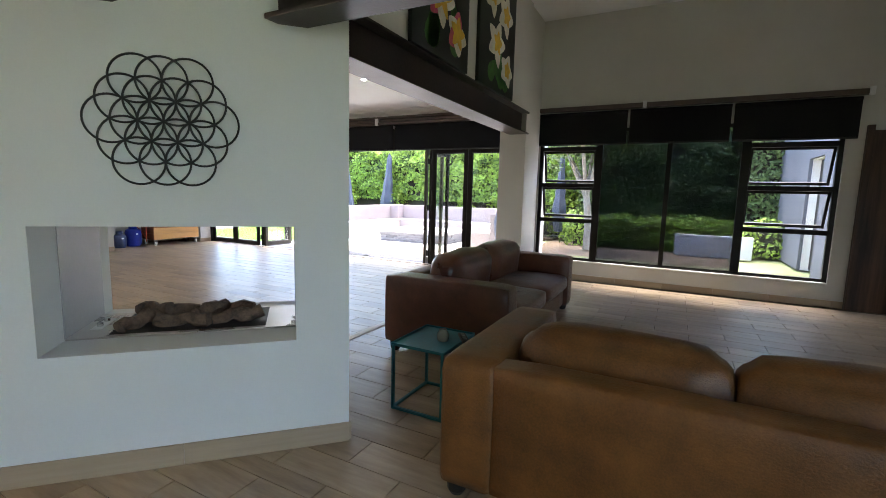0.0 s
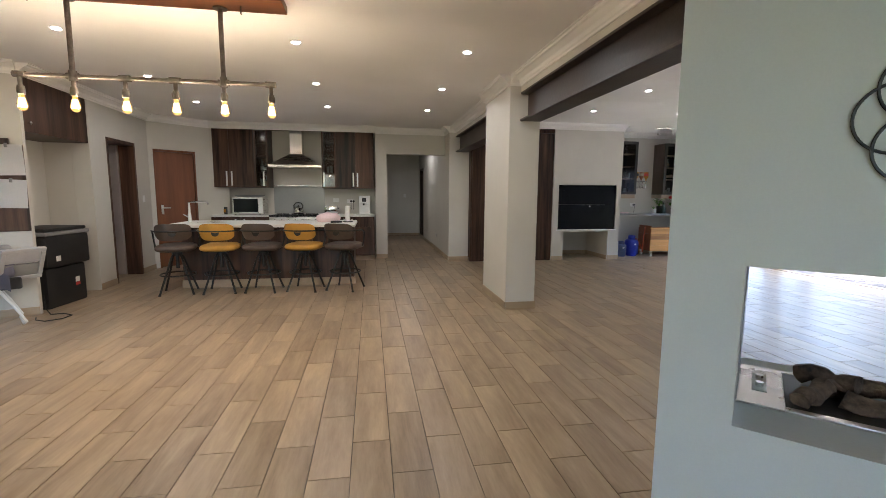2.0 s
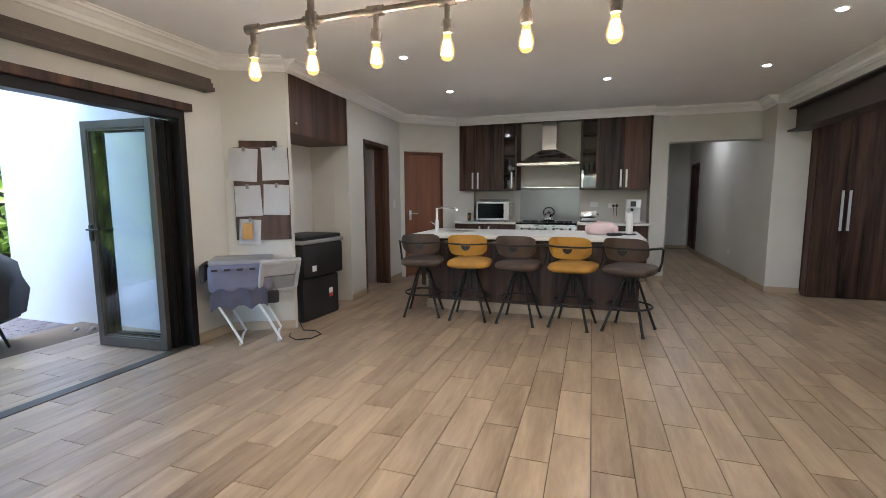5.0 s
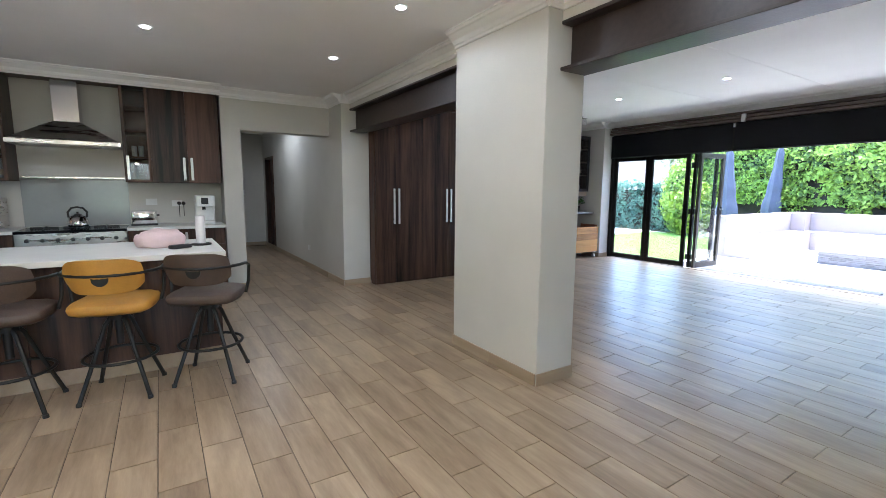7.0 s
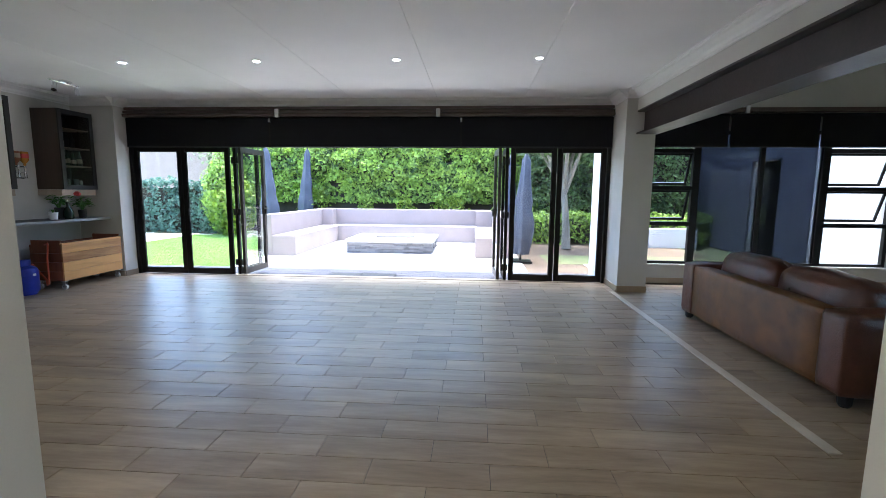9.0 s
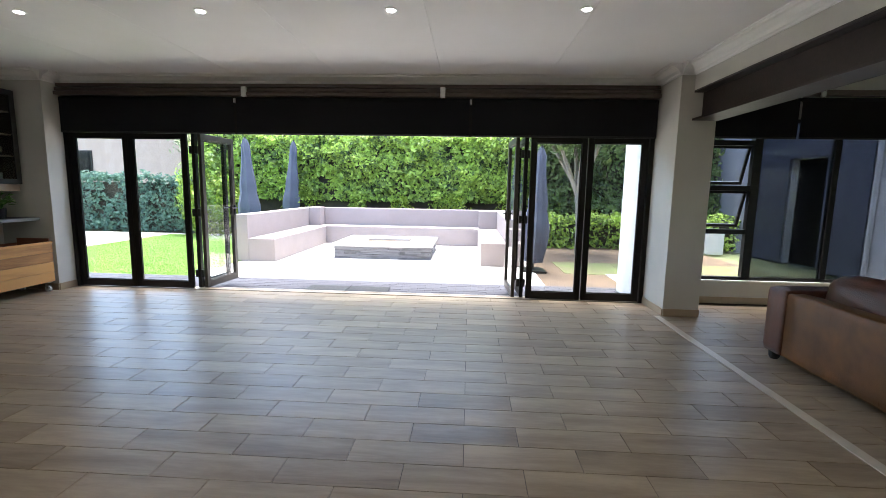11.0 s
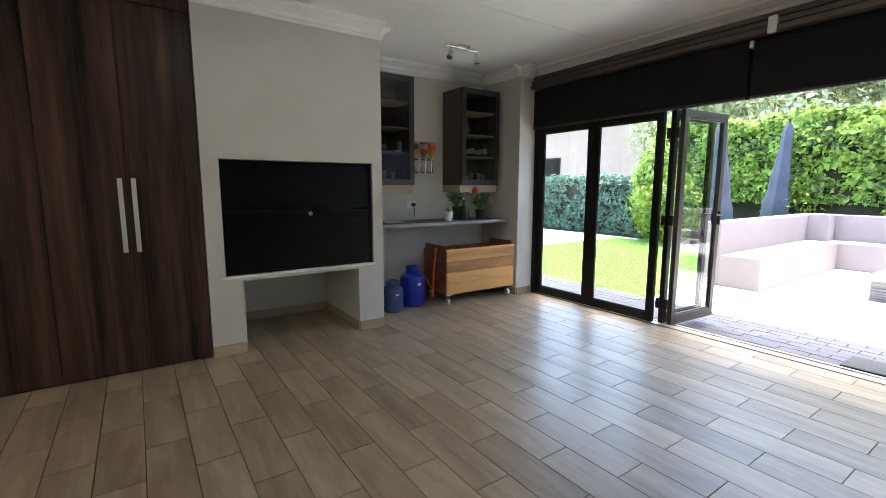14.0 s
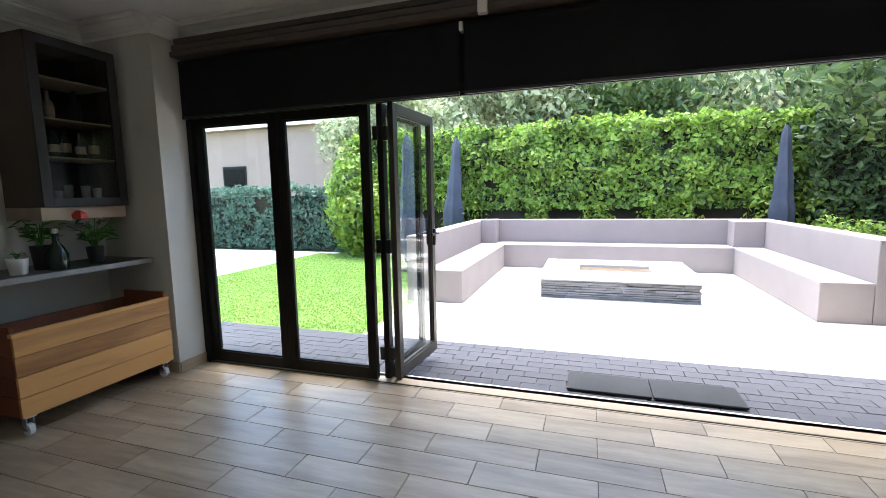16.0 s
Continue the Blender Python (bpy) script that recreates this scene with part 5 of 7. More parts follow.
bpart("rim", STEEL, hood, -10.64, -10.13, -2.21, -1.24, 1.80, 1.845, bevel=0.004)
bpart("chimney", CHROME, hood, -10.64, -10.37, -1.84, -1.61, 2.06, 2.528, bevel=0.006)
rail = thing("utensil_rail", "thin steel shelf above the hob", "shelf")
bpart("shelf", STEEL, rail, -10.645, -10.52, -2.19, -1.24, 1.445, 1.465, bevel=0.004)
bm = B()
box(bm, -10.648, -10.640, -2.22, -1.23, 0.90, 1.44)
tagged(part("splashback", bm, SPLASH), "grey glass splashback behind the hob", "splashback")


def base_unit(y0, y1, n, label):
    c = thing("base_cabinet", label, "cabinet")
    bpart("carcass", DARKWOOD, c, -10.645, -10.07, y0, y1, 0.10, 0.86, bevel=0.002)
    bpart("plinth", SKIRT, c, -10.645, -10.12, y0, y1, 0, 0.10, bevel=0.0)
    w = (y1 - y0) / n
    for i in range(n):
        d = bpart("drawer", DARKWOOD, c, -10.07, -10.05, y0 + i * w + 0.002, y0 + (i + 1) * w - 0.002, 0.66, 0.855)
        handle_bar(c, -10.05, y0 + (i + (0.85 if i % 2 == 0 else 0.15)) * w, 0.68, 0.82)
        bpart("door", DARKWOOD, c, -10.07, -10.05, y0 + i * w + 0.002, y0 + (i + 1) * w - 0.002, 0.105, 0.655)


base_unit(-3.235, -2.21, 2, "dark laminate base cabinet under the microwave")
base_unit(-1.24, -0.235, 2, "dark laminate base cabinet under the coffee machine")
for y0, y1 in ((-3.235, -2.205), (-1.245, -0.225)):
    bm = B()
    box(bm, -10.645, -10.02, y0, y1, 0.861, 0.895, bevel=0.004)
    tagged(part("worktop", bm, QUARTZ), "white quartz worktop along the kitchen wall", "worktop")
stove = thing("range_cooker", "stainless range cooker with a black hob", "cooker")
bpart("body", STEEL, stove, -10.64, -10.03, -2.20, -1.25, 0.02, 0.86, bevel=0.005)
bpart("hob", BLACKGLASS, stove, -10.64, -10.02, -2.203, -1.247, 0.861, 0.89, bevel=0.006)
bpart("oven_door", BLACKGLASS, stove, -10.03, -10.015, -2.15, -1.30, 0.18, 0.66, bevel=0.004)
bm = B()
rod(bm, (-9.985, -2.12, 0.70), (-9.985, -1.33, 0.70), 0.011)
part("oven_handle", bm, CHROME, stove, smooth=True)
for i in range(7):
    bm = B()
    rod(bm, (-10.03, -2.10 + i * 0.125, 0.79), (-9.995, -2.10 + i * 0.125, 0.79), 0.022, 0.018)
    part("knob", bm, BLACK, stove, smooth=True)
for y in (-2.0, -1.72, -1.45):
    bm = B()
    for d in ((-0.12, 0.12, -0.006, 0.006), (-0.006, 0.006, -0.12, 0.12)):
        box(bm, -10.32 + d[0], -10.32 + d[1], y + d[2], y + d[3], 0.89, 0.912)
    part("pan_support", bm, BLACKMETAL, stove)

kettle = thing("stovetop_kettle", "polished stovetop kettle with a black arched handle", "kettle", pose(-10.28, -1.70, 0.912))
bm = B()
lathe(bm, [(0.085, 0), (0.095, 0.01), (0.098, 0.05), (0.085, 0.095), (0.05, 0.125), (0.04, 0.13)], 20)
part("body", bm, CHROME, kettle, smooth=True)
bm = B()
lathe(bm, [(0.04, 0.131), (0.02, 0.14), (0.008, 0.145), (0.012, 0.16), (0.005, 0.165)], 14)
part("lid", bm, BLACK, kettle, smooth=True)
bm = B()
tube(bm, [(0, -0.08, 0.10), (0, -0.085, 0.16), (0, -0.05, 0.205), (0, 0, 0.215), (0, 0.05, 0.205), (0, 0.085, 0.16), (0, 0.08, 0.10)], 0.011, seg=8)
part("handle", bm, BLACK, kettle, smooth=True)
bm = B()
rod(bm, (0.07, 0.03, 0.07), (0.14, 0.05, 0.12), 0.022, 0.012)
part("spout", bm, CHROME, kettle, smooth=True)

mw = thing("microwave", "silver microwave oven with a dark window", "microwave", pose(-10.4, -2.62, 0.895))
bpart("body", STEEL, mw, -0.2, 0.2, -0.285, 0.285, 0.015, 0.33, bevel=0.008)
bpart("door", BLACKGLASS, mw, 0.2, 0.215, -0.25, 0.19, 0.05, 0.30, bevel=0.004, label="dark glass door")
bpart("control_panel", WHITE, mw, 0.2, 0.212, 0.2, 0.28, 0.03, 0.32, bevel=0.003)
for i in range(4):
    bpart("foot", BLACK, mw, -0.15 + 0.3 * (i % 2), -0.12 + 0.3 * (i % 2), -0.25 + 0.45 * (i // 2), -0.22 + 0.45 * (i // 2), 0, 0.015)
tray = thing("serving_tray", "grey oval tray lying on the microwave", "tray", pose(-10.4, -2.62, 1.225))
bm = B()
lathe(bm, [(0.20, 0), (0.27, 0.02), (0.28, 0.045), (0.272, 0.045), (0.2, 0.01)], 24)
bmesh.ops.scale(bm, vec=(0.6, 1, 1), verts=bm.verts)
part("dish", bm, GREYPLASTIC, tray, smooth=True)

can = thing("tea_caddy", "small dark tea caddy with a gold label", "caddy", pose(-10.35, -3.08, 0.895))
bpart("box", BLACK, can, -0.04, 0.04, -0.05, 0.05, 0, 0.14, bevel=0.008)
bpart("label", AMBER, can, 0.04, 0.043, -0.03, 0.03, 0.04, 0.10)
toast = thing("toaster", "polished chrome two-slot toaster", "toaster", pose(-10.38, -1.08, 0.895))
bm = B()
box(bm, -0.08, 0.08, -0.13, 0.13, 0.015, 0.18, bevel=0.03)
part("body", bm, CHROME, toast, smooth=True)
bpart("base", BLACK, toast, -0.085, 0.085, -0.135, 0.135, 0, 0.02, bevel=0.006)
bpart("lever", BLACK, toast, -0.015, 0.015, 0.13, 0.155, 0.11, 0.13, bevel=0.004)
coffee = thing("coffee_machine", "white pod coffee machine with a black panel", "coffee machine", pose(-10.40, -0.42, 0.895))
bpart("body", WHITE, coffee, -0.14, 0.02, -0.11, 0.11, 0, 0.36, bevel=0.02)
bpart("head", WHITE, coffee, 0.02, 0.13, -0.11, 0.11, 0.22, 0.36, bevel=0.02)
bpart("drip_tray", WHITE, coffee, 0.02, 0.13, -0.10, 0.10, 0, 0.04, bevel=0.008)
bpart("panel", BLACK, coffee, 0.13, 0.134, -0.05, 0.03, 0.25, 0.33, bevel=0.002)
bm = B()
rod(bm, (0.07, -0.02, 0.22), (0.07, -0.02, 0.18), 0.02)
part("spout", bm, BLACK, coffee)


def socket(m, plugs=0, label="plain white double wall socket"):
    s = thing("wall_socket", label, "socket", m)
    bpart("plate", WHITE, s, 0, 0.008, -0.06, 0.06, -0.04, 0.04, bevel=0.003)
    bpart("rocker", WHITE, s, 0.008, 0.012, -0.05, -0.03, -0.02, 0.02, bevel=0.002)
    for i in range(plugs):
        bm = B()
        rod(bm, (0.008, 0.02 + 0.05 * i, 0), (0.045, 0.02 + 0.05 * i, 0), 0.024, 0.02)
        tube(bm, [(0.04, 0.02 + 0.05 * i, 0), (0.05, 0.02 + 0.05 * i, -0.06), (0.03, 0.02 + 0.05 * i, -0.17)], 0.004, seg=6)
        part("plug", bm, BLACK, s, "black plug with its cord", smooth=True)


socket(pose(-10.65, -1.0, 1.17))
socket(pose(-10.65, -0.72, 1.15), 2, "white wall socket with two black plugs")
socket(pose(-10.5, 5.55, 1.10), 1, "white wall socket with a black plug")
socket(pose(-11.5, 1.21, 0.35, 0, 0, -90))

# island, stools and what stands on the island
isl = thing("kitchen_island", "dark laminate kitchen island on a tan tiled plinth", "island")
bpart("carcass", DARKWOOD, isl, -8.42, -7.70, -2.85, -0.55, 0.11, 0.845, bevel=0.002)
for i in range(4):
    a = -2.85 + i * 0.575
    bpart("panel", DARKWOOD, isl, -7.70, -7.682, a + 0.0015, a + 0.5735, 0.11, 0.845, bevel=0.002)
bpart("plinth", SKIRT, isl, -8.40, -7.68, -2.87, -0.535, 0, 0.11, bevel=0.002)
bm = B()
box(bm, -8.50, -7.50, -3.0, -0.52, 0.846, 0.886, bevel=0.006)
tagged(part("island_worktop", bm, QUARTZ), "white quartz island worktop", "worktop")
sink = thing("kitchen_sink", "round steel prep sink set in the island", "sink", pose(-8.0, -2.55, 0.886))
bm = B()
lathe(bm, [(0.17, 0.0005), (0.19, 0.001), (0.192, 0.006), (0.165, 0.007), (0.155, 0.002), (0.01, 0.001)], 24)
part("rim", bm, STEEL, sink, smooth=True)
tap = thing("kitchen_tap", "tall white and chrome kitchen mixer tap", "tap", pose(-8.1, -2.88, 0.886))
bm = B()
lathe(bm, [(0.03, 0), (0.03, 0.012), (0.024, 0.02), (0.022, 0.12), (0.016, 0.13), (0.014, 0.27), (0.016, 0.28)], 14)
part("body", bm, WHITE, tap, smooth=True)
bm = B()
tube(bm, [(0, 0, 0.275), (0, 0.02, 0.287), (0.01, 0.10, 0.29), (0.02, 0.24, 0.285), (0.022, 0.26, 0.27), (0.022, 0.265, 0.25)], 0.011, seg=8)
part("spout", bm, CHROME, tap, smooth=True)
bm = B()
rod(bm, (0, -0.015, 0.07), (0.02, -0.08, 0.11), 0.010, 0.007)
part("lever", bm, CHROME, tap, smooth=True)
roll = thing("paper_towel_holder", "white paper roll standing on a holder", "paper roll", pose(-8.0, -0.645, 0.886))
bm = B()
lathe(bm, [(0.075, 0), (0.075, 0.012), (0.02, 0.014)], 20)
part("base", bm, BLACK, roll, smooth=True)
bm = B()
lathe(bm, [(0.034, 0.015), (0.036, 0.02), (0.036, 0.235), (0.03, 0.24)], 18)
part("roll", bm, PAPER, roll, smooth=True)
cloth = thing("tea_towel", "crumpled pale pink towel on the island", "towel", pose(-8.02, -0.92, 0.886))
bm = B()
cushion(bm, -0.11, 0.11, -0.16, 0.15, 0, 0.11, 0.05, 0.03, cuts=9, seed=4)
for v in bm.verts:
    v.co.z = max(0.0, v.co.z + 0.02 * noise.noise(v.co * 14))
part("cloth", bm, PINK, cloth)
sp = thing("spectacles_case", "small black case beside the towel", "case", pose(-7.82, -0.80, 0.886, 0, 0, 30))
bm = B()
box(bm, -0.03, 0.03, -0.08, 0.08, 0, 0.03, bevel=0.012)
part("case", bm, BLACK, sp, smooth=True)


def bar_stool(mat, label):
    s = thing("bar_stool", label, "bar stool", group="bar stools at the island")
    for k in range(4):
        a = math.pi / 4 + k * math.pi / 2
        c, d = math.cos(a), math.sin(a)
        bm = B()
        tube(bm, [(0.045 * c, 0.045 * d, 0.52), (0.085 * c, 0.085 * d, 0.47), (0.15 * c, 0.15 * d, 0.30), (0.27 * c, 0.27 * d, 0.008)], 0.013, seg=8)
        part("leg", bm, BLACKMETAL, s, smooth=True)
        bm = B()
        rod(bm, (0.27 * c, 0.27 * d, 0), (0.268 * c, 0.268 * d, 0.02), 0.016)
        part("foot_cap", bm, BLACK, s)
    bm = B()
    tube(bm, [(0.205 * math.cos(k * math.tau / 28), 0.205 * math.sin(k * math.tau / 28), 0.25) for k in range(28)], 0.010, seg=8, closed=True)
    part("foot_ring", bm, BLACKMETAL, s, smooth=True)
    bm = B()
    rod(bm, (0, 0, 0.33), (0, 0, 0.55), 0.022)
    rod(bm, (0, 0, 0.50), (0, 0, 0.54), 0.06)
    box(bm, -0.11, 0.11, -0.11, 0.11, 0.545, 0.56)
    part("spindle", bm, BLACKMETAL, s, smooth=True)
    bm = B()
    cushion(bm, -0.205, 0.20, -0.215, 0.215, 0.56, 0.645, 0.042, 0.018, cuts=7)
    part("seat", bm, mat, s)
    bm = B()
    n, rows = 16, 7
    def back(u, w, off):
        ang = (u - 0.5) * 1.75
        rad = 0.235 + off
        h0 = 0.705 + 0.05 * (abs(u - 0.5) * 2) ** 5
        h1 = 0.92 - 0.035 * (abs(u - 0.5) * 2) ** 5
        z = h0 + (h1 - h0) * w
        bulge = 0.012 * math.sin(math.pi * w) if off > 0 else -0.012 * math.sin(math.pi * w)
        return Vector(((rad + bulge) * math.cos(ang) - 0.02 + 0.05 * w, (rad + bulge) * math.sin(ang) * 1.02, z))
    for off in (0.018, -0.018):
        g = [[bm.verts.new(back(i / n, j / rows, off)) for j in range(rows + 1)] for i in range(n + 1)]
        for i in range(n):
            for j in range(rows):
                q = (g[i][j], g[i + 1][j], g[i + 1][j + 1], g[i][j + 1])
                bm.faces.new(q if off > 0 else q[::-1])
        if off > 0:
            outer = g
    inner = g
    rim = [(i, 0) for i in range(n)] + [(n, j) for j in range(rows)] + [(i, rows) for i in range(n, 0, -1)] + [(0, j) for j in range(rows, 0, -1)]
    for (i, j), (k, l) in zip(rim, rim[1:] + rim[:1]):
        bm.faces.new((outer[i][j], inner[i][j], inner[k][l], outer[k][l]))
    bmesh.ops.recalc_face_normals(bm, faces=bm.faces)
    part("backrest", bm, mat, s, smooth=True)
    bm = B()
    pts = [(-0.02, -0.245, 0.60), (-0.05, -0.26, 0.68), (-0.04, -0.27, 0.80), (0.02, -0.265, 0.825)]
    pts += [(0.265 * math.cos(a) + 0.005, 0.265 * math.sin(a), 0.825) for a in [-1.2 + 0.3 * k for k in range(9)]]
    pts += [(0.02, 0.265, 0.825), (-0.04, 0.27, 0.80), (-0.05, 0.26, 0.68), (-0.02, 0.245, 0.60)]
    tube(bm, pts, 0.011, seg=8)
    part("arm_rail", bm, BLACKMETAL, s, smooth=True)
    bm = B()
    lathe(bm, [(0.012, -0.006), (0.045, -0.004), (0.045, 0.004), (0.012, 0.006)], 16)
    bmesh.ops.transform(bm, matrix=pose(0.262, 0, 0.805, 0, 90, 0), verts=bm.verts)
    part("back_badge", bm, BLACKMETAL, s, "round black back bracket", smooth=True)
    return s


brown = bar_stool(BROWNLEATHER, "dull brown leather swivel bar stool on black splayed legs")
must = bar_stool(MUSTARD, "mustard yellow leather swivel bar stool on black splayed legs")
brown.matrix_world, must.matrix_world = pose(-7.40, -2.80, 0, 0, 0, 12), pose(-7.40, -2.26, 0, 0, 0, 4)
copy_thing(brown, pose(-7.40, -1.73, 0, 0, 0, -6))
copy_thing(must, pose(-7.40, -1.19, 0, 0, 0, -12))
copy_thing(brown, pose(-7.38, -0.66, 0, 0, 0, -22))

# ---- south side ----
# notice board on the slanted wall: local x along the wall towards the kitchen
NM = Matrix.Translation((-6.22, -4.37, 0)) @ Matrix.Rotation(math.atan2(0.546, -0.25), 4, "Z") @ Matrix.Translation((-0.24, 0, 0))
nb = thing("notice_board", "dark wooden notice board with pages clipped on it", "notice board")
nb.matrix_world = NM
bpart("backing", DARKWOOD, nb, 0.33, 0.84, -0.03, -0.003, 0.90, 1.78, bevel=0.004)
bpart("top_rail", DARKWOOD, nb, 0.40, 0.74, -0.05, -0.003, 1.78, 1.84, bevel=0.004)
pages = [(0.30, 0.56, 1.46, 1.77, 3), (0.60, 0.84, 1.47, 1.78, -2), (0.34, 0.58, 1.13, 1.42, -2), (0.60, 0.84, 1.14, 1.43, 2), (0.36, 0.56, 0.86, 1.10, 4)]
for i, (a, b, c, d, r) in enumerate(pages):
    m = Matrix.Translation(((a + b) / 2, -0.034, (c + d) / 2)) @ Matrix.Rotation(radians(r), 4, "Y")
    bm = B()
    k = 8
    w, h = b - a, d - c
    g = [[bm.verts.new((-w / 2 + w * u / k, -0.004 - 0.03 * (1 - v / k) ** 2 * (0.4 + 0.6 * math.sin(u / k * 2.2 + i)), -h / 2 + h * v / k)) for v in range(k + 1)] for u in range(k + 1)]
    for u in range(k):
        for v in range(k):
            bm.faces.new((g[u][v], g[u + 1][v], g[u + 1][v + 1], g[u][v + 1]))
    bmesh.ops.solidify(bm, geom=bm.faces, thickness=0.0012)
    p = part("page", bm, PAPER, nb)
    p.matrix_basis = m
    bm = B()
    box(bm, -0.012, 0.012, -0.022, 0.004, h / 2 - 0.03, h / 2 + 0.012, bevel=0.003)
    part("clip", bm, GREYPLASTIC, p)
    if i == 4:
        bm = B()
        box(bm, -w * 0.3, w * 0.15, -0.042, -0.038, -h * 0.3, h * 0.35, bevel=0.002)
        part("photo", bm, AMBER, p, "brownish photo")

over = thing("overhead_cupboard", "dark laminate cupboard above the appliance niche", "cupboard")
om = Matrix.Translation((-6.515, -3.83, 0)) @ Matrix.Rotation(radians(182.8), 4, "Z")
over.matrix_world = om
bpart("carcass", DARKWOOD, over, 0.0, 1.18, 0.02, 0.55, 1.93, KC - 0.03, bevel=0.002)
bpart("door", DARKWOOD, over, 0.002, 1.178, 0.0, 0.02, 1.93, KC - 0.05, bevel=0.003)
bm = B()
lathe(bm, [(0.008, 0), (0.008, 0.015), (0.018, 0.02), (0.018, 0.03), (0.008, 0.034)], 14)
bmesh.ops.transform(bm, matrix=pose(0.07, 0.0, 2.02, 90, 0, 0), verts=bm.verts)
part("knob", bm, CHROME, over, "round white knob", smooth=True)

fr = thing("mobile_cooler", "tall black cooler box with a grey rimmed lid", "cooler box", pose(-6.97, -4.05, 0, 0, 0, 176) @ Matrix.Diagonal((1.1, 1, 1, 1)))
bpart("lower_body", BLACK, fr, -0.30, 0.26, -0.24, 0.22, 0.0, 0.46, bevel=0.03, smooth=True)
bpart("upper_body", BLACK, fr, -0.31, 0.31, -0.27, 0.24, 0.462, 0.82, bevel=0.03, smooth=True)
bpart("rim", GREYPLASTIC, fr, -0.32, 0.32, -0.28, 0.25, 0.822, 0.862, bevel=0.012, smooth=True)
bpart("lid", BLACK, fr, -0.30, 0.30, -0.26, 0.23, 0.863, 0.905, bevel=0.02, smooth=True)
for z, x in ((0.56, -0.16), (0.27, 0.12)):
    bpart("emblem", WHITE, fr, x - 0.03, x + 0.03, -0.274 if z > 0.46 else -0.244, -0.27 if z > 0.46 else -0.24, z - 0.03, z + 0.03, bevel=0.008)
bpart("badge", RED, fr, 0.09, 0.15, -0.246, -0.2405, 0.20, 0.235, bevel=0.004)

crate = thing("folding_pet_crate", "lilac-grey fabric pet crate on white folding legs", "pet crate", pose(-6.10, -3.98, 0, 0, 0, 128))
bm = B()
cushion(bm, -0.36, 0.17, -0.22, 0.22, 0.47, 0.74, 0.05, 0.012, cuts=7, seed=3)
part("body", bm, FABRIC, crate)
bm = B()
box(bm, -0.35, 0.17, -0.20, 0.21, 0.72, 0.765, bevel=0.018)
part("top", bm, GREYPLASTIC, crate, "grey plastic top", smooth=True)
for sx in range(5):
    bpart("vent", BLACK, crate, -0.32 + sx * 0.10, -0.27 + sx * 0.10, -0.252, -0.236, 0.68, 0.70, bevel=0.004)
bm = B()
n = 18
g = [[bm.verts.new((-0.34 + 0.46 * i / n, -0.235 - 0.012 * math.sin(i * 1.1) - 0.02 * (1 - j / 5), 0.33 + 0.05 * abs(math.sin(i * 0.5)) + 0.15 * j / 5)) for j in range(6)] for i in range(n + 1)]
for i in range(n):
    for j in range(5):
        bm.faces.new((g[i][j], g[i + 1][j], g[i + 1][j + 1], g[i][j + 1]))
bmesh.ops.solidify(bm, geom=bm.faces, thickness=0.003)
part("side_flap", bm, FABRIC, crate, "hanging fabric flap", smooth=True)
bm = B()
box(bm, -0.34, 0.21, -0.2, 0.2, 0.36, 0.475, bevel=0.02)
part("lower_mesh", bm, MESH, crate, "black mesh pocket")
bm = B()
dm = pose(0.22, -0.17, 0.60, 0, 0, -66) @ pose(0, 0, 0, 0, 22, 0) @ Matrix.Diagonal((1, 0.8, 0.85, 1))
for d in ((-0.02, 0.02, -0.23, 0.23, 0.15, 0.2), (-0.02, 0.02, -0.23, 0.23, -0.2, -0.15), (-0.02, 0.02, -0.23, -0.18, -0.15, 0.15), (-0.02, 0.02, 0.18, 0.23, -0.15, 0.15)):
    box(bm, *d, bevel=0.01, m=dm)
fd = part("end_door", bm, CRATEGREY, crate, "pale grey plastic end door")
bpart("door_window", GREYPLASTIC, fd, -0.008, 0.008, -0.18, 0.18, -0.15, 0.0, bevel=0.0, m=dm, label="grey clear window")
bpart("door_panel", CRATEGREY, fd, -0.012, 0.012, -0.18, 0.18, 0.02, 0.15, bevel=0.004, m=dm)
bpart("end_flap", MESH, crate, -0.42, -0.38, -0.2, 0.2, 0.58, 0.73, bevel=0.012)
for sx in (-0.2, 0.12):
    bm = B()
    tube(bm, [(sx - 0.10, -0.2, 0.40), (sx, -0.22, 0.22), (sx + 0.09, -0.23, 0.03), (sx + 0.07, -0.20, 0.012), (sx + 0.07, 0.16, 0.012), (sx + 0.09, 0.2, 0.03), (sx, 0.2, 0.22), (sx - 0.10, 0.2, 0.40)], 0.012, seg=8)
    part("leg_frame", bm, WHITE, crate, "white tubular leg frame", smooth=True)
cable = thing("power_cable", "thin dark cable looped on the floor", "cable")
bm = B()
tube(bm, [(-6.50, -3.80, 0.2), (-6.46, -3.76, 0.05), (-6.42, -3.70, 0.006), (-6.44, -3.58, 0.006), (-6.36, -3.46, 0.006), (-6.22, -3.47, 0.006), (-6.14, -3.58, 0.006), (-6.2, -3.7, 0.006), (-6.3, -3.76, 0.006)], 0.006, seg=6)
part("cord", bm, BLACK, cable, smooth=True)

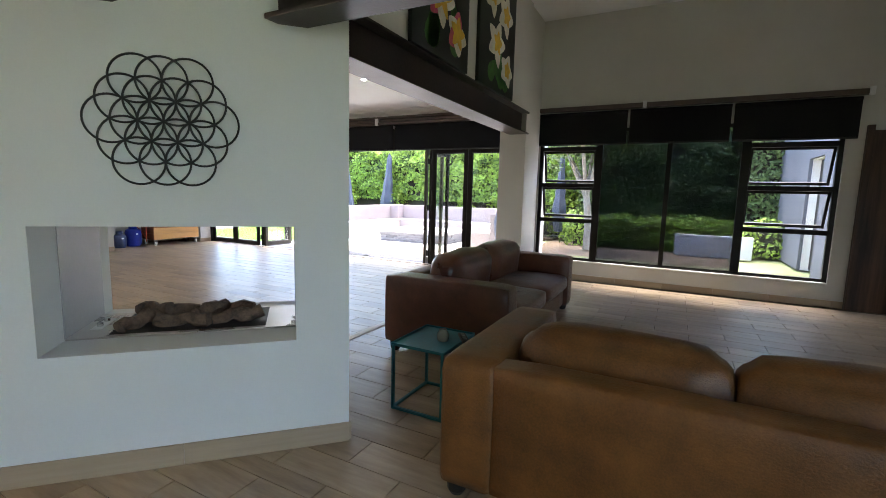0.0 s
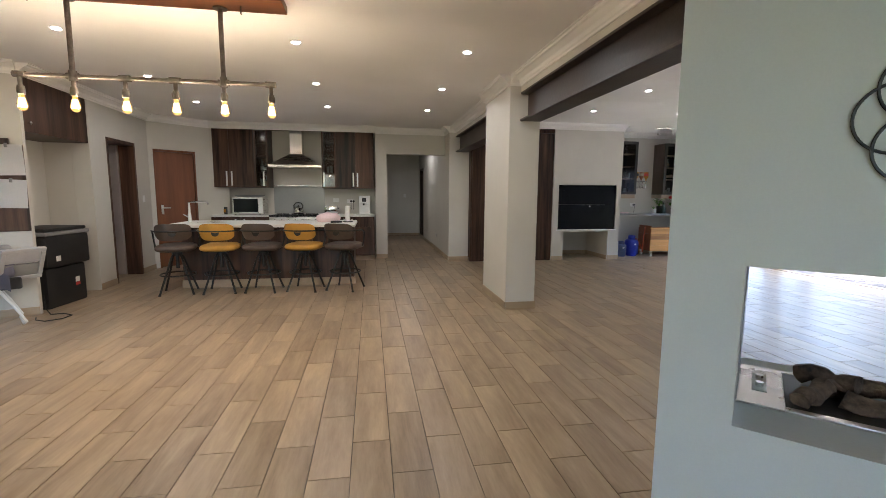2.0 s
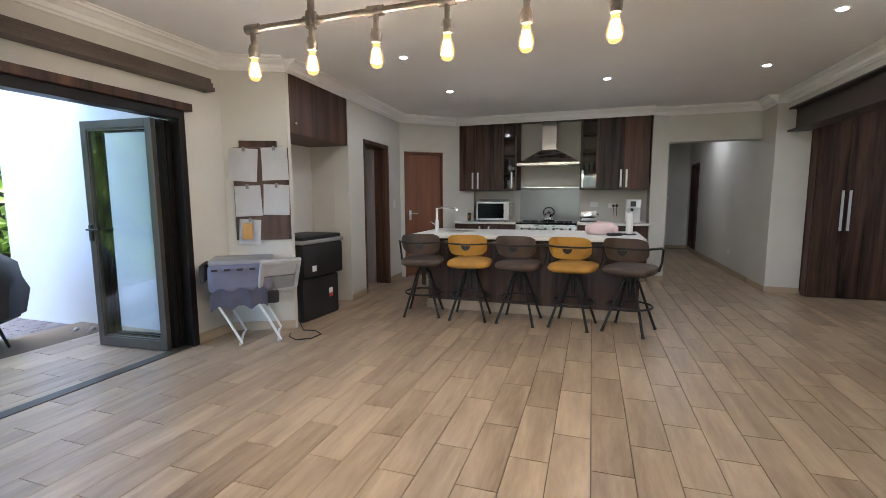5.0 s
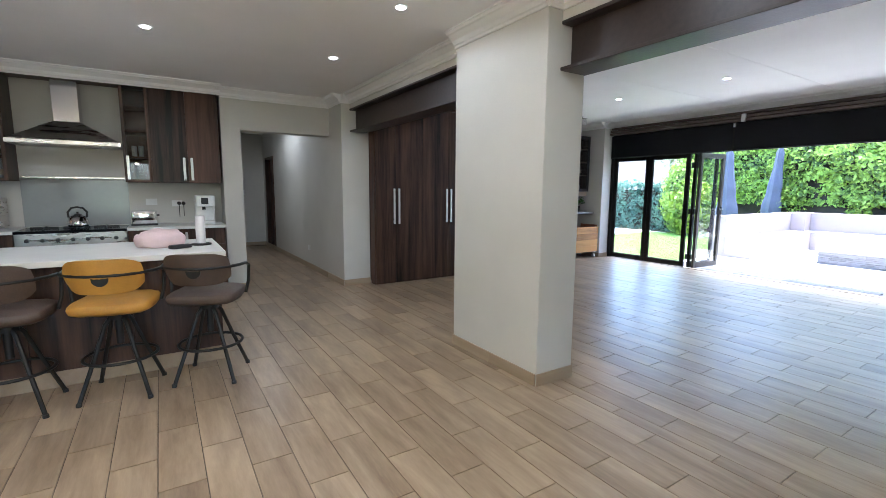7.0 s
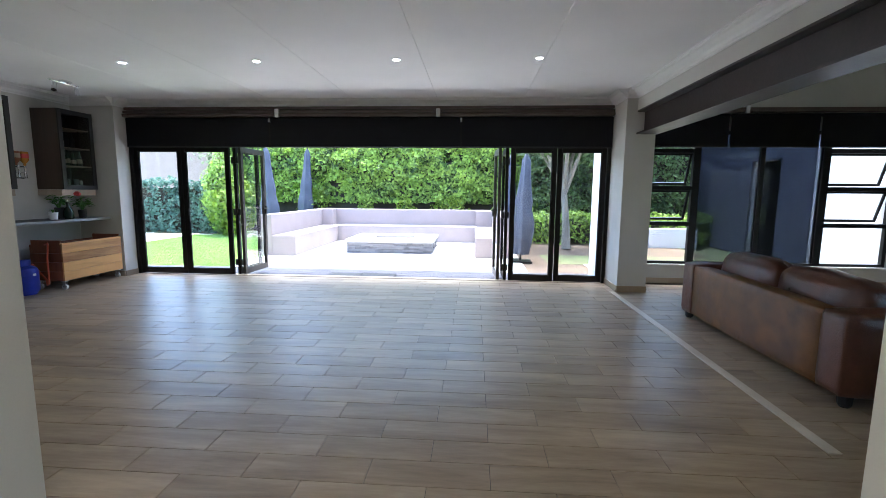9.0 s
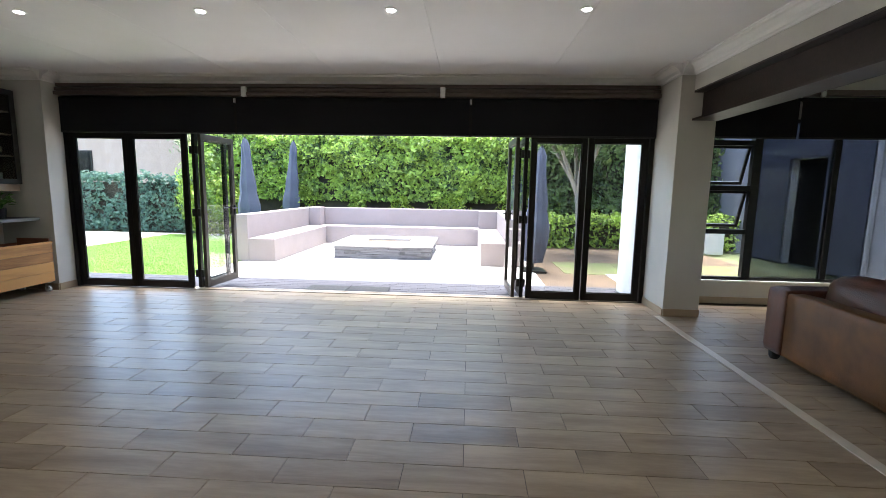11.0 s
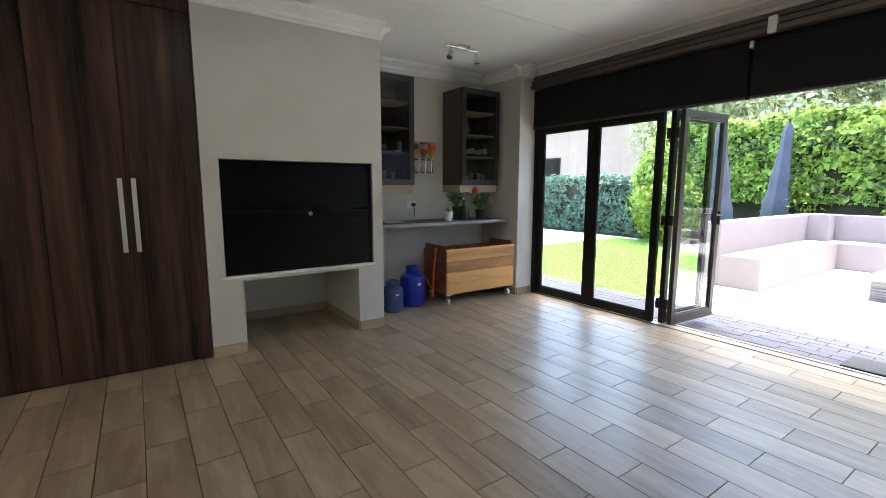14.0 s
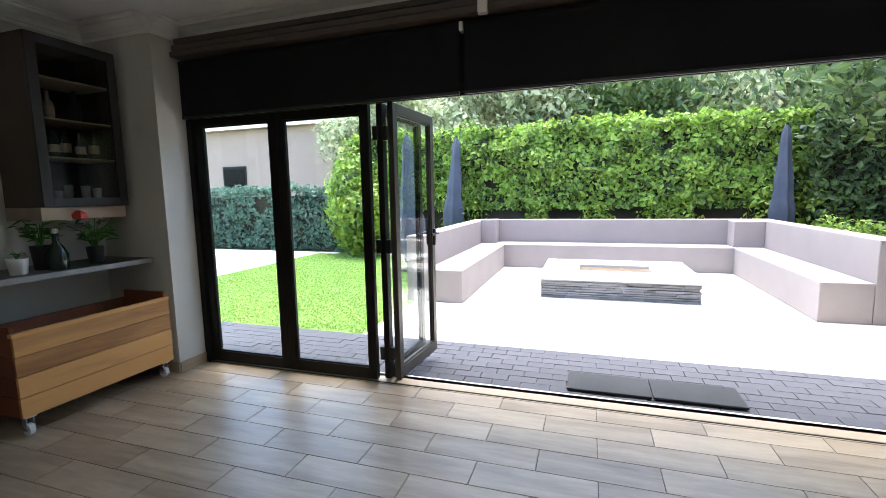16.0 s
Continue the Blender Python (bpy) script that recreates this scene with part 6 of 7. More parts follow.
# side doors to the patio
side = thing("door_side", "dark bronze folding side door standing open", "folding door", kind="structure")
bpart("jamb", BRONZE, side, -5.78, -5.72, -4.45, -4.33, 0, 2.03)
bpart("jamb", BRONZE, side, -2.47, -2.40, -4.45, -4.33, 0, 2.03)
bpart("head_track", BRONZE, side, -5.72, -2.47, -4.45, -4.33, 1.96, 2.03)
bpart("floor_track", BRONZE_LIT, side, -5.72, -2.47, -4.44, -4.34, -0.02, 0.006)
leaf(side, 0.74, 1.94, pose(-5.69, -4.42, 0.01, 0, 0, -84), BRONZE)
leaf(side, 0.74, 1.94, pose(-5.635, -4.42, 0.01, 0, 0, -86), BRONZE)
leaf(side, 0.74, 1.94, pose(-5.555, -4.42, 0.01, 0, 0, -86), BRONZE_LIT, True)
rail = thing("curtain_track", "dark brown curtain track above the side door", "curtain track")
for i, z in enumerate((2.34, 2.30, 2.26)):
    bpart("track", TRACK, rail, -6.05, -2.3, -4.365, -4.29 + 0.02 * i, z - 0.018, z + 0.018, bevel=0.005)
bpart("boxed_head", DARKWOOD, rail, -5.84, -2.32, -4.364, -4.30, 2.035, 2.10, bevel=0.004)

# doorways in the south wall
SM = Matrix.Translation((-9.45, -3.97, 0)) @ Matrix.Rotation(math.atan2(0.14, 2.85), 4, "Z")
door = thing("door_1", "dark framed doorway with its dark door standing open", "door", kind="structure")
door.matrix_world = SM
bpart("frame", DARKWOOD, door, 0.485, 0.535, -0.205, 0.008, 0, 2.065)
bpart("frame", DARKWOOD, door, 1.285, 1.325, -0.205, 0.004, 0, 2.065)
bpart("frame", DARKWOOD, door, 0.535, 1.285, -0.205, 0.006, 2.02, 2.065)
bpart("door_leaf", LILAC, door, 0.54, 0.58, -0.95, -0.21, 0.01, 2.015)
bm = B()
rod(bm, (0.60, -0.85, 1.0), (0.66, -0.85, 1.0), 0.009)
rod(bm, (0.66, -0.85, 1.0), (0.66, -0.74, 1.0), 0.009)
part("door_handle", bm, HANDLE, door, smooth=True)
DM = Matrix.Translation((-10.40, -2.99, 0)) @ Matrix.Rotation(math.atan2(-0.98, 0.95), 4, "Z")
door = thing("door_2", "closed red-brown wooden door with a white lever handle", "door", kind="structure")
door.matrix_world = DM
for d in ((0.605, 0.63, 0, 2.035), (1.26, 1.285, 0, 2.035), (0.63, 1.26, 2.0, 2.035)):
    bpart("frame", DOORWOOD, door, d[0], d[1], -0.12, 0.004, d[2], d[3])
bpart("door_leaf", DOORWOOD, door, 0.633, 1.257, -0.07, -0.03, 0.01, 1.997)
bm = B()
box(bm, 1.165, 1.205, -0.03, -0.022, 0.93, 1.09, bevel=0.004)
rod(bm, (1.185, -0.03, 1.04), (1.185, 0.02, 1.04), 0.009)
rod(bm, (1.185, 0.018, 1.04), (1.07, 0.018, 1.04), 0.010)
part("door_handle", bm, HANDLE, door, "white lever handle on a plate", smooth=True)
for m in (SM @ pose(0.28, 0, 1.2, 0, 0, 90), pose(-15.2, 0.75, 1.25)):
    sw = thing("light_switch", "small white light switch", "switch", m)
    bpart("plate", WHITE, sw, 0, 0.008, -0.035, 0.035, -0.055, 0.055, bevel=0.003)
    bpart("rocker", WHITE, sw, 0.008, 0.012, -0.012, 0.012, -0.02, 0.02, bevel=0.002)
for nm, y, s in (("door_3", 1.21, 1), ("door_4", 0.03, -1)):
    x0, x1 = (-14.95, -14.10) if s > 0 else (-14.70, -13.85)
    door = thing(nm, "dark door frame at the end of the passage", "door", kind="structure")
    bpart("frame", DARKWOOD, door, x0, x0 + 0.05, y - 0.01, y + 0.19 * s, 0, 2.045)
    bpart("frame", DARKWOOD, door, x1 - 0.05, x1, y - 0.01, y + 0.19 * s, 0, 2.045)
    bpart("frame", DARKWOOD, door, x0 + 0.05, x1 - 0.05, y - 0.01, y + 0.19 * s, 2.0, 2.045)
    bpart("door_leaf", DARKWOOD, door, x0 + 0.052, x1 - 0.052, y + 0.1 * s, y + 0.14 * s, 0.01, 1.998)

# ---- living room ----
ward = thing("wardrobe", "built-in dark laminate wardrobe with four tall doors", "wardrobe")
bpart("carcass", DARKWOOD, ward, -10.49, -9.64, 1.70, 3.262, 0.0, 2.545, bevel=0.002)
bpart("top_panel", DARKWOOD, ward, -9.64, -9.615, 1.625, 3.262, 2.50, 2.585, bevel=0.002)
bpart("end_panel", DARKWOOD, ward, -9.78, -9.64, 1.61, 1.70, 0.0, 2.545, bevel=0.002)
sp = (1.625, 1.935, 2.375, 2.818, 3.262)
for a, b in zip(sp, sp[1:]):
    bpart("door", DARKWOOD, ward, -9.64, -9.618, a + 0.002, b - 0.002, 0.012, 2.497, bevel=0.002)
for y in (1.897, 1.973, 2.78, 2.856):
    handle_bar(ward, -9.618, y, 0.86, 1.36)

braai = thing("built_in_barbecue", "black steel barbecue door set in the chimney breast", "barbecue")
bpart("frame", BLACKGLASS, braai, -10.0, -9.618, 3.39, 3.41, 0.62, 1.508)
bpart("frame", BLACKGLASS, braai, -10.0, -9.618, 4.60, 4.62, 0.62, 1.508)
bpart("hood_slot", BLACKGLASS, braai, -10.0, -9.66, 3.41, 4.60, 1.40, 1.506)
bpart("upper_door", BLACKGLASS, braai, -9.66, -9.63, 3.412, 4.598, 1.118, 1.40, bevel=0.003)
bpart("lower_door", BLACKGLASS, braai, -9.66, -9.622, 3.412, 4.598, 0.622, 1.112, bevel=0.003)
bm = B()
rod(bm, (-9.622, 4.06, 1.085), (-9.60, 4.06, 1.085), 0.017, 0.015)
part("knob", bm, HANDLE, braai, "round pale knob", smooth=True)
bpart("ledge", CORNICE_PAINT, braai, -9.70, -9.592, 3.36, 4.64, 0.60, 0.619, bevel=0.002)

counter = thing("bar_counter", "dark grey bar counter with a pale front edge", "counter")
bpart("top", COUNTER, counter, -10.49, -10.0, 4.725, 6.625, 0.887, 0.92, bevel=0.003)
bpart("edge_strip", GREYPLASTIC, counter, -10.0, -9.985, 4.725, 6.625, 0.885, 0.922, bevel=0.003)


def bar_cabinet(y0, y1, z0, z1, seed, label):
    c = thing("display_cabinet", label, "cabinet")
    xb, xf = -10.495, -10.12
    for nm, d in (("side_panel", (xb, xf, y0, y0 + 0.018, z0, z1)), ("side_panel", (xb, xf, y1 - 0.018, y1, z0, z1)), ("bottom_panel", (xb, xf, y0 + 0.018, y1 - 0.018, z0, z0 + 0.018)), ("top_panel", (xb, xf, y0 + 0.018, y1 - 0.018, z1 - 0.018, z1))):
        bpart(nm, CABWOOD, c, *d, bevel=0.001)
    bpart("back_panel", CABDARK, c, xb, xb + 0.01, y0 + 0.018, y1 - 0.018, z0 + 0.018, z1 - 0.018, bevel=0.0)
    glass_door(c, xf, y0, y1, z0, z1, CABDARK, 0.06)
    bpart("bottom_strip", PALEWOOD, c, xb, xf - 0.02, y0, y1, z0 - 0.085, z0 - 0.002, bevel=0.002)
    hs = [z0 + (z1 - z0) * f for f in (0.30, 0.53, 0.77)]
    for z in hs:
        bpart("shelf", PALEWOOD, c, xb + 0.012, xf - 0.02, y0 + 0.02, y1 - 0.02, z - 0.006, z + 0.006)
    ym = (y0 + y1) / 2
    glassware(-10.28, ym, z0 + 0.018, 5, seed, (y1 - y0) * 0.8)
    glassware(-10.28, ym, hs[0] + 0.008, 5, seed + 1, (y1 - y0) * 0.8)
    glassware(-10.28, ym, hs[1] + 0.008, 2, seed + 2, (y1 - y0) * 0.6)


bar_cabinet(4.80, 5.365, 1.33, 2.45, 21, "grey-brown glazed bar cabinet with glasses beside the chimney")
bar_cabinet(6.0, 6.56, 1.33, 2.43, 31, "grey-brown glazed bar cabinet with bottles near the doors")

optic = thing("bar_optic", "row of upturned spirit bottles on chrome wall optics", "bottle rack", pose(-10.5, 5.68, 1.45))
bpart("rail", BLACKMETAL, optic, 0.0, 0.02, -0.17, 0.17, 0.02, 0.035, bevel=0.003)
bpart("rail", BLACKMETAL, optic, 0.0, 0.02, -0.17, 0.17, 0.17, 0.185, bevel=0.003)
for k in range(4):
    y = -0.125 + 0.083 * k
    bm = B()
    lathe(bm, [(0.008, 0.0), (0.020, 0.005), (0.020, 0.06), (0.013, 0.075), (0.013, 0.13), (0.017, 0.135), (0.017, 0.17)], 12, (0.055, y, 0.02))
    rod(bm, (0.0, y, 0.10), (0.055, y, 0.10), 0.008)
    part("optic_measure", bm, CHROME, optic, "chrome spirit measure", smooth=True)
for k, (y, mt, cap) in enumerate(((-0.115, MUSTARD, BLACK), (0.01, REDWOOD, PALEWOOD), (0.125, AMBER, RED))):
    bm = B()
    lathe(bm, [(0.014, 0.0), (0.016, 0.03), (0.046, 0.07), (0.048, 0.17), (0.044, 0.185)], 16, (0.06, y, 0.19))
    bt = part("bottle", bm, mt, optic, "upturned spirit bottle", smooth=True)
    bm = B()
    lathe(bm, [(0.0485, 0.29), (0.049, 0.292), (0.049, 0.345), (0.0485, 0.347)], 16, (0.06, y, 0.0))
    part("bottle_label", bm, cap, bt, smooth=True)
note = thing("paper_sheet", "folded white sheet of paper on the cabinet shelf", "paper", pose(-10.24, 5.08, 1.672))
bm = B()
g = [[bm.verts.new((-0.08 + 0.16 * u / 4, -0.17 + 0.34 * v / 6, 0.004 + 0.03 * abs(u / 4 - 0.4) * (v / 6))) for v in range(7)] for u in range(5)]
for u in range(4):
    for v in range(6):
        bm.faces.new((g[u][v], g[u + 1][v], g[u + 1][v + 1], g[u][v + 1]))
bmesh.ops.solidify(bm, geom=bm.faces, thickness=0.0015)
part("sheet", bm, PAPER, note)

spot = thing("ceiling_spotlight", "chrome ceiling spotlight bar with two heads", "spotlight")
bm = B()
rod(bm, (-9.61, 5.42, LC - 0.03), (-9.61, 5.84, LC - 0.03), 0.009)
box(bm, -9.65, -9.57, 5.58, 5.70, LC - 0.025, LC, bevel=0.006)
part("bar", bm, CHROME, spot, smooth=True)
for y, dx, dy in ((5.50, 0.03, -0.05), (5.80, 0.0, 0.01)):
    bm = B()
    rod(bm, (-9.61, y, LC - 0.03), (-9.61, y, LC - 0.07), 0.006)
    rod(bm, (-9.61, y, LC - 0.06), (-9.61 + dx, y + dy, LC - 0.15), 0.022, 0.028)
    part("head", bm, CHROME, spot, smooth=True)

# planter trolley on castors, gas bottles, hose
tro = thing("wooden_trolley", "pine plank chest on castors with red-brown ends", "trolley", pose(-9.83, 5.60, 0))
for i, (z0, z1) in enumerate(((0.125, 0.245), (0.248, 0.37), (0.373, 0.49), (0.493, 0.605))):
    bpart("plank", PINE, tro, -0.022 + 0.003 * (i % 2), 0.0 + 0.003 * (i % 2), 0.0, 0.99, z0, z1, bevel=0.004)
    bpart("plank", REDWOOD, tro, -0.46, -0.438, 0.0, 0.99, z0, z1, bevel=0.004)
    for y in (0.002, 0.966):
        bpart("end_board", REDWOOD, tro, -0.437, -0.023, y, y + 0.022, z0, z1 + (0.06 if i == 3 else 0), bevel=0.004)
bpart("bottom", REDWOOD, tro, -0.436, -0.024, 0.025, 0.965, 0.125, 0.145)
bpart("rim", PINE, tro, -0.03, 0.008, -0.005, 0.995, 0.605, 0.628, bevel=0.004)
for x in (-0.40, -0.05):
    for y in (0.05, 0.94):
        bm = B()
        rod(bm, (x, y - 0.014, 0.036), (x, y + 0.014, 0.036), 0.036, seg=18)
        w = part("castor_wheel", bm, WHITE, tro, smooth=True)
        bm = B()
        box(bm, x - 0.018, x + 0.018, y - 0.022, y - 0.016, 0.03, 0.115)
        box(bm, x - 0.018, x + 0.018, y + 0.016, y + 0.022, 0.03, 0.115)
        box(bm, x - 0.03, x + 0.03, y - 0.03, y + 0.03, 0.112, 0.125)
        part("castor_fork", bm, STEEL, tro)


def gas_bottle(x, y, r, h, mat, label):
    g = thing("gas_bottle", label, "gas bottle", pose(x, y, 0))
    bm = B()
    lathe(bm, [(r * 0.8, 0), (r * 0.85, 0.02), (r, 0.05), (r, h * 0.66), (r * 0.9, h * 0.76), (r * 0.55, h * 0.83), (r * 0.3, h * 0.85)], 24)
    part("body", bm, mat, g, smooth=True)
    bm = B()
    lathe(bm, [(r * 0.5, h * 0.83), (r * 0.52, h * 0.84), (r * 0.52, h * 0.98), (r * 0.48, h), (r * 0.45, h * 0.98), (r * 0.45, h * 0.85)], 20)
    part("collar", bm, mat, g, smooth=True)
    bm = B()
    rod(bm, (0, 0, h * 0.84), (0, 0, h * 0.93), 0.012)
    part("valve", bm, AMBER, g)
    bpart("label_plate", PAPER, g, r - 0.004, r + 0.002, -0.02, 0.02, h * 0.55, h * 0.62)


gas_bottle(-10.12, 5.34, 0.145, 0.44, BLUE, "royal blue gas bottle beside the trolley")
gas_bottle(-10.02, 5.03, 0.115, 0.33, BLUEGREY, "small faded blue gas bottle beside the chimney")
hose = thing("gas_hose", "orange-red hose looping over the trolley end", "hose")
bm = B()
tube(bm, [(-10.10, 5.62, 0.60), (-10.0, 5.575, 0.63), (-9.98, 5.555, 0.60), (-9.98, 5.53, 0.42), (-9.96, 5.51, 0.22), (-9.97, 5.515, 0.10), (-10.02, 5.54, 0.08), (-10.05, 5.56, 0.15), (-10.1, 5.45, 0.36), (-10.12, 5.35, 0.42)], 0.011, seg=8)
part("hose", bm, HOSE, hose, smooth=True)

# things on the bar counter
def pot(name, x, y, r, h, mat, label, n, tall, cat="potted plant", flower=False):
    p = thing(name, label, cat, pose(x, y, 0.92))
    bm = B()
    lathe(bm, [(r * 0.75, 0), (r * 0.78, 0.004), (r, h), (r * 0.94, h), (r * 0.9, h * 0.85), (0.005, h * 0.84)], 18)
    part("pot", bm, mat, p, smooth=True)
    rr = random.Random(int(y * 100))
    bm = B()
    for i in range(n):
        a, l = rr.uniform(0, math.tau), tall * rr.uniform(0.6, 1.1)
        o = rr.uniform(0.3, 0.9) * l
        tube(bm, [(0, 0, h * 0.8), (0.5 * o * math.cos(a), 0.5 * o * math.sin(a), h + 0.6 * l), (o * math.cos(a), o * math.sin(a), h + l * rr.uniform(0.5, 1.0))], 0.003, seg=5)
    part("stems", bm, LEAFGREEN, p)
    bm = B()
    for i in range(n * 3):
        a, l = rr.uniform(0, math.tau), tall * rr.uniform(0.4, 1.05)
        o = rr.uniform(0.2, 0.95) * l
        c = Vector((o * math.cos(a), o * math.sin(a), h + l * rr.uniform(0.35, 1.0)))
        d = Vector((math.cos(a), math.sin(a), rr.uniform(-0.5, 0.5))).normalized()
        u = d.cross(Vector((0, 0, 1))).normalized()
        s = 0.045 * rr.uniform(0.7, 1.4) * (tall / 0.2)
        q = [c - d * s, c - d * s * 0.2 + u * s * 0.45 + Vector((0, 0, s * 0.15)), c + d * s - Vector((0, 0, s * 0.2)), c - d * s * 0.2 - u * s * 0.45 + Vector((0, 0, s * 0.15))]
        vs = [bm.verts.new(v) for v in q]
        bm.faces.new((vs[0], vs[1], vs[2]))
        bm.faces.new((vs[0], vs[2], vs[3]))
    part("leaves", bm, LEAFGREEN, p)
    if flower:
        bm = B()
        lathe(bm, [(0.01, h + tall * 0.9), (0.04, h + tall * 0.95), (0.045, h + tall * 1.08), (0.02, h + tall * 1.2)], 12, (0.04, -0.10, 0), wobble=0.2)
        part("flower", bm, RED, p, "red flower head", smooth=True)


pot("succulent_pot", -10.14, 5.84, 0.055, 0.10, WHITE, "small white pot with a succulent", 6, 0.06)
pot("potted_plant", -10.22, 6.02, 0.06, 0.16, BLACK, "leafy plant in a black pot on the counter", 12, 0.20)
pot("potted_plant", -10.16, 6.32, 0.055, 0.12, BLACK, "bright green plant with a red flower in a black pot", 16, 0.22, flower=True)
dec = thing("decanter", "dark glass decanter with a steel collar", "decanter", pose(-10.12, 6.05, 0.92))
bm = B()
lathe(bm, [(0.055, 0), (0.06, 0.01), (0.062, 0.10), (0.04, 0.15), (0.018, 0.18), (0.018, 0.23), (0.022, 0.235)], 18)
part("body", bm, DARKGLASS, dec, smooth=True)
bm = B()
lathe(bm, [(0.02, 0.236), (0.024, 0.24), (0.022, 0.27), (0.005, 0.28)], 14)
part("stopper", bm, CHROME, dec, smooth=True)
cl = thing("folded_cloth", "small pink cloth lying on the counter", "cloth", pose(-10.18, 5.15, 0.92))
bm = B()
cushion(bm, -0.05, 0.05, -0.10, 0.10, 0, 0.022, 0.01, 0.006, cuts=6, seed=8)
for v in bm.verts:
    v.co.z = max(0.0, v.co.z)
part("cloth", bm, PINK, cl)

# strip in the floor between living room and lounge
STRIP = paint("pale_floor_strip", (0.66, 0.58, 0.48), 0.5, vary=0.06, scale=6, grain=90, bump=0.05)
bm = B()
box(bm, -2.57, -2.50, 2.45, 6.30, -0.004, 0.0065, bevel=0.002)
setting("trim_floor_strip", bm, STRIP, "pale strip in the floor towards the lounge", "floor strip")


# ---- fireplace fittings ----
tray = thing("gas_fire", "gas fire tray with ceramic logs in the see-through fireplace", "gas fire")
tray.matrix_world = FM
for d in ((N0 + 0.001, 0.382, 0.225, 0.672), (1.085, N1 - 0.001, 0.225, 0.672), (0.382, 1.085, 0.225, 0.262), (0.382, 1.085, 0.65, 0.672)):
    bpart("surround", STEEL, tray, *d, NZ0, NZ0 + 0.008, bevel=0.002)
for x in (N0 + 0.001, N1 - 0.005):
    bpart("side_lining", CRATEGREY, tray, x, x + 0.004, 0.225, 0.672, NZ0 + 0.009, NZ1 - 0.002, bevel=0.0)
bpart("burner_bed", BLACK, tray, 0.384, 1.083, 0.264, 0.648, NZ0, NZ0 + 0.006, bevel=0.001)
bpart("control_plate", WHITE, tray, N0 + 0.05, N0 + 0.10, 0.36, 0.56, NZ0 + 0.0085, NZ0 + 0.012, bevel=0.002)
for y in (0.41, 0.50):
    bm = B()
    rod(bm, (N0 + 0.075, y, NZ0 + 0.012), (N0 + 0.075, y, NZ0 + 0.03), 0.014)
    part("control_knob", bm, CHROME, tray, smooth=True)
rr = random.Random(7)
for i, (s, t, a, ln, z) in enumerate(((0.47, 0.38, 62, 0.20, 0.035), (0.60, 0.50, 20, 0.26, 0.04), (0.68, 0.36, -12, 0.26, 0.035), (0.80, 0.44, 55, 0.22, 0.06), (0.94, 0.38, 4, 0.24, 0.04), (0.52, 0.52, -35, 0.20, 0.06), (0.88, 0.54, -15, 0.26, 0.04))):
    bm = B()
    c, d = Vector((s, t, NZ0 + z)), Vector((math.cos(radians(a)), math.sin(radians(a)), 0.06))
    pts = [c + d * ln * (k / 5 - 0.5) + Vector((0, 0, 0.012 * math.sin(k * 2 + i))) for k in range(6)]
    tube(bm, pts, [0.030 + 0.014 * rr.random() for _ in range(6)], seg=9)
    for v in bm.verts:
        v.co += Vector((0, 0, 1)) * 0.006 * noise.noise(v.co * 30)
    part("ceramic_log", bm, COALS, tray, smooth=True)

art = thing("ring_wall_art", "black metal wall art of overlapping circles", "wall art")
art.matrix_world = FM
R0 = 0.0948
cells = [(i + j * 0.5, j * math.sqrt(3) / 2) for j in range(-2, 3) for i in range(-3, 4) if abs(i + j * 0.5) <= 2.01 - abs(j) * 0.5 + 0.01]
for u, w in cells:
    bm = B()
    tube(bm, [(0.728 + u * R0 + R0 * math.cos(k * math.tau / 40), -0.012, 1.527 + w * R0 + R0 * math.sin(k * math.tau / 40)) for k in range(40)], 0.0045, seg=6, closed=True)
    part("ring", bm, BLACKMETAL, art, smooth=True)

# ---- lounge ----
def sofa(name, label, mat, mat2, mat3, wide, deep, m, seats, seed, bhigh=0.60, chigh=0.79):
    """A leather sofa: local x along its width, back at y = 0, the seat faces +y."""
    s = thing(name, label, "sofa", m)
    aw = 0.24
    for x in (0.0, wide - aw):
        bm = B()
        cushion(bm, x, x + aw, 0.0, deep, 0.07, 0.615, 0.036, 0.008, cuts=9, seed=seed + x)
        part("arm", bm, mat3, s)
    bm = B()
    cushion(bm, aw * 0.9, wide - aw * 0.9, 0.004, 0.17, 0.07, bhigh, 0.034, 0.006, cuts=9, seed=seed)
    part("back_frame", bm, mat, s)
    w = (wide - 2 * aw) / seats
    bm = B()
    cushion(bm, aw, wide - aw, 0.15, deep - 0.03, 0.08, 0.28, 0.03, 0.005, cuts=6, seed=seed)
    part("seat_base", bm, mat, s)
    for i in range(seats):
        bm = B()
        cushion(bm, aw + i * w + 0.004, aw + (i + 1) * w - 0.004, 0.30, deep + 0.01, 0.27, 0.43, 0.06, 0.022, cuts=8, seed=seed + i)
        part("seat_cushion", bm, mat2, s)
        bm = B()
        cushion(bm, aw + i * w + 0.012, aw + (i + 1) * w - 0.012, 0.15, 0.42, 0.40, chigh, 0.10, 0.035, m=Matrix.Translation((0, 0.02, 0)) @ pose(0, 0, 0, -6, 0, 0), cuts=9, seed=seed + 5 + i)
        part("back_cushion", bm, mat2, s)
    n = 4
    for i in range(1, n):
        x = aw + (wide - 2 * aw) * i / n
        bm = B()
        rod(bm, (x, 0.006, 0.10), (x, 0.006, bhigh - 0.06), 0.004, seg=6)
        part("seam", bm, mat, s)
    for x in (0.06, wide - 0.06):
        for y in (0.08, deep - 0.08):
            bm = B()
            lathe(bm, [(0.028, 0), (0.04, 0.02), (0.045, 0.085)], 12, (x, y, 0))
            part("foot", bm, BLACK, s)
    return s


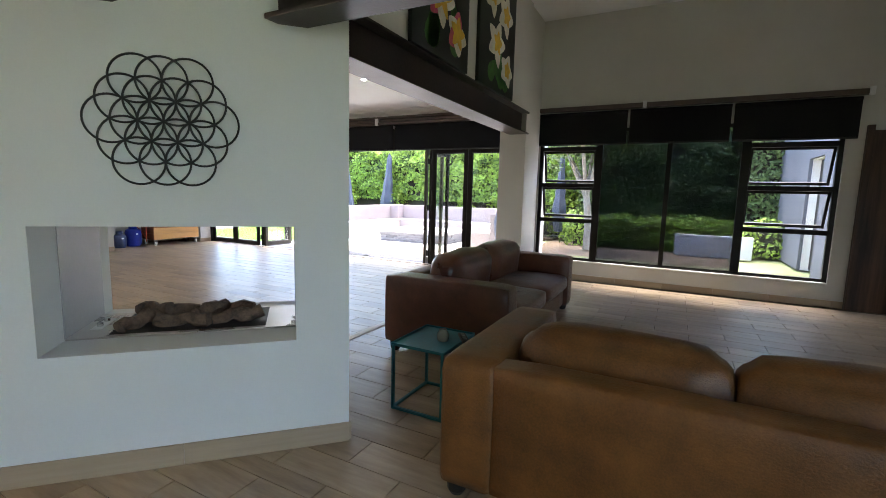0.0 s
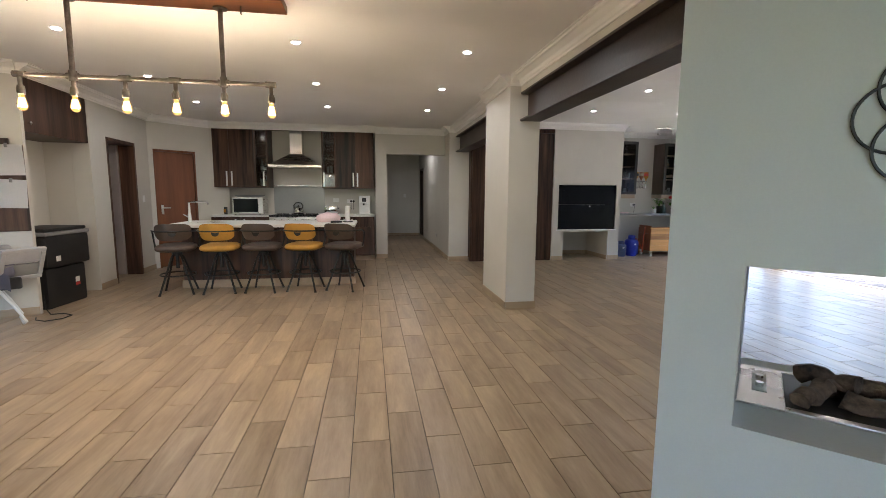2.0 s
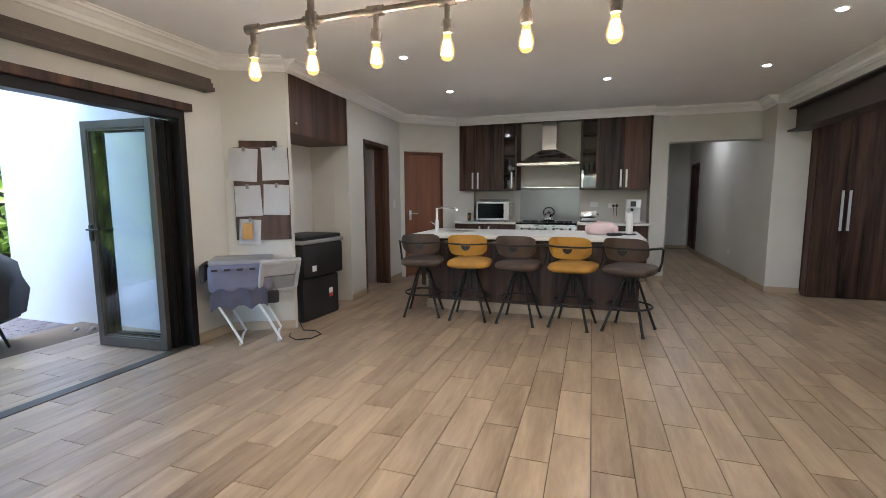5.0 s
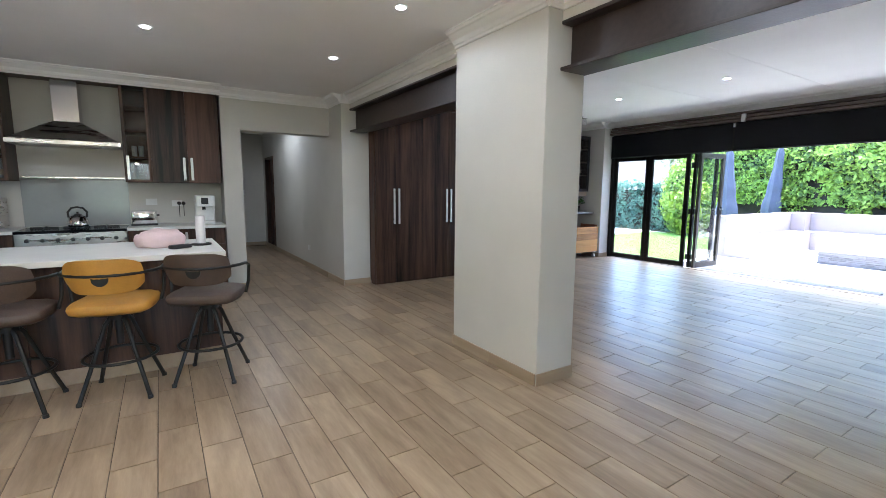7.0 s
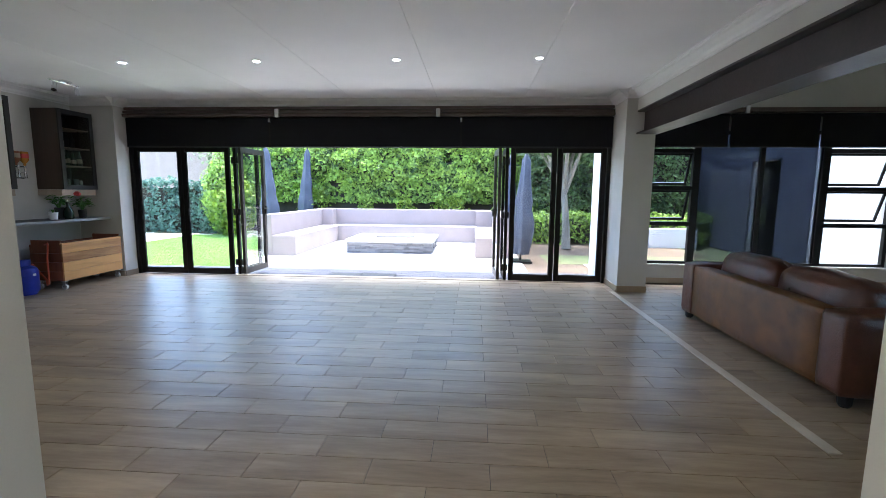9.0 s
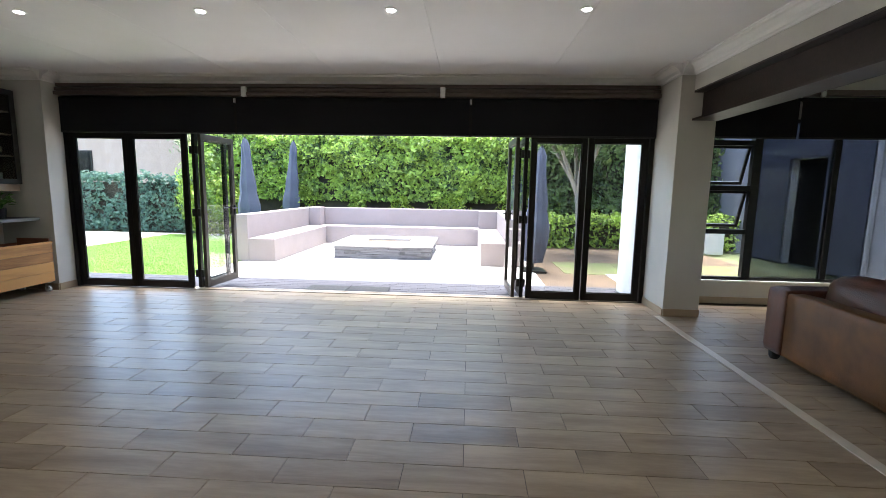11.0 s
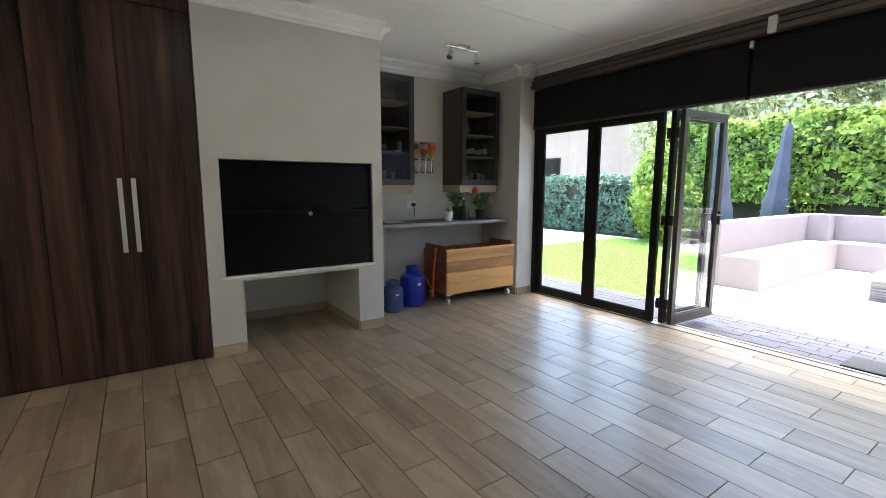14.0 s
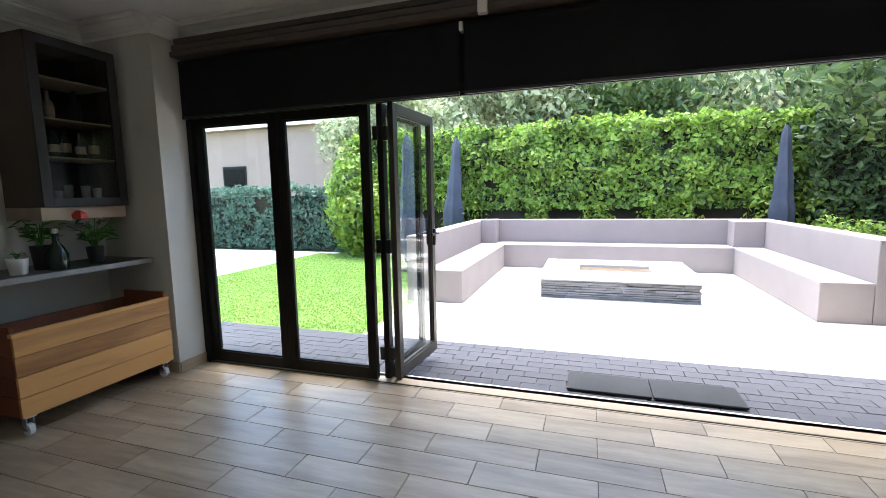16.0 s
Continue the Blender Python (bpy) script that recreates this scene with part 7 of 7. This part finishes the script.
sofa("sofa", "worn tan-brown leather sofa with plump back cushions", LEATHER_T, LEATHER_T, LEATHER_T, 2.07, 1.02, pose(-0.925, 1.615, 0), 2, 1, bhigh=0.612, chigh=0.735)
# tan on the back frame: the daylight falling there is put into its colour
sofa("sofa", "red-brown leather sofa standing with its back to the living room", LEATHER_T, LEATHER_B, LEATHER_B, 2.2, 1.03, pose(-2.135, 5.16, 0, 0, 0, -90), 2, 9)

tbl = thing("side_table", "teal painted steel cube side table", "side table", pose(-1.355, 2.375, 0))
hw, hd, th = 0.16, 0.20, 0.385
legs = [(-hw, -hd), (hw, -hd), (-hw, hd), (hw, hd)]
for x, y in legs:
    bpart("leg", TEAL, tbl, x - 0.008, x + 0.008, y - 0.008, y + 0.008, 0.0, th, bevel=0.002)
for d in ((-hw, hw, -hd - 0.008, -hd + 0.008), (-hw, hw, hd - 0.008, hd + 0.008), (-hw - 0.008, -hw + 0.008, -hd, hd), (hw - 0.008, hw + 0.008, -hd, hd)):
    bpart("base_rail", TEAL, tbl, *d, 0.001, 0.017, bevel=0.002)
bm = B()
box(bm, -hw - 0.012, hw + 0.012, -hd - 0.012, hd + 0.012, th, th + 0.006, bevel=0.002)
for d in ((-hw - 0.012, hw + 0.012, -hd - 0.012, -hd - 0.008), (-hw - 0.012, hw + 0.012, hd + 0.008, hd + 0.012), (-hw - 0.012, -hw - 0.008, -hd - 0.008, hd + 0.008), (hw + 0.008, hw + 0.012, -hd - 0.008, hd + 0.008)):
    box(bm, *d, th + 0.006, th + 0.018)
part("tray_top", bm, TEAL, tbl)
cg = thing("candle_glass", "small frosted candle glass on the teal table", "candle", pose(-1.30, 2.38, 0.391))
bm = B()
lathe(bm, [(0.028, 0), (0.034, 0.01), (0.036, 0.04), (0.024, 0.062), (0.022, 0.07), (0.018, 0.068), (0.016, 0.02)], 16)
part("glass", bm, CLEARGLASS, cg, smooth=True)
rc = thing("remote_control", "black remote control on the teal table", "remote", pose(-1.20, 2.46, 0.391, 0, 0, 35))
bm = B()
box(bm, -0.022, 0.022, -0.08, 0.08, 0, 0.018, bevel=0.006)
part("body", bm, BLACK, rc, smooth=True)
for i in range(4):
    bpart("button", GREYPLASTIC, rc, -0.010, 0.010, -0.05 + i * 0.03, -0.035 + i * 0.03, 0.018, 0.021, bevel=0.002)

# flower canvases above the lounge beam
CANVAS_DARK = paint("painting_dark_ground", (0.012, 0.018, 0.012), 0.6, vary=0.4, scale=6, grain=60, bump=0.1, second=(0.004, 0.005, 0.004))
CREAM_P = paint("painted_cream_petal", (0.78, 0.74, 0.60), 0.6, vary=0.1, scale=9, grain=60, bump=0.05)
YELLOW_P = paint("painted_yellow_petal", (0.75, 0.46, 0.04), 0.6, vary=0.12, scale=9, grain=60, bump=0.05)
PINK_P = paint("painted_pink_petal", (0.62, 0.10, 0.16), 0.6, vary=0.15, scale=9, grain=60, bump=0.05)
GREEN_P = paint("painted_green_leaf", (0.06, 0.19, 0.03), 0.6, vary=0.25, scale=9, grain=60, bump=0.05)


def painted(bm, c, ang, ln, wd, x):
    """A flat petal of paint on the canvas, which faces +x: y to the right of the picture's back, z up."""
    n = 14
    pts = []
    for k in range(n):
        a = k * math.tau / n
        u, w = math.cos(a), math.sin(a)
        r = wd * (1 - 0.45 * u)
        p = Vector((ln * (0.5 + 0.5 * u), r * w))
        ca, sa = math.cos(ang), math.sin(ang)
        pts.append((x, c[0] + p.x * ca - p.y * sa, c[1] + p.x * sa + p.y * ca))
    bm.faces.new([bm.verts.new(p) for p in pts])


def canvas(y0, y1, z0, z1, seed, pink, label):
    c = thing("flower_painting", label, "painting")
    x = -2.055
    bpart("canvas", CANVAS_DARK, c, x, x + 0.035, y0, y1, z0, z1, bevel=0.004)
    rr = random.Random(seed)
    xx = x + 0.0355
    def stroke(nm, mt, *values):
        bm = B()
        painted(bm, *values)
        part(nm, bm, mt, c)

    w, h = y1 - y0, z1 - z0
    for i in range(7):
        stroke("leaf_paint", GREEN_P, (y0 + w * rr.uniform(0.15, 0.8), z0 + h * rr.uniform(0.03, 0.25)), rr.uniform(0.6, 2.2), 0.30, 0.09, xx)
    k = 0
    for fy, fz, r in ((0.45, 0.42, 0.26), (0.68, 0.72, 0.24), (0.75, 0.24, 0.20), (0.3, 0.80, 0.24)):
        c0 = (y0 + w * fy, z0 + h * fz)
        for q in range(5):
            a = q * math.tau / 5 + rr.uniform(-0.2, 0.2)
            k += 1
            stroke(*(("pink_petal", PINK_P) if pink and q % 2 else ("cream_petal", CREAM_P)), c0, a, r, 0.085, xx + 0.0006 + 0.0004 * k)
        for q in range(5):
            stroke("yellow_petal", YELLOW_P, c0, q * math.tau / 5 + 0.2, r * (0.75 if pink else 0.5), 0.045, xx + 0.012 + 0.0003 * q)


canvas(3.13, 4.16, 2.41, 3.60, 4, True, "canvas painting of pink and yellow frangipani on black")
canvas(4.42, 5.50, 2.41, 3.60, 9, False, "canvas painting of white and yellow frangipani on black")

# dark door at the end of the lounge window wall
door = thing("door_5", "tall dark door beside the lounge window", "door", kind="structure")
bpart("door_leaf", DARKWOOD, door, 1.80, 2.75, 6.94, 6.985, 0.0, 2.1, bevel=0.004)
bpart("frame", DARKWOOD, door, 1.74, 1.80, 6.93, 6.996, 0.0, 2.16)


# ---- floor tiles laid in half bond along x ----
TL, TW, GAP = 0.588, 0.196, 0.0032
rng = random.Random(5)


def tile_rows(x0, x1, y0, y1, JX, JY):
    """Tiles of one room, from a crossing of its joints."""
    j0 = math.floor((y0 - JY) / TW)
    for j in range(j0, math.ceil((y1 - JY) / TW)):
        off = JX + TL * 0.5 * (j % 2)
        k0 = math.floor((x0 - off) / TL)
        for k in range(k0, math.ceil((x1 - off) / TL)):
            a, b = max(x0, k * TL + off), min(x1, (k + 1) * TL + off)
            c, d = max(y0, JY + j * TW), min(y1, JY + (j + 1) * TW)
            if b - a > 0.04 and d - c > 0.03:
                yield a, b, c, d


tile_bm = B()
box(tile_bm, -TL / 2 + GAP / 2, TL / 2 - GAP / 2, -TW / 2 + GAP / 2, TW / 2 - GAP / 2, -0.008, 0, bevel=0.0015)
tile_mesh = bpy.data.meshes.new("tile")
tile_bm.to_mesh(tile_mesh)
tile_bm.free()
tile_mesh.materials.append(TILE)
verts, faces, count = [], [], 0
for a, b, c, d in itertools.chain(tile_rows(-15.1, 4.1, 1.448, 6.875, -7.87, 3.98), tile_rows(-15.1, 4.1, -5.6, 1.448, -5.19, 3.897)):
    whole = b - a > TL - 0.001 and d - c > TW - 0.001
    near = (-6.4 < a < -3.6 and 1.3 < c < 4.6) or (-3.6 < a < -1.2 and -1.6 < c < 0.2)
    lift = 0.0006 * rng.random()
    if whole and near and count < 300:
        ob = new("tile", tile_mesh)
        ob.parent = floor
        ob.location = ((a + b) / 2, (c + d) / 2, lift)
        count += 1
        continue
    g, n = GAP / 2, len(verts)
    for x, y, z in ((a + g, c + g, -0.008), (b - g, c + g, -0.008), (b - g, d - g, -0.008), (a + g, d - g, -0.008), (a + g + 0.001, c + g + 0.001, lift), (b - g - 0.001, c + g + 0.001, lift), (b - g - 0.001, d - g - 0.001, lift), (a + g + 0.001, d - g - 0.001, lift)):
        verts.append((x, y, z))
    faces += [(n + 4, n + 5, n + 6, n + 7), (n, n + 1, n + 5, n + 4), (n + 1, n + 2, n + 6, n + 5), (n + 2, n + 3, n + 7, n + 6), (n + 3, n, n + 4, n + 7)]
me = bpy.data.meshes.new("far_tiles")
me.from_pydata(verts, [], faces)
me.materials.append(TILE_FAR)
ob = new("far_tiles", me)
ob.parent = floor
tagged(ob, "wood-look floor tiles", kind="stuff")


# ---- lawn blades and pavers ----
n = 70000
pts = np.stack([np_rng.uniform(-13.4, -9.02, n), np_rng.uniform(8.14, 13.9, n), np.full(n, G - 0.0)], 1)
leaves("grass", pts, np.tile([0.3, -0.3, 0.6], (n, 1)), 0.013, GRASS, lawn, 1.4)

pave = tagged(new("pavement_pavers"), "grey clay pavers laid outside the bifold doors", "pavement", kind="structure")
bm = B()
box(bm, -12.5, -2.5, 7.02, 8.12, -0.3, G - 0.008)
part("joint_bed", bm, GROUT, pave)
PL, PW = 0.22, 0.11
pb = B()
box(pb, -PL / 2 + 0.002, PL / 2 - 0.002, -PW / 2 + 0.002, PW / 2 - 0.002, -0.03, 0, bevel=0.004)
pm = bpy.data.meshes.new("paver")
pb.to_mesh(pm)
pb.free()
pm.materials.append(PAVER)
vs, fs, count = [], [], 0
for j in range(10):
    for i in range(46):
        x, y = -12.4 + PL * (i + 0.5 * (j % 2)), 7.075 + PW * j
        if -9.0 < x < -3.6 and count < 260:
            ob = new("paver", pm)
            ob.parent = pave
            ob.location = (x, y, G + rng.uniform(0, 0.004))
            count += 1
        else:
            k, hx, hy, zt = len(vs), PL / 2 - 0.003, PW / 2 - 0.003, G + rng.uniform(0, 0.004)
            vs += [(x - hx, y - hy, G - 0.03), (x + hx, y - hy, G - 0.03), (x + hx, y + hy, G - 0.03), (x - hx, y + hy, G - 0.03), (x - hx, y - hy, zt), (x + hx, y - hy, zt), (x + hx, y + hy, zt), (x - hx, y + hy, zt)]
            fs += [(k + 4, k + 5, k + 6, k + 7), (k, k + 1, k + 5, k + 4), (k + 1, k + 2, k + 6, k + 5), (k + 2, k + 3, k + 7, k + 6), (k + 3, k, k + 4, k + 7)]
me = bpy.data.meshes.new("far_pavers")
me.from_pydata(vs, [], fs)
me.materials.append(PAVER)
tagged(new("far_pavers", me), kind="stuff").parent = pave
